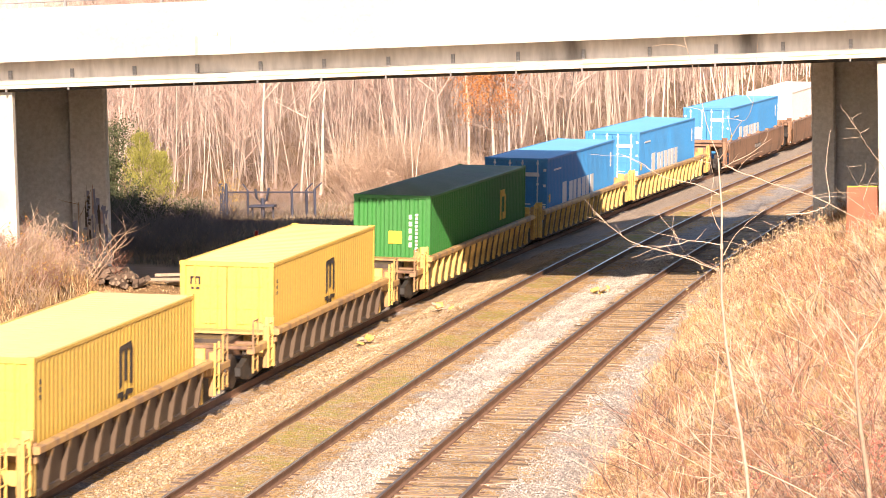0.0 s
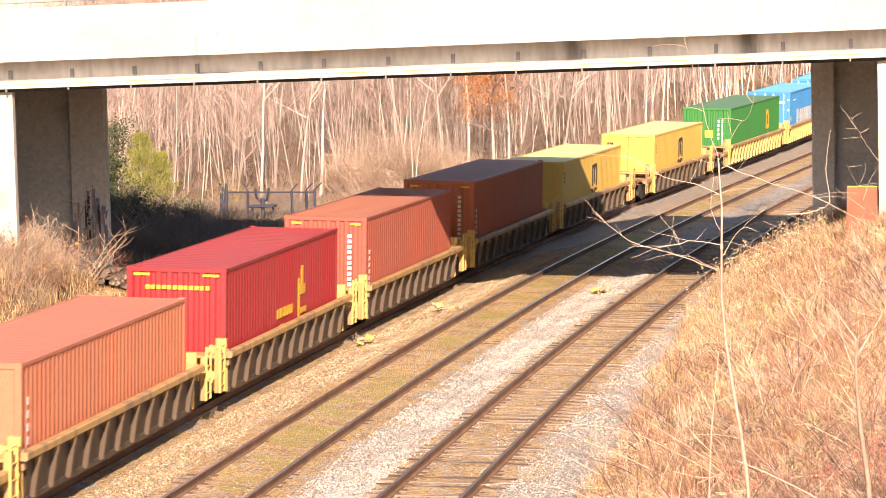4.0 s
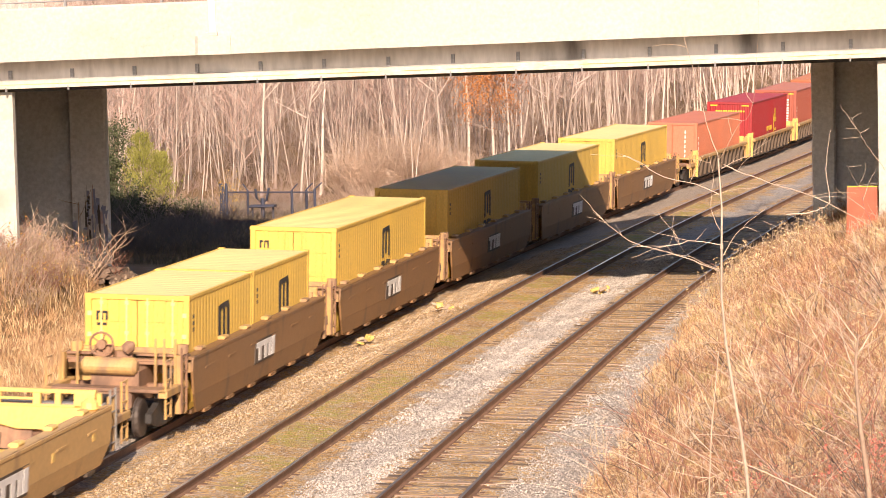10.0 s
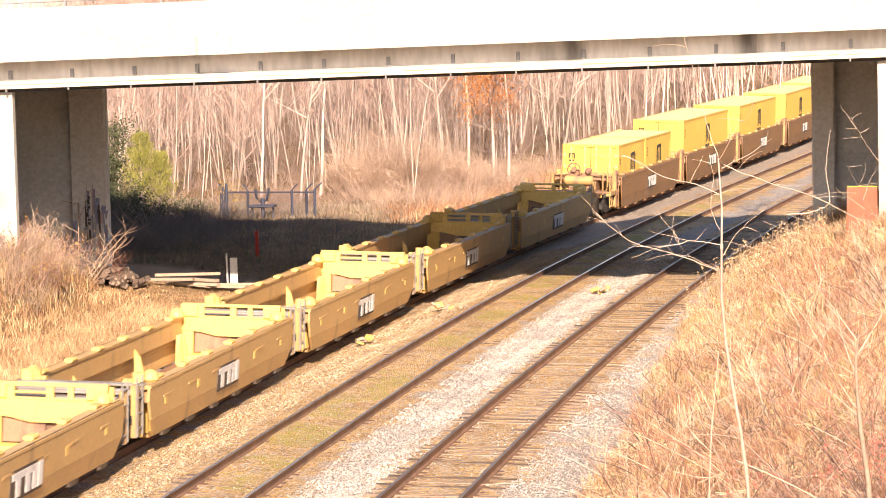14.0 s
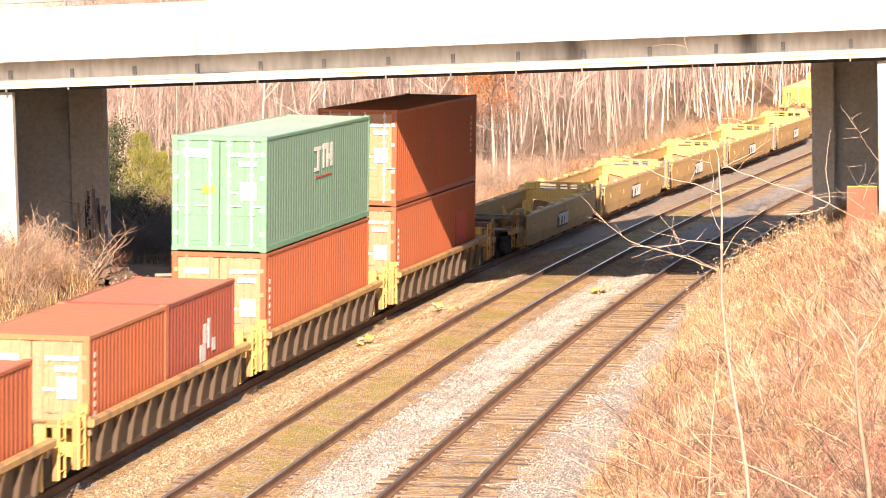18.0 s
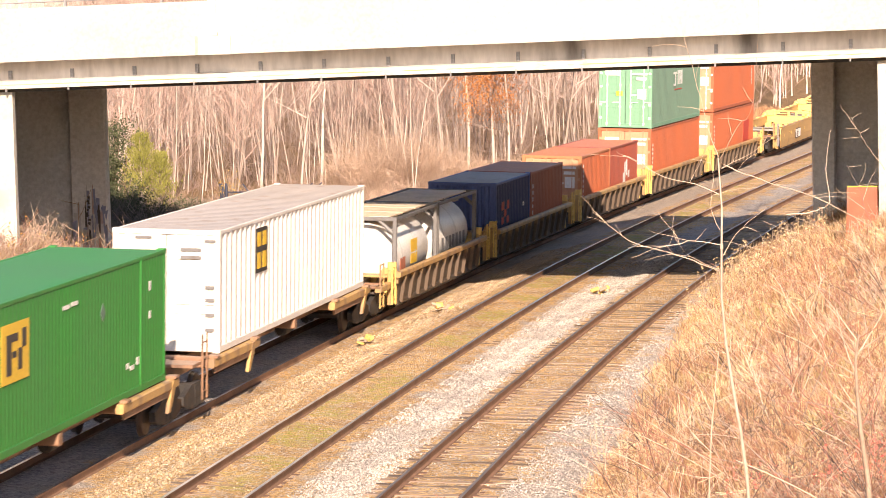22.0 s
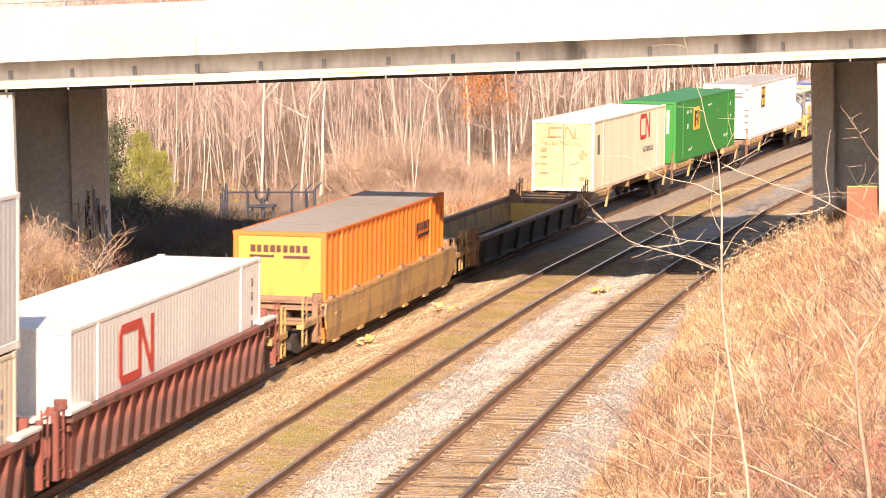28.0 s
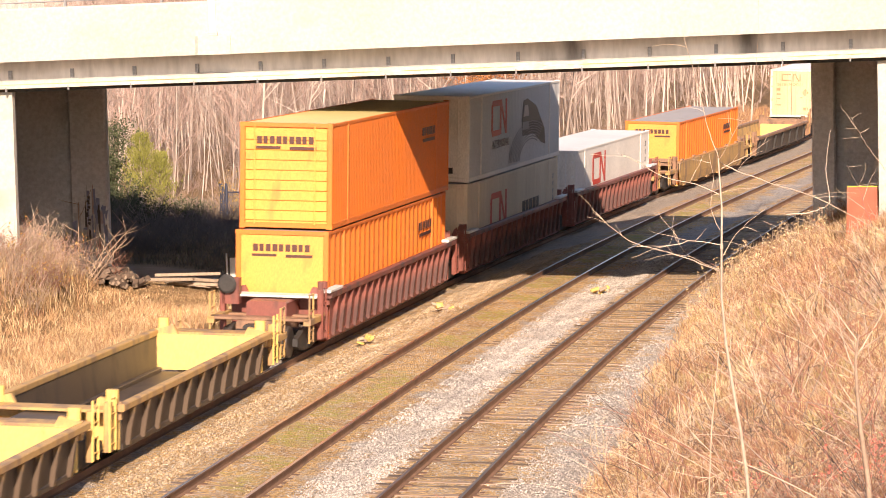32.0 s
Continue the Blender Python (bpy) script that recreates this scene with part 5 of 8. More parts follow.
b = ride(red_box("orange-red shipping container, lower of a stack"), -247.3)
bars(b, 1.212, 1, [(2.9, 4.6, 1.0, 2.05)], bar_red, "repair_patch", "bright red repainted patch")
b = ride(container("orange-red shipping container stacked on another", BOX40, HIGH, c_orange, c_orange_roof, doors=c_tan, rods=bar_white), -247.3, FLOOR + HIGH + 0.02)
door_marks(b, BOX40 / 2, HIGH, bar_white), code_strip(b, BOX40 / 2, 1.22, y=BOX40 / 2 - 0.9, z0=1.0, z1=2.3)
ride(red_box("orange-red shipping container with pale doors, lower of a stack"), -263.2)
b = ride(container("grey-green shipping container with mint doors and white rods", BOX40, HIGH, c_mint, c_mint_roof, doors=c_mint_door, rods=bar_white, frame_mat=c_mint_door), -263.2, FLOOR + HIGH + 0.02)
end_word(b, BOX40 / 2, -0.95, -0.2, 2.42, 2.58, 7, bar_white), door_marks(b, BOX40 / 2, HIGH, bar_white)
end_bars(b, -BOX40 / 2, [(-0.42, -0.12, 1.45, 1.65)], bar_yellow)
bars(b, 1.212, 1, [(-0.7, 1.2, 1.52, 1.56)], bar_red)
bars(b, 1.212, 1, [(-0.9, -0.1, 2.25, 2.35), (-0.85, -0.3, 1.7, 1.8), (-0.5, -0.3, 1.8, 2.25), (0.15, 0.35, 1.75, 2.4), (0.35, 0.6, 2.25, 2.4), (0.6, 0.8, 1.75, 2.4), (1.05, 1.3, 1.75, 2.4), (0.8, 1.05, 1.95, 2.1)], bar_white, label="coarse white lettering")
b = container("short orange container with pale tan doors", BOX20, STD, c_orange, c_orange_roof, doors=c_tan, rods=c_tan, frame_mat=c_orange_roof)
door_marks(b, BOX20 / 2, STD, bar_white), code_strip(b, BOX20 / 2, 1.22, n=9, z1=2.3)
ride(b, -281.75)
b = container("short deep red container with a white mark", BOX20, STD, c_brick, c_pink, doors=c_brick)
bars(b, 1.212, 1, [(-0.2, 0.3, 0.95, 1.35), (0.1, 0.4, 1.35, 1.8), (0.5, 0.7, 1.2, 1.9), (0.9, 1.2, 1.1, 1.4), (-0.2, 1.2, 0.55, 0.75)], bar_white, label="white animal-like mark as plain blocks")
ride(b, -275.6)
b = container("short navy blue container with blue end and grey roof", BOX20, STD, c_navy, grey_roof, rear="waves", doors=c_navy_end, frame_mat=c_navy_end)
end_code(b, BOX20 / 2, 0.45, 0.5, 2.3, n=12)
bars(b, 1.212, 1, [(-2.0, -1.6, 1.55, 1.85), (-1.6, -1.2, 1.3, 1.55), (-1.1, -0.75, 1.55, 1.85), (-2.0, -1.65, 1.05, 1.3), (-1.1, -0.75, 1.05, 1.3)], bar_red, label="orange painted mark")
bars(b, 1.212, 1, [(-2.1, -1.5, 0.62, 0.9), (-1.3, -1.0, 0.62, 0.9), (-0.9, -0.6, 0.62, 0.9), (1.75, 1.95, 1.45, 1.6)], bar_white)
ride(b, -297.9)
b = container("short orange container with a white code", BOX20, STD, c_orange, c_orange_roof)
code_strip(b, BOX20 / 2, 1.22, n=7, z1=2.2)
ride(b, -291.65)
for u in (-313.5, -307.3):
    t = tank("white tank container in a dark grey frame")
    if u < -310:
        bars(t, 1.09, 1, [(-0.4, 0.5, 0.95, 1.7)], bar_yellow, label="yellow label panel")
        part("stain", Form().box(1.085, 1.098, -1.9, -1.2, 0.9, 1.3), c_pink, t, "red smeared mark")
    else:
        bars(t, 1.1, 1, [(-2.0 + i * 0.55, -1.65 + i * 0.55, 0.95, 1.35) for i in range(7)], steel_grey, label="grey lettering blocks")
    for y0 in (-2.7, -0.85, 1.0):
        part("walkway_panel", Form().box(-0.98, 0.92, y0, y0 + 1.7, STD - 0.05, STD - 0.01), c_cream, t, "cream cover panel over the tank")
    ride(t, u)

cream_end = shade("rust_streaked_cream_end", (0.66, 0.50, 0.30), (0.56, 0.40, 0.23), 0.55, 0, 0.6, 30.0, 0.08, (0.44, 0.26, 0.13), 0.60, 1.8, (2.0, 2.0, 0.4), 0.03)
letter_grey = paint("grey_lettering", (0.17, 0.16, 0.155), (0.2, 0.18, 0.16), 0.6)
rust_stain = paint("rust_stain", (0.46, 0.25, 0.12), (0.60, 0.42, 0.26), 0.5)
SPINE = 1.305
b = container("white corrugated container with a yellow and black mark", BOX53, HIGH, c_white, grey_roof, rear="door", rods=c_grey, wide=2.6, waves=34, depth=0.07)
bars(b, 1.292, 1, [(-4.6, -3.4, 1.55, 2.65)], bar_black), bars(b, 1.3, 1, [(-4.45, -4.1, 2.2, 2.55), (-4.45, -4.1, 1.65, 2.05), (-3.9, -3.55, 2.2, 2.55), (-3.9, -3.55, 1.65, 2.05)], bar_yellow)
end_bars(b, -BOX53 / 2, [(0.35, 0.85, 2.38, 2.46), (0.35, 0.85, 2.2, 2.28), (0.95, 1.18, 0.5, 0.58), (0.95, 1.18, 0.85, 0.93), (0.95, 1.18, 1.2, 1.28), (0.95, 1.18, 1.5, 1.58), (-0.75, -0.35, 2.66, 2.72), (0.9, 1.2, 2.6, 2.66)], frame_grey)
ride(b, -329.3, SPINE)
b = container("bright green long container with a yellow mark panel", BOX53, HIGH, c_green53, c_green53, rear="flat", wide=2.6, waves=70, depth=0.012, roof_waves=False, posts_at=(-6.1, 6.1))
bars(b, 1.292, 1, [(-3.6, -1.9, 1.35, 2.45)], bar_yellow, "sign_panel", "yellow panel with a dark broken mark")
bars(b, 1.3, 1, [(-3.3, -3.0, 1.5, 2.25), (-3.0, -2.6, 2.1, 2.25), (-2.95, -2.7, 1.8, 1.92), (-2.6, -2.35, 1.55, 1.95), (-2.35, -2.1, 1.95, 2.3)], bar_black)
bars(b, 1.292, 1, [(0.3, 0.75, 2.34, 2.42), (0.85, 1.3, 2.36, 2.44), (-5.2, -5.0, 2.2, 2.36), (-4.4, -4.2, 2.2, 2.36), (-5.1, -4.9, 1.5, 1.72), (4.9, 5.1, 0.62, 0.74), (5.2, 5.5, 0.56, 0.66), (5.7, 5.9, 0.62, 0.78), (6.7, 6.85, 2.1, 2.3), (6.7, 6.85, 1.5, 1.66), (-4.7, -4.3, 0.42, 0.52), (-4.1, -3.9, 0.46, 0.58)], bar_white)
part("placard", Form().plate([(1.292, 2.9, 2.0), (1.292, 3.1, 1.82), (1.292, 3.3, 2.0), (1.292, 3.1, 2.2)], (0.008, 0, 0)), c_mint, b, "faded diamond placard")
end_bars(b, -BOX53 / 2 + 0.03, [(0.6, 0.72, 1.2, 2.5), (0.85, 0.97, 1.4, 2.5)], bar_white)
ride(b, -350.35, SPINE)
b = container("grubby white long container with faded red mark", BOX53, HIGH, c_cream, white_roof, wide=2.6, waves=90, depth=0.012, roof_waves=False, posts_at=(-6.1, 6.1), rods=cream_end, doors=cream_end)
ribbon_mark(b, 1.3, 1.9, 1.6, 0.85, bar_red)
lettering(b, "INTERMODAL", 1.298, 3.9, 1.12, 0.36, letter_grey)
lettering(b, "INTERMODAL", -0.08, -BOX53 / 2 - 0.004, 1.98, 0.24, rust_stain, True)
end_ribbon(b, BOX53 / 2, -0.62, 2.2, 0.40, rust_stain)
for x0, z0, x1, z1 in ((-0.95, 1.62, -0.68, 1.78), (-0.95, 1.36, -0.66, 1.44), (-0.92, 1.10, -0.68, 1.16), (-0.98, 0.72, -0.62, 0.78), (0.52, 1.18, 0.68, 1.24), (-0.4, 0.85, -0.28, 1.0), (0.7, 0.45, 1.0, 0.62)):
    end_bars(b, -BOX53 / 2, [(x0, x1, z0, z1)], rust_stain, "stain", "rust-brown stain")
part("placard", Form().plate([(0.60, -BOX53 / 2 - 0.006, 1.52), (0.82, -BOX53 / 2 - 0.006, 1.30), (1.04, -BOX53 / 2 - 0.006, 1.52), (0.82, -BOX53 / 2 - 0.006, 1.74)], (0, 0.006, 0)), rust_stain, b, "faded diamond placard")
bars(b, 1.292, 1, [(-7.4, -6.95, 1.5, 2.3)], letter_grey, "code_mark")
ride(b, -369.1, SPINE)


letter_dark = paint("dark_lettering", (0.09, 0.03, 0.022), (0.14, 0.06, 0.04), 0.7)


def orange_box(label, rear, ribs, doors=None):
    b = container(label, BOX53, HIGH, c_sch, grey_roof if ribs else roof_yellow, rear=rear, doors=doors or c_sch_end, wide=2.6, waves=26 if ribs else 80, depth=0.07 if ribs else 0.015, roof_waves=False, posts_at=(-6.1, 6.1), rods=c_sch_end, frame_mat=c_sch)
    end_word(b, BOX53 / 2 - (0.03 if rear == "flat" else 0), -0.82, 0.82, 2.32, 2.52, 9, letter_dark, "coarse dark lettering")
    end_bars(b, -BOX53 / 2 + (0.03 if rear == "flat" else 0), [(-0.85, -0.15, 2.18, 2.25), (0.1, 0.85, 2.16, 2.24)], letter_dark)
    word(b, 1.3, 3.9, 5.9, 1.95, 2.2, 6, letter_dark), bars(b, 1.292, 1, [(4.0, 5.8, 1.75, 1.85)], letter_dark)
    return b


b = ride(orange_box("bright orange ribbed container, its end yellowed as in bright sun", "flat", True), -412.6)
b = container("white long container with a red ribbon mark", BOX53, HIGH, c_white, white_roof, wide=2.6, waves=60, depth=0.009, roof_waves=False, posts_at=(-6.1, 6.1), rods=bar_white, doors=c_white)
ribbon_mark(b, 1.3, -4.6, 1.3, 0.98, bar_red), code_strip(b, BOX53 / 2, 1.3, bar_black, BOX53 / 2 - 0.9, 1.2, 2.6, 4)
ride(b, -436.15)
b = container("white long container, lower of a stack, with red mark", BOX53, HIGH, c_cream, white_roof, wide=2.6, waves=60, depth=0.009, roof_waves=False, posts_at=(-6.1, 6.1), rods=c_cream)
ribbon_mark(b, 1.3, -4.3, 1.0, 1.0, bar_red), code_strip(b, BOX53 / 2, 1.3, steel_grey, BOX53 / 2 - 0.9, 1.0, 2.4, 5)
word(b, 1.3, 1.3, 4.6, 1.2, 1.65, 5, bar_black, "coarse black lettering"), bars(b, 1.292, 1, [(2.2, 3.6, 0.75, 0.87)], bar_black)
ride(b, -455.85)
b = container("light grey stacked container with a dark train picture", BOX53, HIGH, c_grey, white_roof, wide=2.6, waves=60, depth=0.009, roof_waves=False, posts_at=(-6.1, 6.1), rods=c_white, doors=c_white, frame_mat=c_white)
ribbon_mark(b, 1.3, -4.5, 1.35, 0.95, bar_red)
lettering(b, "INTERMODAL", 1.298, -2.9, 1.05, 0.42, letter_grey)
for i in range(8):
    y0 = 0.2 + i * 0.18
    f = Form()
    pts = [(1.292, y0 - 2.0 + 0.24 * i, 0.3 + 0.0 * i)]
    for k in range(9):
        a = math.pi * (0.98 - k * 0.085)
        r = 3.1 - i * 0.2
        p = (1.292, 2.5 + r * 1.3 * math.cos(a), 0.18 + r * 0.46 * math.sin(a))
        q = (1.292, 2.5 + (r - 0.1) * 1.3 * math.cos(a), 0.18 + (r - 0.1) * 0.46 * math.sin(a))
        f.v += [p, q, (1.3, *p[1:]), (1.3, *q[1:])]
    f.f = [(4 * k + 2, 4 * k + 3, 4 * k + 7, 4 * k + 6) for k in range(8)]
    part("picture_band", f, steel_grey, b, "grey curved bands of the picture")
for pts, mat in (([(1.9, 2.0), (2.2, 2.68), (2.9, 2.74), (4.6, 2.4), (6.2, 1.5), (6.4, 0.9), (5.6, 1.0), (4.4, 1.35), (3.6, 1.4), (2.0, 1.4)], bar_black), ([(2.2, 2.1), (2.4, 2.5), (3.0, 2.5), (3.2, 2.1)], grey_roof), ([(2.0, 1.62), (3.2, 1.62), (3.1, 1.9), (2.05, 1.9)], steel_grey)):
    x = 1.292 if mat is bar_black else 1.297
    part("picture_shape", Form().plate([(x, y - 1.1, z - 0.3) for y, z in pts], (0.008, 0, 0)), mat, b, "dark streamlined shape of the picture")
end_bars(b, -BOX53 / 2, [(0.25, 0.75, 0.3, 0.5)], bar_black)
ride(b, -455.65, FLOOR + HIGH + 0.02)
ride(orange_box("orange ribbed container, lower of a stack", "flat", True), -475.5)
ride(orange_box("orange container, slatted door yellowed as in bright sun, upper of a stack", "slats", False), -475.1, FLOOR + HIGH + 0.02)


# ---- woods, brush and grass ----
bark_pale = shade("pale_bark", (0.64, 0.53, 0.455), (0.50, 0.405, 0.345), 0.9, 0, 1.2, 12, 0.3, (0.30, 0.23, 0.19), 0.6, 1.0, (3, 3, 0.6), 0.22)
bark_grey = shade("grey_bark", (0.38, 0.30, 0.25), (0.27, 0.21, 0.175), 0.9, 0, 1.2, 12, 0.3, None, 0.6, 1.0, (3, 3, 0.6), 0.25)
twig_brown = shade("red_brown_twigs", (0.56, 0.395, 0.33), (0.43, 0.295, 0.245), 0.9, 0, 0.4, 5, 0.0, None, spread=0.25)
twig_tan = shade("tan_twigs", (0.62, 0.475, 0.36), (0.48, 0.355, 0.265), 0.9, 0, 0.3, 4, 0.0, None, spread=0.2)
twig_white = shade("bleached_stem", (0.52, 0.41, 0.32), (0.40, 0.30, 0.23), 0.8, 0, 2.0, 15, 0.1)
twig_grey = shade("grey_pink_twigs", (0.52, 0.41, 0.36), (0.36, 0.28, 0.245), 0.9, 0, 0.5, 6, 0.0, None, spread=0.3)
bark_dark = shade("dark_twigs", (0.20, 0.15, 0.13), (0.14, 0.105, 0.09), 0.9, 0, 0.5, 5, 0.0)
cane_red = shade("red_brown_canes", (0.36, 0.16, 0.11), (0.27, 0.13, 0.09), 0.8, 0, 1.0, 6, 0.0)


def leafy(name, c1, c2, c3, through=0.0):
    """Leaves or blades: each one takes its own tone."""
    m = bpy.data.materials.new(name)
    m.use_nodes = True
    n, l = m.node_tree.nodes, m.node_tree.links
    bs = n["Principled BSDF"]
    g = n.new("ShaderNodeNewGeometry")
    r = n.new("ShaderNodeValToRGB")
    r.color_ramp.elements[0].color, r.color_ramp.elements[1].color = (*c1, 1), (*c3, 1)
    r.color_ramp.elements.new(0.5).color = (*c2, 1)
    l.new(g.outputs["Random Per Island"], r.inputs[0])
    t = n.new("ShaderNodeTexNoise")
    t.inputs["Scale"].default_value, t.inputs["Detail"].default_value = 0.55, 3.0
    l.new(g.outputs["Position"], t.inputs["Vector"])
    h = n.new("ShaderNodeHueSaturation")
    k = n.new("ShaderNodeMapRange")
    for i, v in enumerate((0.3, 0.7, 0.72, 1.25)):
        k.inputs[i + 1].default_value = v
    l.new(t.outputs["Fac"], k.inputs[0])
    l.new(k.outputs[0], h.inputs["Value"])
    l.new(r.outputs[0], h.inputs["Color"])
    l.new(h.outputs[0], bs.inputs["Base Color"])
    bs.inputs["Roughness"].default_value = 0.85
    bs.inputs["Specular IOR Level"].default_value = 0.25
    return m


straw = leafy("dry_grass_blades", (0.17, 0.085, 0.045), (0.48, 0.285, 0.14), (0.70, 0.50, 0.27))
straw_pale = leafy("pale_dry_grass", (0.26, 0.155, 0.08), (0.56, 0.40, 0.22), (0.76, 0.60, 0.38))
# weeds under the bridge: part of its shade is in their darker tones
weeds = leafy("shade_toned_weeds", (0.22, 0.165, 0.13), (0.32, 0.245, 0.19), (0.19, 0.18, 0.105))
thicket_mat = leafy("thicket_stems", (0.52, 0.375, 0.285), (0.66, 0.50, 0.375), (0.40, 0.28, 0.21))
russet = leafy("russet_grass", (0.15, 0.07, 0.042), (0.40, 0.21, 0.12), (0.56, 0.35, 0.21))
greenish = leafy("green_tinged_grass", (0.23, 0.19, 0.07), (0.38, 0.30, 0.12), (0.52, 0.41, 0.19))
leaf_green = leafy("yellow_green_leaves", (0.12, 0.13, 0.03), (0.30, 0.28, 0.07), (0.20, 0.20, 0.045))
leaf_dark = leafy("dark_green_leaves", (0.06, 0.075, 0.035), (0.085, 0.095, 0.045), (0.05, 0.055, 0.03))
leaf_red = leafy("pink_red_leaves", (0.50, 0.12, 0.09), (0.58, 0.20, 0.15), (0.40, 0.08, 0.07))
leaf_orange = leafy("orange_leaves", (0.55, 0.20, 0.06), (0.62, 0.28, 0.09), (0.42, 0.15, 0.05))
leaf_gold = leafy("golden_leaves", (0.70, 0.45, 0.05), (0.62, 0.36, 0.05), (0.75, 0.52, 0.10))
stone_tan = leafy("dusty_ballast_stones", (0.20, 0.14, 0.085), (0.46, 0.335, 0.205), (0.60, 0.47, 0.32))
stone_mat = leafy("ballast_stones", (0.19, 0.17, 0.15), (0.44, 0.39, 0.345), (0.59, 0.53, 0.47))


def limb(f, pts, r0, r1, sides):
    """One tapering branch through its points."""
    n = len(pts)
    start = len(f.v)
    for i, p in enumerate(pts):
        w = (pts[min(i + 1, n - 1)] - pts[max(i - 1, 0)]).normalized()
        a = w.orthogonal().normalized()
        b = w.cross(a)
        r = r0 + (r1 - r0) * i / (n - 1)
        for k in range(sides):
            t = 2 * math.pi * k / sides
            f.v.append(tuple(p + (a * math.cos(t) + b * math.sin(t)) * r))
    for i in range(n - 1):
        for k in range(sides):
            f.f.append((start + i * sides + k, start + i * sides + (k + 1) % sides, start + (i + 1) * sides + (k + 1) % sides, start + (i + 1) * sides + k))


def curve_pts(rng, p, d, length, segs, wander, lift):
    pts = [p.copy()]
    d = d.normalized()
    for _ in range(segs):
        d = (d + Vector((rng.uniform(-wander, wander), rng.uniform(-wander, wander), rng.uniform(-wander, wander) * 0.6 + lift))).normalized()
        p = p + d * (length / segs)
        pts.append(p.copy())
    return pts


def bare_tree(seed, high, r, first=0.3, limbs=14, fine=5, stems=1, reach=0.30, twig=0.011):
    """Trunk and crown of a leafless tree; also the twigs' ends, for leaves."""
    rng = random.Random(seed)
    trunk, crown, tips = Form(), Form(), []
    for s in range(stems):
        lean = 0.05 if stems == 1 else 0.22
        h = high * rng.uniform(0.82, 1.0)
        d = Vector((rng.uniform(-lean, lean), rng.uniform(-lean, lean), 1))
        pts = curve_pts(rng, Vector((rng.uniform(-.2, .2) * (stems > 1), rng.uniform(-.2, .2) * (stems > 1), -0.3)), d, h, 9, 0.055, 0.02)
        limb(trunk, pts, r, 0.012, 6)
        for i in range(limbs):
            t = first + (0.96 - first) * (i + rng.random()) / limbs
            k = min(int(t * 9), 8)
            p = pts[k].lerp(pts[k + 1], t * 9 - k)
            a = rng.uniform(0, 2 * math.pi)
            up = rng.uniform(0.35, 1.5)
            ln = high * reach * (1.15 - t) * rng.uniform(0.6, 1.25) + 0.5
            q = curve_pts(rng, p, Vector((math.cos(a), math.sin(a), up)), ln, 4, 0.16, 0.07)
            limb(crown, q, r * (1.08 - t) * 0.5 + 0.006, 0.006, 4)
            for j in range(fine):
                e = rng.uniform(0.2, 0.98) * 4
                m = min(int(e), 3)
                p2 = q[m].lerp(q[m + 1], e - m)
                g = Vector((rng.uniform(-1, 1), rng.uniform(-1, 1), rng.uniform(0.2, 1.3)))
                w = curve_pts(rng, p2, g, ln * rng.uniform(0.25, 0.55), 2, 0.25, 0.05)
                limb(crown, w, twig, 0.005, 3)
                tips += w[1:]
    return trunk, crown, tips


def leaf_cloud(rng, tips, count, size, spread):
    f = Form()
    for _ in range(count):
        c = rng.choice(tips) + Vector((rng.gauss(0, spread), rng.gauss(0, spread), rng.gauss(0, spread)))
        a = Vector((rng.gauss(0, 1), rng.gauss(0, 1), rng.gauss(0, 1))).normalized()
        b = a.orthogonal().normalized()
        s = size * rng.uniform(0.6, 1.3)
        n = len(f.v)
        f.v += [tuple(c - a * s), tuple(c + b * s * 0.5 + a * s * 0.1), tuple(c + a * s), tuple(c - b * s * 0.5 + a * s * 0.1)]
        f.f.append((n, n + 1, n + 2, n + 3))
    return f


TREE_KINDS = []
for i in range(9):
    tr, cr, tips = bare_tree(i + 1, (11.5, 13, 10, 14, 12, 9.5, 13.5, 11, 12.5)[i], (0.062, 0.08, 0.05, 0.09, 0.055, 0.045, 0.07, 0.05, 0.055)[i], (0.3, 0.38, 0.22, 0.42, 0.25, 0.2, 0.35, 0.28, 0.3)[i], (19, 20, 15, 22, 18, 14, 19, 12, 12)[i], 9, (1, 1, 2, 1, 1, 2, 1, 3, 3)[i])
    bark = (bark_pale, bark_pale, bark_grey)[i % 3]
    TREE_KINDS.append((tr.mesh("trunk", bark), cr.mesh("crown", (twig_grey, bark_pale, twig_brown, twig_grey, bark_grey)[i % 5]), tips))

WOODS = random.Random(77)
LABELS = ("slender bare tree with pale bark in the wood", "bare young tree with many upright branches", "bare grey-barked tree at the wood's edge")


def wood_place(rng, y0, y1, near, far):
    """A random spot in the wood left of the tracks, within the strip that is looked at."""
    while True:
        y = rng.uniform(y0, y1)
        x = y * math.tan(radians(rng.uniform(-17.0, -2.2)))
        d = x - mid_x(y)[0]
        if -far < d < -near:
            return d, y


for i in range(190):
    d, y = wood_place(WOODS, 136, 240, 16.0 if i % 3 else 13.0, 60)
    tr, cr, tips = TREE_KINDS[WOODS.randrange(9)]
    p = ground(d, y)
    s = WOODS.uniform(0.8, 1.15)
    tree = thing("tree", LABELS[i % 3], "tree", "bare trees of the wood", m=pose(p.x, p.y, p.z - 0.05, WOODS.uniform(-3, 3), WOODS.uniform(-3, 3), WOODS.uniform(0, 360)) @ Matrix.Diagonal((s, s, s, 1)))
    part("trunk", tr, None, tree)
    part("crown", cr, None, tree)

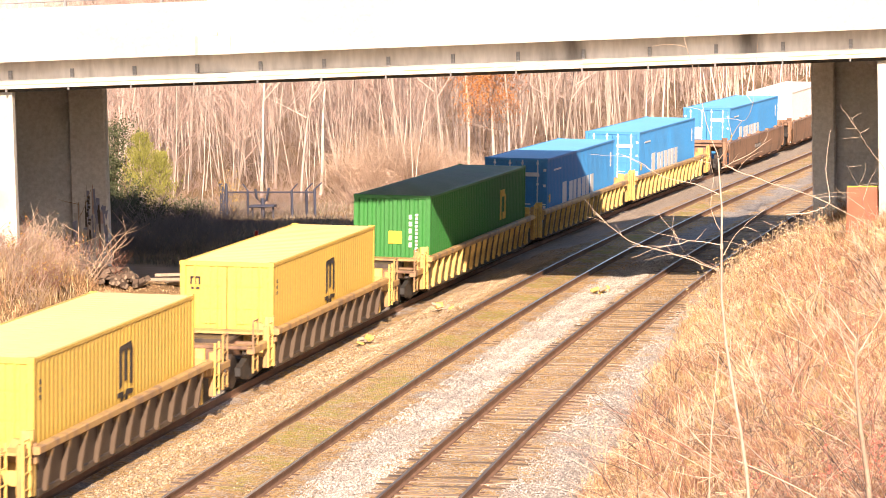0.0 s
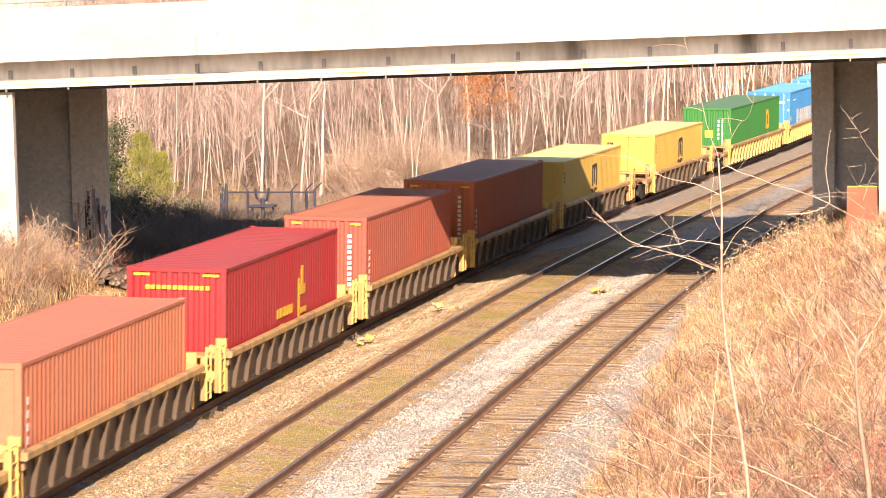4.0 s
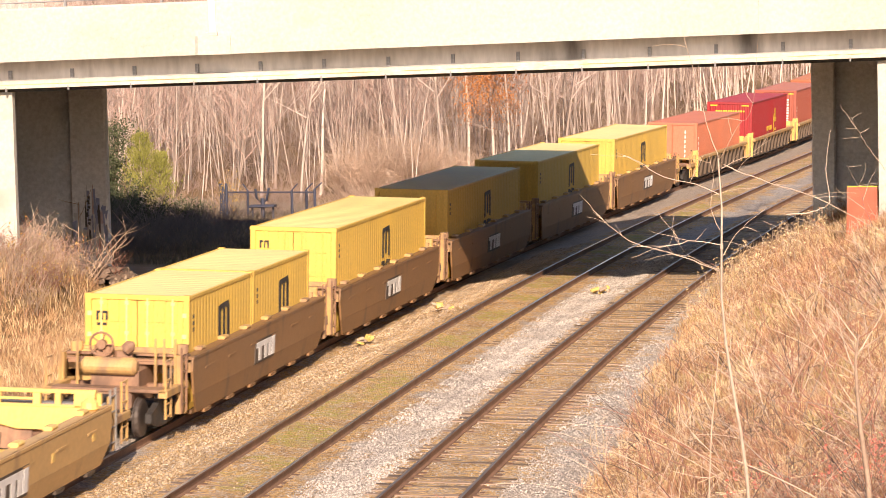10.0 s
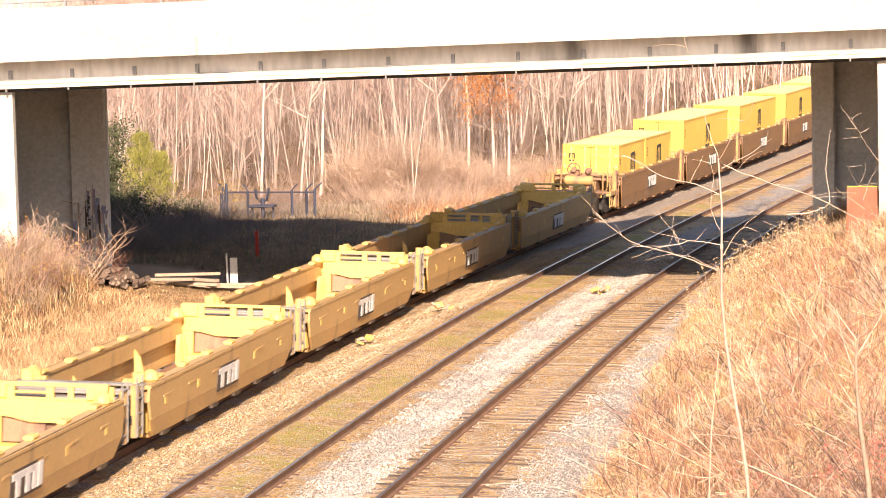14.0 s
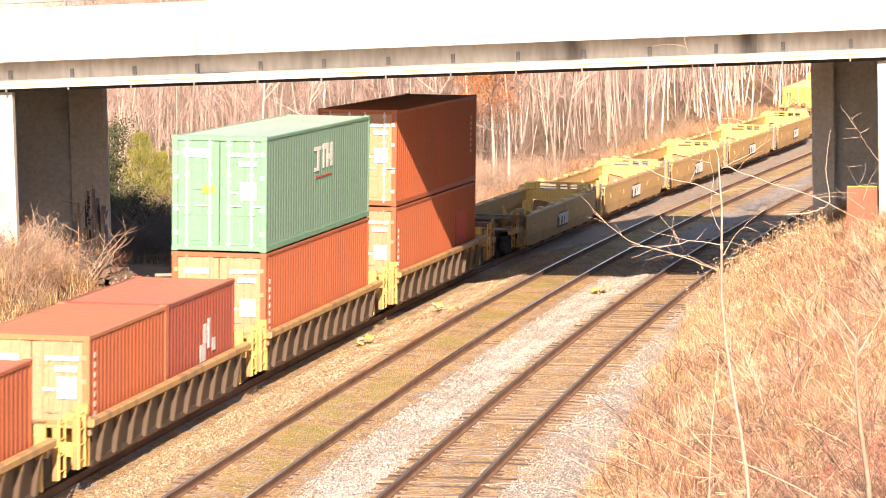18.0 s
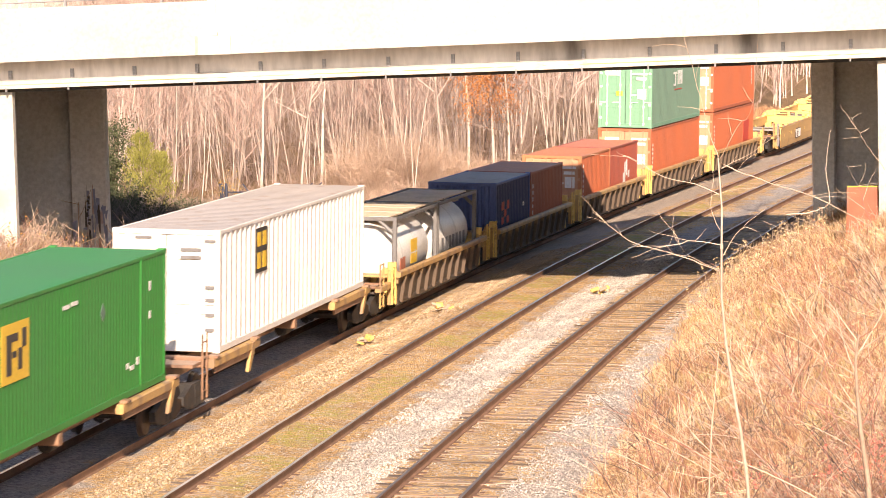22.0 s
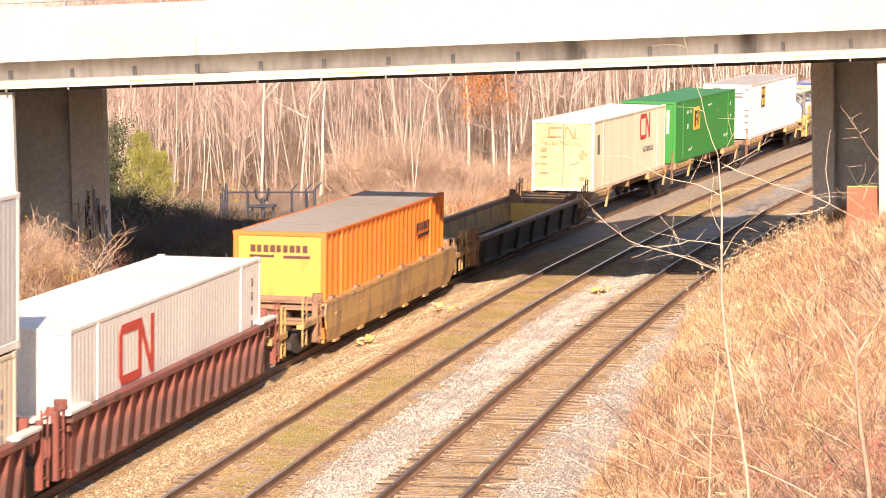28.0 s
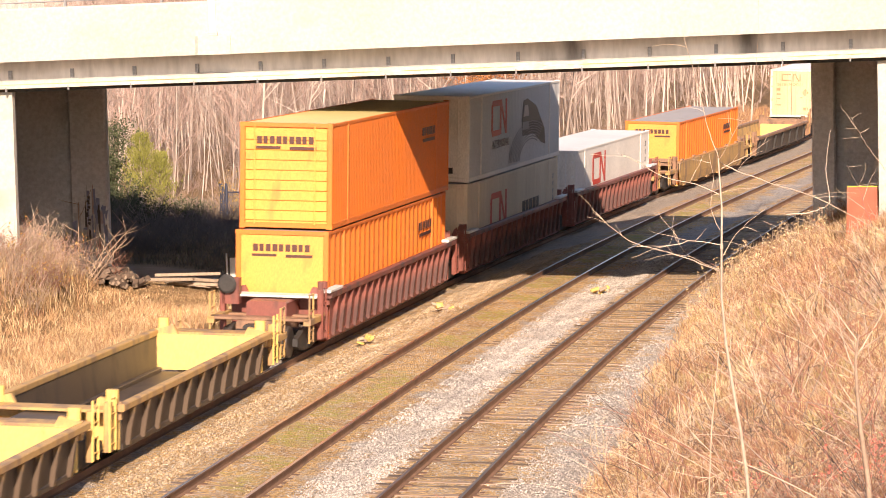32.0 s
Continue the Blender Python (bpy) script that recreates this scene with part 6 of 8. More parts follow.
# orange-leaved trees
for k, (d, y, high) in enumerate(((-14.9, 150.0, 11.0), (-13.6, 150.0, 10.5), (-15.2, 158.0, 12.0), (-12.6, 149.0, 9.0))):
    rng = random.Random(200 + k)
    tr, cr, tips = bare_tree(60 + k, high, 0.09, 0.3, 14, 5)
    p = ground(d, y)
    tree = thing("tree", "bare tree still holding thin orange leaves", "tree", "orange trees of the wood", m=pose(p.x, p.y, p.z, 0, 0, 70 * k))
    part("trunk", tr.mesh("trunk", bark_pale), None, tree)
    part("crown", cr.mesh("crown", bark_grey), None, tree)
    part("foliage", leaf_cloud(rng, [t for t in tips if t.z > high * 0.27], 3400, 0.062, 0.3).mesh("foliage", leaf_orange), None, tree, "thin orange autumn leaves")


# unseen bare tree, added behind the pier to throw thin shade across the line
for k, (x, y, high, reach) in enumerate(((-4.3, 110.6, 17.0, 0.42),)):
    tr, cr, tips = bare_tree(90 + k, high, 0.16, 0.66, 12, 6, 1, reach, 0.018)
    tree = thing("tree", "unseen bare tree behind the pier, added to cast thin shade", "tree", m=pose(x, y, 0.5, 0, 0, 40 * k))
    part("trunk", tr.mesh("trunk", bark_grey), None, tree)
    part("crown", cr.mesh("crown", bark_grey), None, tree)


def far_woods():
    """The trees deeper in, one sheet of thin stems and twigs."""
    rng = random.Random(5)
    stems, sprays = Form(), Form()
    for i in range(520):
        d, y = wood_place(rng, 150, 330, 15.0, 120)
        p = ground(d, y)
        h = rng.uniform(8, 15)
        lean = Vector((rng.uniform(-0.12, 0.12), rng.uniform(-0.12, 0.12), 1))
        pts = curve_pts(rng, p, lean, h, 5, 0.06, 0.02)
        limb(stems, pts, rng.uniform(0.035, 0.075), 0.012, 4)
        for j in range(22):
            e = rng.uniform(0.7, 4.9)
            m = int(e)
            a = rng.uniform(0, 6.28)
            q = curve_pts(rng, pts[m].lerp(pts[m + 1], e - m), Vector((math.cos(a), math.sin(a), rng.uniform(0.6, 1.8))), rng.uniform(1.2, 3.4), 3, 0.2, 0.05)
            limb(sprays, q, 0.014, 0.007, 3)
    # the thin wood that closes the view beyond the curve
    n = 0
    while n < 260:
        y = rng.uniform(205, 375)
        x = y * math.tan(radians(rng.uniform(-7.0, -1.6)))
        d = x - mid_x(y)[0]
        if d > -9.0:
            continue
        n += 1
        p = ground(d, y)
        pts = curve_pts(rng, p, Vector((rng.uniform(-0.15, 0.15), rng.uniform(-0.15, 0.15), 1)), rng.uniform(8, 17), 5, 0.07, 0.02)
        limb(stems, pts, rng.uniform(0.05, 0.10), 0.015, 4)
        for j in range(26):
            e = rng.uniform(0.2, 4.9)
            m = int(e)
            a = rng.uniform(0, 6.28)
            q = curve_pts(rng, pts[m].lerp(pts[m + 1], e - m), Vector((math.cos(a), math.sin(a), rng.uniform(0.4, 1.7))), rng.uniform(1.2, 3.8), 3, 0.25, 0.05)
            limb(sprays, q, 0.020, 0.010, 3)
    tagged(new("wood_stems", stems.mesh("wood_stems", bark_pale)), "many thin bare stems deep in the wood", "woods", kind="stuff")
    tagged(new("wood_twigs", sprays.mesh("wood_twigs", twig_brown)), "red-brown twigs of the bare wood", "woods", kind="stuff")


far_woods()


def thicket(f, rng, p, high, count, spread, r=0.008):
    """A clump of thin stems fanning out of the ground."""
    for _ in range(count):
        a, b = rng.uniform(0, 6.28), rng.uniform(0, spread)
        o = p + Vector((math.cos(a) * b, math.sin(a) * b, -0.1))
        h = high * rng.uniform(0.5, 1.1)
        w = curve_pts(rng, o, Vector((math.cos(a) * 0.65, math.sin(a) * 0.65, 1)), h, 3, 0.32, 0.0)
        limb(f, w, r, 0.004, 3)
        for _ in range(3):
            e = rng.uniform(0.8, 2.9)
            m = int(e)
            q = curve_pts(rng, w[m].lerp(w[m + 1], e - m), Vector((rng.uniform(-1, 1), rng.uniform(-1, 1), rng.uniform(0.3, 1.2))), h * 0.28, 1, 0.2, 0.0)
            limb(f, q, r * 0.6, 0.004, 3)


def twig_mass():
    """Fine cross-growing twigs that fill the wood between its stems."""
    rng = random.Random(14)
    f, h = Form(), Form()
    for i in range(30000):
        d, y = wood_place(rng, 138, 235, 13.5, 60)
        p = ground(d, y) + Vector((0, 0, rng.uniform(0.3, 11.0)))
        q = curve_pts(rng, p, Vector((rng.uniform(-1, 1), rng.uniform(-1, 1), rng.uniform(-0.1, 1.1))), rng.uniform(0.5, 2.0), 2, 0.45, 0.02)
        limb((f, h)[i % 2], q, rng.uniform(0.005, 0.010), 0.004, 3)
    tagged(new("twig_mass_pale", f.mesh("twig_mass_pale", twig_grey)), "grey-pink fine twigs filling the bare wood", "woods", kind="stuff")
    tagged(new("twig_mass_red", h.mesh("twig_mass_red", twig_brown)), "reddish fine twigs filling the bare wood", "woods", kind="stuff")


twig_mass()


def brush():
    rng = random.Random(9)
    a, b, c, saplings, gloom = Form(), Form(), Form(), Form(), Form()
    for i in range(520):
        d, y = wood_place(rng, 128, 235, 10.5, 50)
        thicket((a, b)[i % 2], rng, ground(d, y), rng.uniform(0.8, 2.4), 12, 0.9, 0.009)
    for i in range(170):
        d, y = wood_place(rng, 136, 185, 13.5, 50)
        p = ground(d, y)
        w = curve_pts(rng, p, Vector((rng.uniform(-0.15, 0.15), rng.uniform(-0.15, 0.15), 1)), rng.uniform(4, 11), 5, 0.07, 0.02)
        limb(saplings, w, rng.uniform(0.02, 0.045), 0.01, 4)
        for j in range(7):
            e = rng.uniform(1.0, 4.9)
            m = int(e)
            u = rng.uniform(0, 6.28)
            limb(saplings, curve_pts(rng, w[m].lerp(w[m + 1], e - m), Vector((math.cos(u), math.sin(u), rng.uniform(0.7, 1.8))), rng.uniform(0.8, 2.2), 2, 0.2, 0.05), 0.014, 0.006, 3)
    # brush under the bridge, its dark twig colour deepening the shade there
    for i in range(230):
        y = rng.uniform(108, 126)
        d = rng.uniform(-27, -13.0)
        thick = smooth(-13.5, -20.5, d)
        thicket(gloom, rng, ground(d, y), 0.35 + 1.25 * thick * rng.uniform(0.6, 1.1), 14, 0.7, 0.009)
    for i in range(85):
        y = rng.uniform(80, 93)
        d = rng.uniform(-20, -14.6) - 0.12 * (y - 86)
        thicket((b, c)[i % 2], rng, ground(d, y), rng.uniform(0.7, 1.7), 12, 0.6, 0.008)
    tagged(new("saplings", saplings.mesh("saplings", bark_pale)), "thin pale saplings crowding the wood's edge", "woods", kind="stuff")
    tagged(new("shaded_brush", gloom.mesh("shaded_brush", bark_dark)), "leafless brush toned dark for the bridge's shade", "undergrowth", kind="stuff")
    # the tawny thicket by the line beyond the bridge
    for i in range(240):
        y = rng.uniform(133, 158)
        d = rng.uniform(-17.5, -11.0) + (y - 145) * -0.05
        thicket(c, rng, ground(d, y), rng.uniform(0.6, 1.5), 13, 0.7, 0.009)
    tagged(new("undergrowth_red", a.mesh("undergrowth_red", twig_brown)), "red-brown leafless undergrowth at the wood's edge", "undergrowth", kind="stuff")
    tagged(new("undergrowth_tan", b.mesh("undergrowth_tan", twig_tan)), "tan leafless undergrowth at the wood's edge", "undergrowth", kind="stuff")
    tagged(new("thicket", c.mesh("thicket", thicket_mat)), "tawny thicket beside the line past the bridge", "thicket", kind="stuff")


brush()


def tawny_mound(x, y, wide, high, count, seed):
    """A rounded bare bush, dense with fine pale twigs."""
    rng = random.Random(seed)
    p = ground(x - mid_x(y)[0], y)
    t = thing("bush", "rounded bare bush dense with fine tawny twigs", "bush", m=pose(p.x, p.y, p.z))
    stems, f = Form(), Form()
    for _ in range(count):
        a = rng.uniform(0, 6.28)
        o = Vector((math.cos(a), math.sin(a), 0)) * wide * 0.55 * math.sqrt(rng.random())
        lean = o / wide * 1.5
        w = curve_pts(rng, o + Vector((0, 0, -0.1)), Vector((lean.x, lean.y, 1)), high * rng.uniform(0.55, 1.0) * (1.05 - 0.35 * o.length / wide), 4, 0.16, 0.0)
        limb(stems, w, 0.011, 0.005, 3)
        for _ in range(6):
            e = rng.uniform(1.2, 3.95)
            m = int(e)
            q = curve_pts(rng, w[m].lerp(w[m + 1], e - m), Vector((rng.uniform(-1, 1), rng.uniform(-1, 1), rng.uniform(-0.1, 1.2))), high * rng.uniform(0.12, 0.3), 2, 0.25, 0.0)
            limb(f, q, 0.007, 0.004, 3)
    part("stem", stems.mesh("stem", thicket_mat), None, t)
    part("crown", f.mesh("crown", thicket_mat), None, t)


tawny_mound(-27.0, 139.5, 2.4, 3.7, 330, 5)
tawny_mound(-25.4, 140.5, 2.0, 3.3, 240, 6)
tawny_mound(-28.6, 140.0, 1.6, 2.5, 160, 7)
tawny_mound(-23.6, 142.0, 1.7, 2.4, 160, 8)


def blades(f, rng, p, high, count, spread, wide=0.012, bend=0.45):
    way = rng.uniform(0, 6.28)
    for _ in range(count):
        o = p + Vector((rng.gauss(0, spread), rng.gauss(0, spread), -0.04))
        h = high * rng.uniform(0.55, 1.15)
        a = way + rng.gauss(0, 1.4)
        l = Vector((math.cos(a), math.sin(a), 0)) * h * rng.uniform(0.1, bend)
        s = Vector((rng.uniform(-1, 1), rng.uniform(-0.5, 0.5), 0)).normalized() * wide * rng.uniform(0.6, 1.3)
        m, t = o + l * 0.35 + Vector((0, 0, h * 0.6)), o + l + Vector((0, 0, h * 0.95))
        n = len(f.v)
        f.v += [tuple(o - s), tuple(o + s), tuple(m + s * 0.8), tuple(m - s * 0.8), tuple(t)]
        f.f += [(n, n + 1, n + 2, n + 3), (n + 3, n + 2, n + 4)]


def grass():
    rng = random.Random(12)
    a, b, dark, red, gr = Form(), Form(), Form(), Form(), Form()
    count = 0
    while count < 17500:
        y = rng.uniform(36, 108)
        d = rng.uniform(5.7, 15)
        x = mid_x(y)[0] + d
        if not radians(-9.83 + 0.2) < math.atan2(x, y) < radians(-0.8):
            continue
        toe = bank_toe(y)
        if d < toe + 0.1 + 0.5 * noise.noise(Vector((y * 0.6, 2, 7))):
            continue
        patch = noise.noise(Vector((d * 0.45, y * 0.45, 30)))
        high = (0.27 + 0.27 * patch) * smooth(toe - 0.4, toe + 1.2, d) + 0.10
        tone = patch + rng.gauss(0, 0.16)
        green = noise.noise(Vector((d * 0.7, y * 0.35, 60))) > 0.42
        blades(gr if green and rng.random() < 0.6 else b if tone < -0.02 else red if tone > 0.22 else a, rng, ground(d, y), high * rng.uniform(0.6, 1.4), 8, 0.16, 0.0085 if y > 60 else 0.0055, 1.0)
        count += 1
    # fallen straws
    for _ in range(2400):
        y = rng.uniform(38, 104)
        d = rng.uniform(6.0, 14)
        if d < bank_toe(y) + 0.2:
            continue
        p = ground(d, y) + Vector((0, 0, rng.uniform(0.1, 0.4)))
        u = rng.uniform(0, 3.14)
        v = Vector((math.cos(u), math.sin(u), rng.uniform(-0.3, 0.5))) * rng.uniform(0.1, 0.3)
        s = Vector((0, 0, 1)) * rng.uniform(0.004, 0.009)
        n = len(b.v)
        b.v += [tuple(p - v - s), tuple(p - v + s), tuple(p + v + s), tuple(p + v - s)]
        b.f.append((n, n + 1, n + 2, n + 3))
    # left of the train
    for _ in range(8200):
        y = rng.uniform(74, 102)
        d = rng.uniform(-20, -9.0)
        if dirt_path(d, y) < 0.6:
            continue
        low = 1 - 0.75 * smooth(92.5, 95, y) * smooth(-17.5, -16.5, d)
        blades(rng.choice((a, red, b, b, a)), rng, ground(d, y), rng.uniform(0.16, 0.5) * low, 12, 0.24, 0.0065, 1.1)
    for _ in range(5200):
        y = rng.uniform(104, 135)
        d = rng.uniform(-30, -9.5)
        if dirt_path(d, y) < 0.6:
            continue
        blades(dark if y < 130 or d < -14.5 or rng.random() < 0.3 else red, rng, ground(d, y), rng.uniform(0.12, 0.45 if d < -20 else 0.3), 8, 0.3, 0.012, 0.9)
    for _ in range(2500):
        y = rng.uniform(126, 230)
        d = rng.uniform(-12.5, -8.8)
        blades(red if rng.random() < 0.7 else a, rng, ground(d, y), rng.uniform(0.3, 0.8), 8, 0.35, 0.014, 0.9)
    tagged(new("dry_grass", a.mesh("dry_grass", straw)), "tall orange-brown dry grass on the banks", "grass", kind="stuff")
    tagged(new("pale_grass", b.mesh("pale_grass", straw_pale)), "bleached pale dry grass in patches", "grass", kind="stuff")
    tagged(new("russet_grass", red.mesh("russet_grass", russet)), "russet brown dry grass on the banks", "grass", kind="stuff")
    tagged(new("green_grass", gr.mesh("green_grass", greenish)), "green-tinged grass in patches on the bank", "grass", kind="stuff")
    tagged(new("weeds", dark.mesh("weeds", weeds)), "weeds toned darker for the shade under the bridge", "weeds", kind="stuff")


grass()


def bank_brush():
    """Fine crossing twigs and dry stems matted through the bank's grass, thickest near its foot."""
    rng = random.Random(123)
    red, tan, dark, heads = Form(), Form(), Form(), Form()
    n = 0
    while n < 9000:
        y = 35 + 67 * rng.random() ** 1.7
        x = y * math.tan(radians(rng.uniform(-7.2, -1.2)))
        d = x - mid_x(y)[0]
        if d < bank_toe(y) + 0.25 or d > 16:
            continue
        n += 1
        clump = noise.noise(Vector((x * 0.8, y * 0.5, 77)))
        if clump < -0.12 and rng.random() < 0.75:
            continue
        p = ground(d, y) + Vector((0, 0, rng.uniform(0.0, 0.35)))
        ln = rng.uniform(0.25, 0.8) * (1.25 if y < 48 else 1.0)
        q = curve_pts(rng, p, Vector((rng.uniform(-1, 1), rng.uniform(-0.6, 0.6), rng.uniform(0.05, 1.0))), ln, 3, 0.28, -0.03)
        r = 0.0022 + 0.00004 * y
        limb((red, tan, dark, tan, red)[n % 5], q, r * rng.uniform(0.8, 1.5), r * 0.6, 3)
    # pale seed heads on dry stalks near the pier
    for i in range(95):
        y = rng.uniform(88, 101)
        d = rng.uniform(bank_toe(y) + 0.1, 9.4)
        p = ground(d, y)
        for j in range(3):
            w = curve_pts(rng, p + Vector((rng.gauss(0, 0.12), rng.gauss(0, 0.12), -0.05)), Vector((rng.uniform(-.25, .25), rng.uniform(-.2, .2), 1)), rng.uniform(0.5, 1.0), 3, 0.12, 0.0)
            limb(tan, w, 0.007, 0.005, 3)
            c = leaf_cloud(rng, w[-2:], 9, 0.035, 0.045)
            heads.add(c.v, c.f)
    for nm, f, mat, label in (("red_twigs", red, cane_red, "fine red-brown twigs matted through the grass"), ("dry_stems", tan, twig_tan, "fine bleached stems matted through the grass"), ("dark_twigs", dark, bark_dark, "fine dark twigs matted through the grass"), ("seed_heads", heads, straw_pale, "fluffy pale seed heads of dry weeds")):
        tagged(new(nm, f.mesh(nm, mat)), label, "undergrowth", kind="stuff")


bank_brush()


def loose_stones():
    """Ballast stones lying proud of the bed."""
    rng = random.Random(21)
    grey, dusty = Form(), Form()
    unit = [Vector(v) for v in ((1, 0, 0), (-1, 0, 0), (0, 1, 0), (0, -1, 0), (0, 0, 1), (0, 0, -0.4))]
    tri = [(0, 2, 4), (2, 1, 4), (1, 3, 4), (3, 0, 4)]
    n = 0
    while n < 70000:
        y = 52 + 62 * rng.random() ** 1.25
        d = rng.choice((rng.uniform(1.25, 2.95), rng.uniform(5.2, 7.0), rng.uniform(-3.1, -1.25), rng.uniform(-3.0, 6.2), rng.uniform(1.5, 2.9)))
        on2, on3 = abs(d - D2) < 1.3, abs(d - D3) < 1.25
        if (on2 and rng.random() < 0.85) or (on3 and rng.random() < 0.6):
            continue
        p = ground(d, y)
        s = rng.uniform(0.013, 0.029)
        q = Euler((rng.uniform(-.5, .5), rng.uniform(-.5, .5), rng.uniform(0, 6.28))).to_matrix()
        f = dusty if (d < -1.1 and rng.random() < 0.9) or on2 else grey
        k = len(f.v)
        for v in unit[:5]:
            w = q @ Vector((v.x * s * rng.uniform(0.7, 1.3), v.y * s * rng.uniform(0.7, 1.3), v.z * s * rng.uniform(0.6, 1.1)))
            f.v.append((p.x + w.x, p.y + w.y, p.z + w.z + s * 0.25))
        f.f += [tuple(k + i for i in t) for t in tri]
        n += 1
    tagged(new("ballast_stones", grey.mesh("ballast_stones", stone_mat)), "loose grey and white ballast stones between the tracks", "ballast", kind="stuff")
    tagged(new("dusty_ballast", dusty.mesh("dusty_ballast", stone_tan)), "loose dusty tan ballast stones beside the train", "ballast", kind="stuff")


loose_stones()


def ridge():
    """The wooded rise behind everything."""
    f = Form()
    xs = steps([(-420, 330, 10)])
    for x in xs:
        h = 23 + 5 * noise.noise(Vector((x * 0.02, 0, 0))) + 2.5 * noise.noise(Vector((x * 0.13, 4, 0)))
        for z, y in ((-3, 395), (h * 0.5, 405), (h, 425)):
            f.v.append((x, y + 6 * noise.noise(Vector((x * 0.05, z, 0))), z))
    f.f = [(3 * i + k, 3 * i + 3 + k, 3 * i + 4 + k, 3 * i + 1 + k) for i in range(len(xs) - 1) for k in range(2)]
    m = shade("distant_wood", (0.50, 0.385, 0.34), (0.40, 0.30, 0.26), 1.0, 0, 0.12, 1.6, 0.5, (0.58, 0.47, 0.41), 0.52, 1.2, (1, 1, 0.35), lift=1.0)
    tagged(new("backdrop_ridge", f.mesh("backdrop_ridge", m, True)), "distant wooded rise, brown and hazy", "backdrop", kind="structure")


ridge()


# ---- shrubs and the young tree in front ----
sumac_bark = shade("sumac_bark", (0.42, 0.30, 0.22), (0.31, 0.215, 0.155), 0.85, 0, 2.0, 18, 0.2, None, spread=0.15)
def shrub(label, d, y, high, wide, leaf, count, seed, size=0.07):
    rng = random.Random(seed)
    p = ground(d, y)
    s = thing("shrub", label, "shrub", m=pose(p.x, p.y, p.z))
    f, tips = Form(), []
    for _ in range(16):
        a = rng.uniform(0, 6.28)
        w = curve_pts(rng, Vector((0, 0, -0.1)), Vector((math.cos(a) * wide / high, math.sin(a) * wide / high, 1)), high * rng.uniform(0.6, 1.0), 5, 0.15, 0.03)
        limb(f, w, 0.035, 0.008, 4)
        tips += [w[i].lerp(w[i + 1], rng.random()) for i in range(1, 5) for _ in range(2)]
    part("stem", f.mesh("stem", bark_grey), None, s)
    part("foliage", leaf_cloud(rng, tips, count, size, 0.24).mesh("foliage", leaf), None, s)


def cedar(label, d, y, high, wide, leaf, count, seed):
    """A feathery evergreen: a leader, rising side shoots and sprays of small scales along them."""
    rng = random.Random(seed)
    p = ground(d, y)
    t = thing("evergreen_shrub", label, "shrub", m=pose(p.x, p.y, p.z))
    f, tips = Form(), []
    limb(f, curve_pts(rng, Vector((0, 0, -0.1)), Vector((0.03, 0, 1)), high, 6, 0.05, 0.0), 0.06, 0.012, 6)
    part("stem", f.mesh("stem", bark_grey), None, t)
    br = Form()
    for i in range(110):
        z = high * rng.uniform(0.06, 0.93)
        a = rng.uniform(0, 6.28)
        ln = wide * (1 - (z / high) ** 1.6) * rng.uniform(0.35, 1.3) + 0.2
        w = curve_pts(rng, Vector((0, 0, z)), Vector((math.cos(a), math.sin(a), rng.uniform(0.35, 0.9))), ln, 4, 0.16, 0.06)
        limb(br, w, 0.012, 0.004, 3)
        tips += [w[k].lerp(w[k + 1], rng.random()) for k in (1, 2, 3, 3) for _ in range(2)]
    part("branchwork", br.mesh("branchwork", bark_grey), None, t)
    fol = Form()
    for _ in range(count):
        c = rng.choice(tips) + Vector((rng.gauss(0, 0.09), rng.gauss(0, 0.09), rng.gauss(0.03, 0.10)))
        up = Vector((c.x * 0.7 + rng.gauss(0, 0.35), c.y * 0.7 + rng.gauss(0, 0.35), 1)).normalized()
        side = up.orthogonal().normalized()
        sz = rng.uniform(0.03, 0.07)
        n = len(fol.v)
        fol.v += [tuple(c - up * sz), tuple(c + side * sz * 0.35), tuple(c + up * sz * 1.3), tuple(c - side * sz * 0.35)]
        fol.f.append((n, n + 1, n + 2, n + 3))
    part("foliage", fol.mesh("foliage", leaf), None, t)


cedar("feathery yellow-green evergreen shrub behind the pier", -23.2, 126.3, 3.6, 0.95, leaf_green, 4600, 31)
cedar("feathery yellow-green evergreen shrub behind the pier", -22.6, 126.8, 2.7, 0.85, leaf_green, 2600, 36)
# added before the evergreens, whose lower half it darkens like the bridge's shade
shrub("dark green leafy bush in the bridge's shade", -22.9, 122.6, 2.0, 1.3, leaf_dark, 6200, 32, 0.05)
shrub("dark leafy bush beside the pier", -24.7, 126.0, 4.5, 0.85, leaf_dark, 6500, 33, 0.06)
shrub("dark leafy bush beside the pier", -25.2, 125.0, 3.9, 0.8, leaf_dark, 4200, 37, 0.06)
shrub("small bush with golden leaves at the fence", -19.7, 127.5, 2.3, 0.18, leaf_gold, 260, 34, 0.04)
shrub("low dark bush in the bridge's shade", -20.3, 124.0, 1.3, 1.2, leaf_dark, 1900, 35, 0.05)
shrub("dark leafy bush in the bridge's shade", -23.0, 122.5, 2.3, 1.5, leaf_dark, 2600, 38, 0.05)
shrub("dark leafy bush in the bridge's shade", -21.0, 121.0, 1.7, 1.4, leaf_dark, 2200, 39, 0.05)


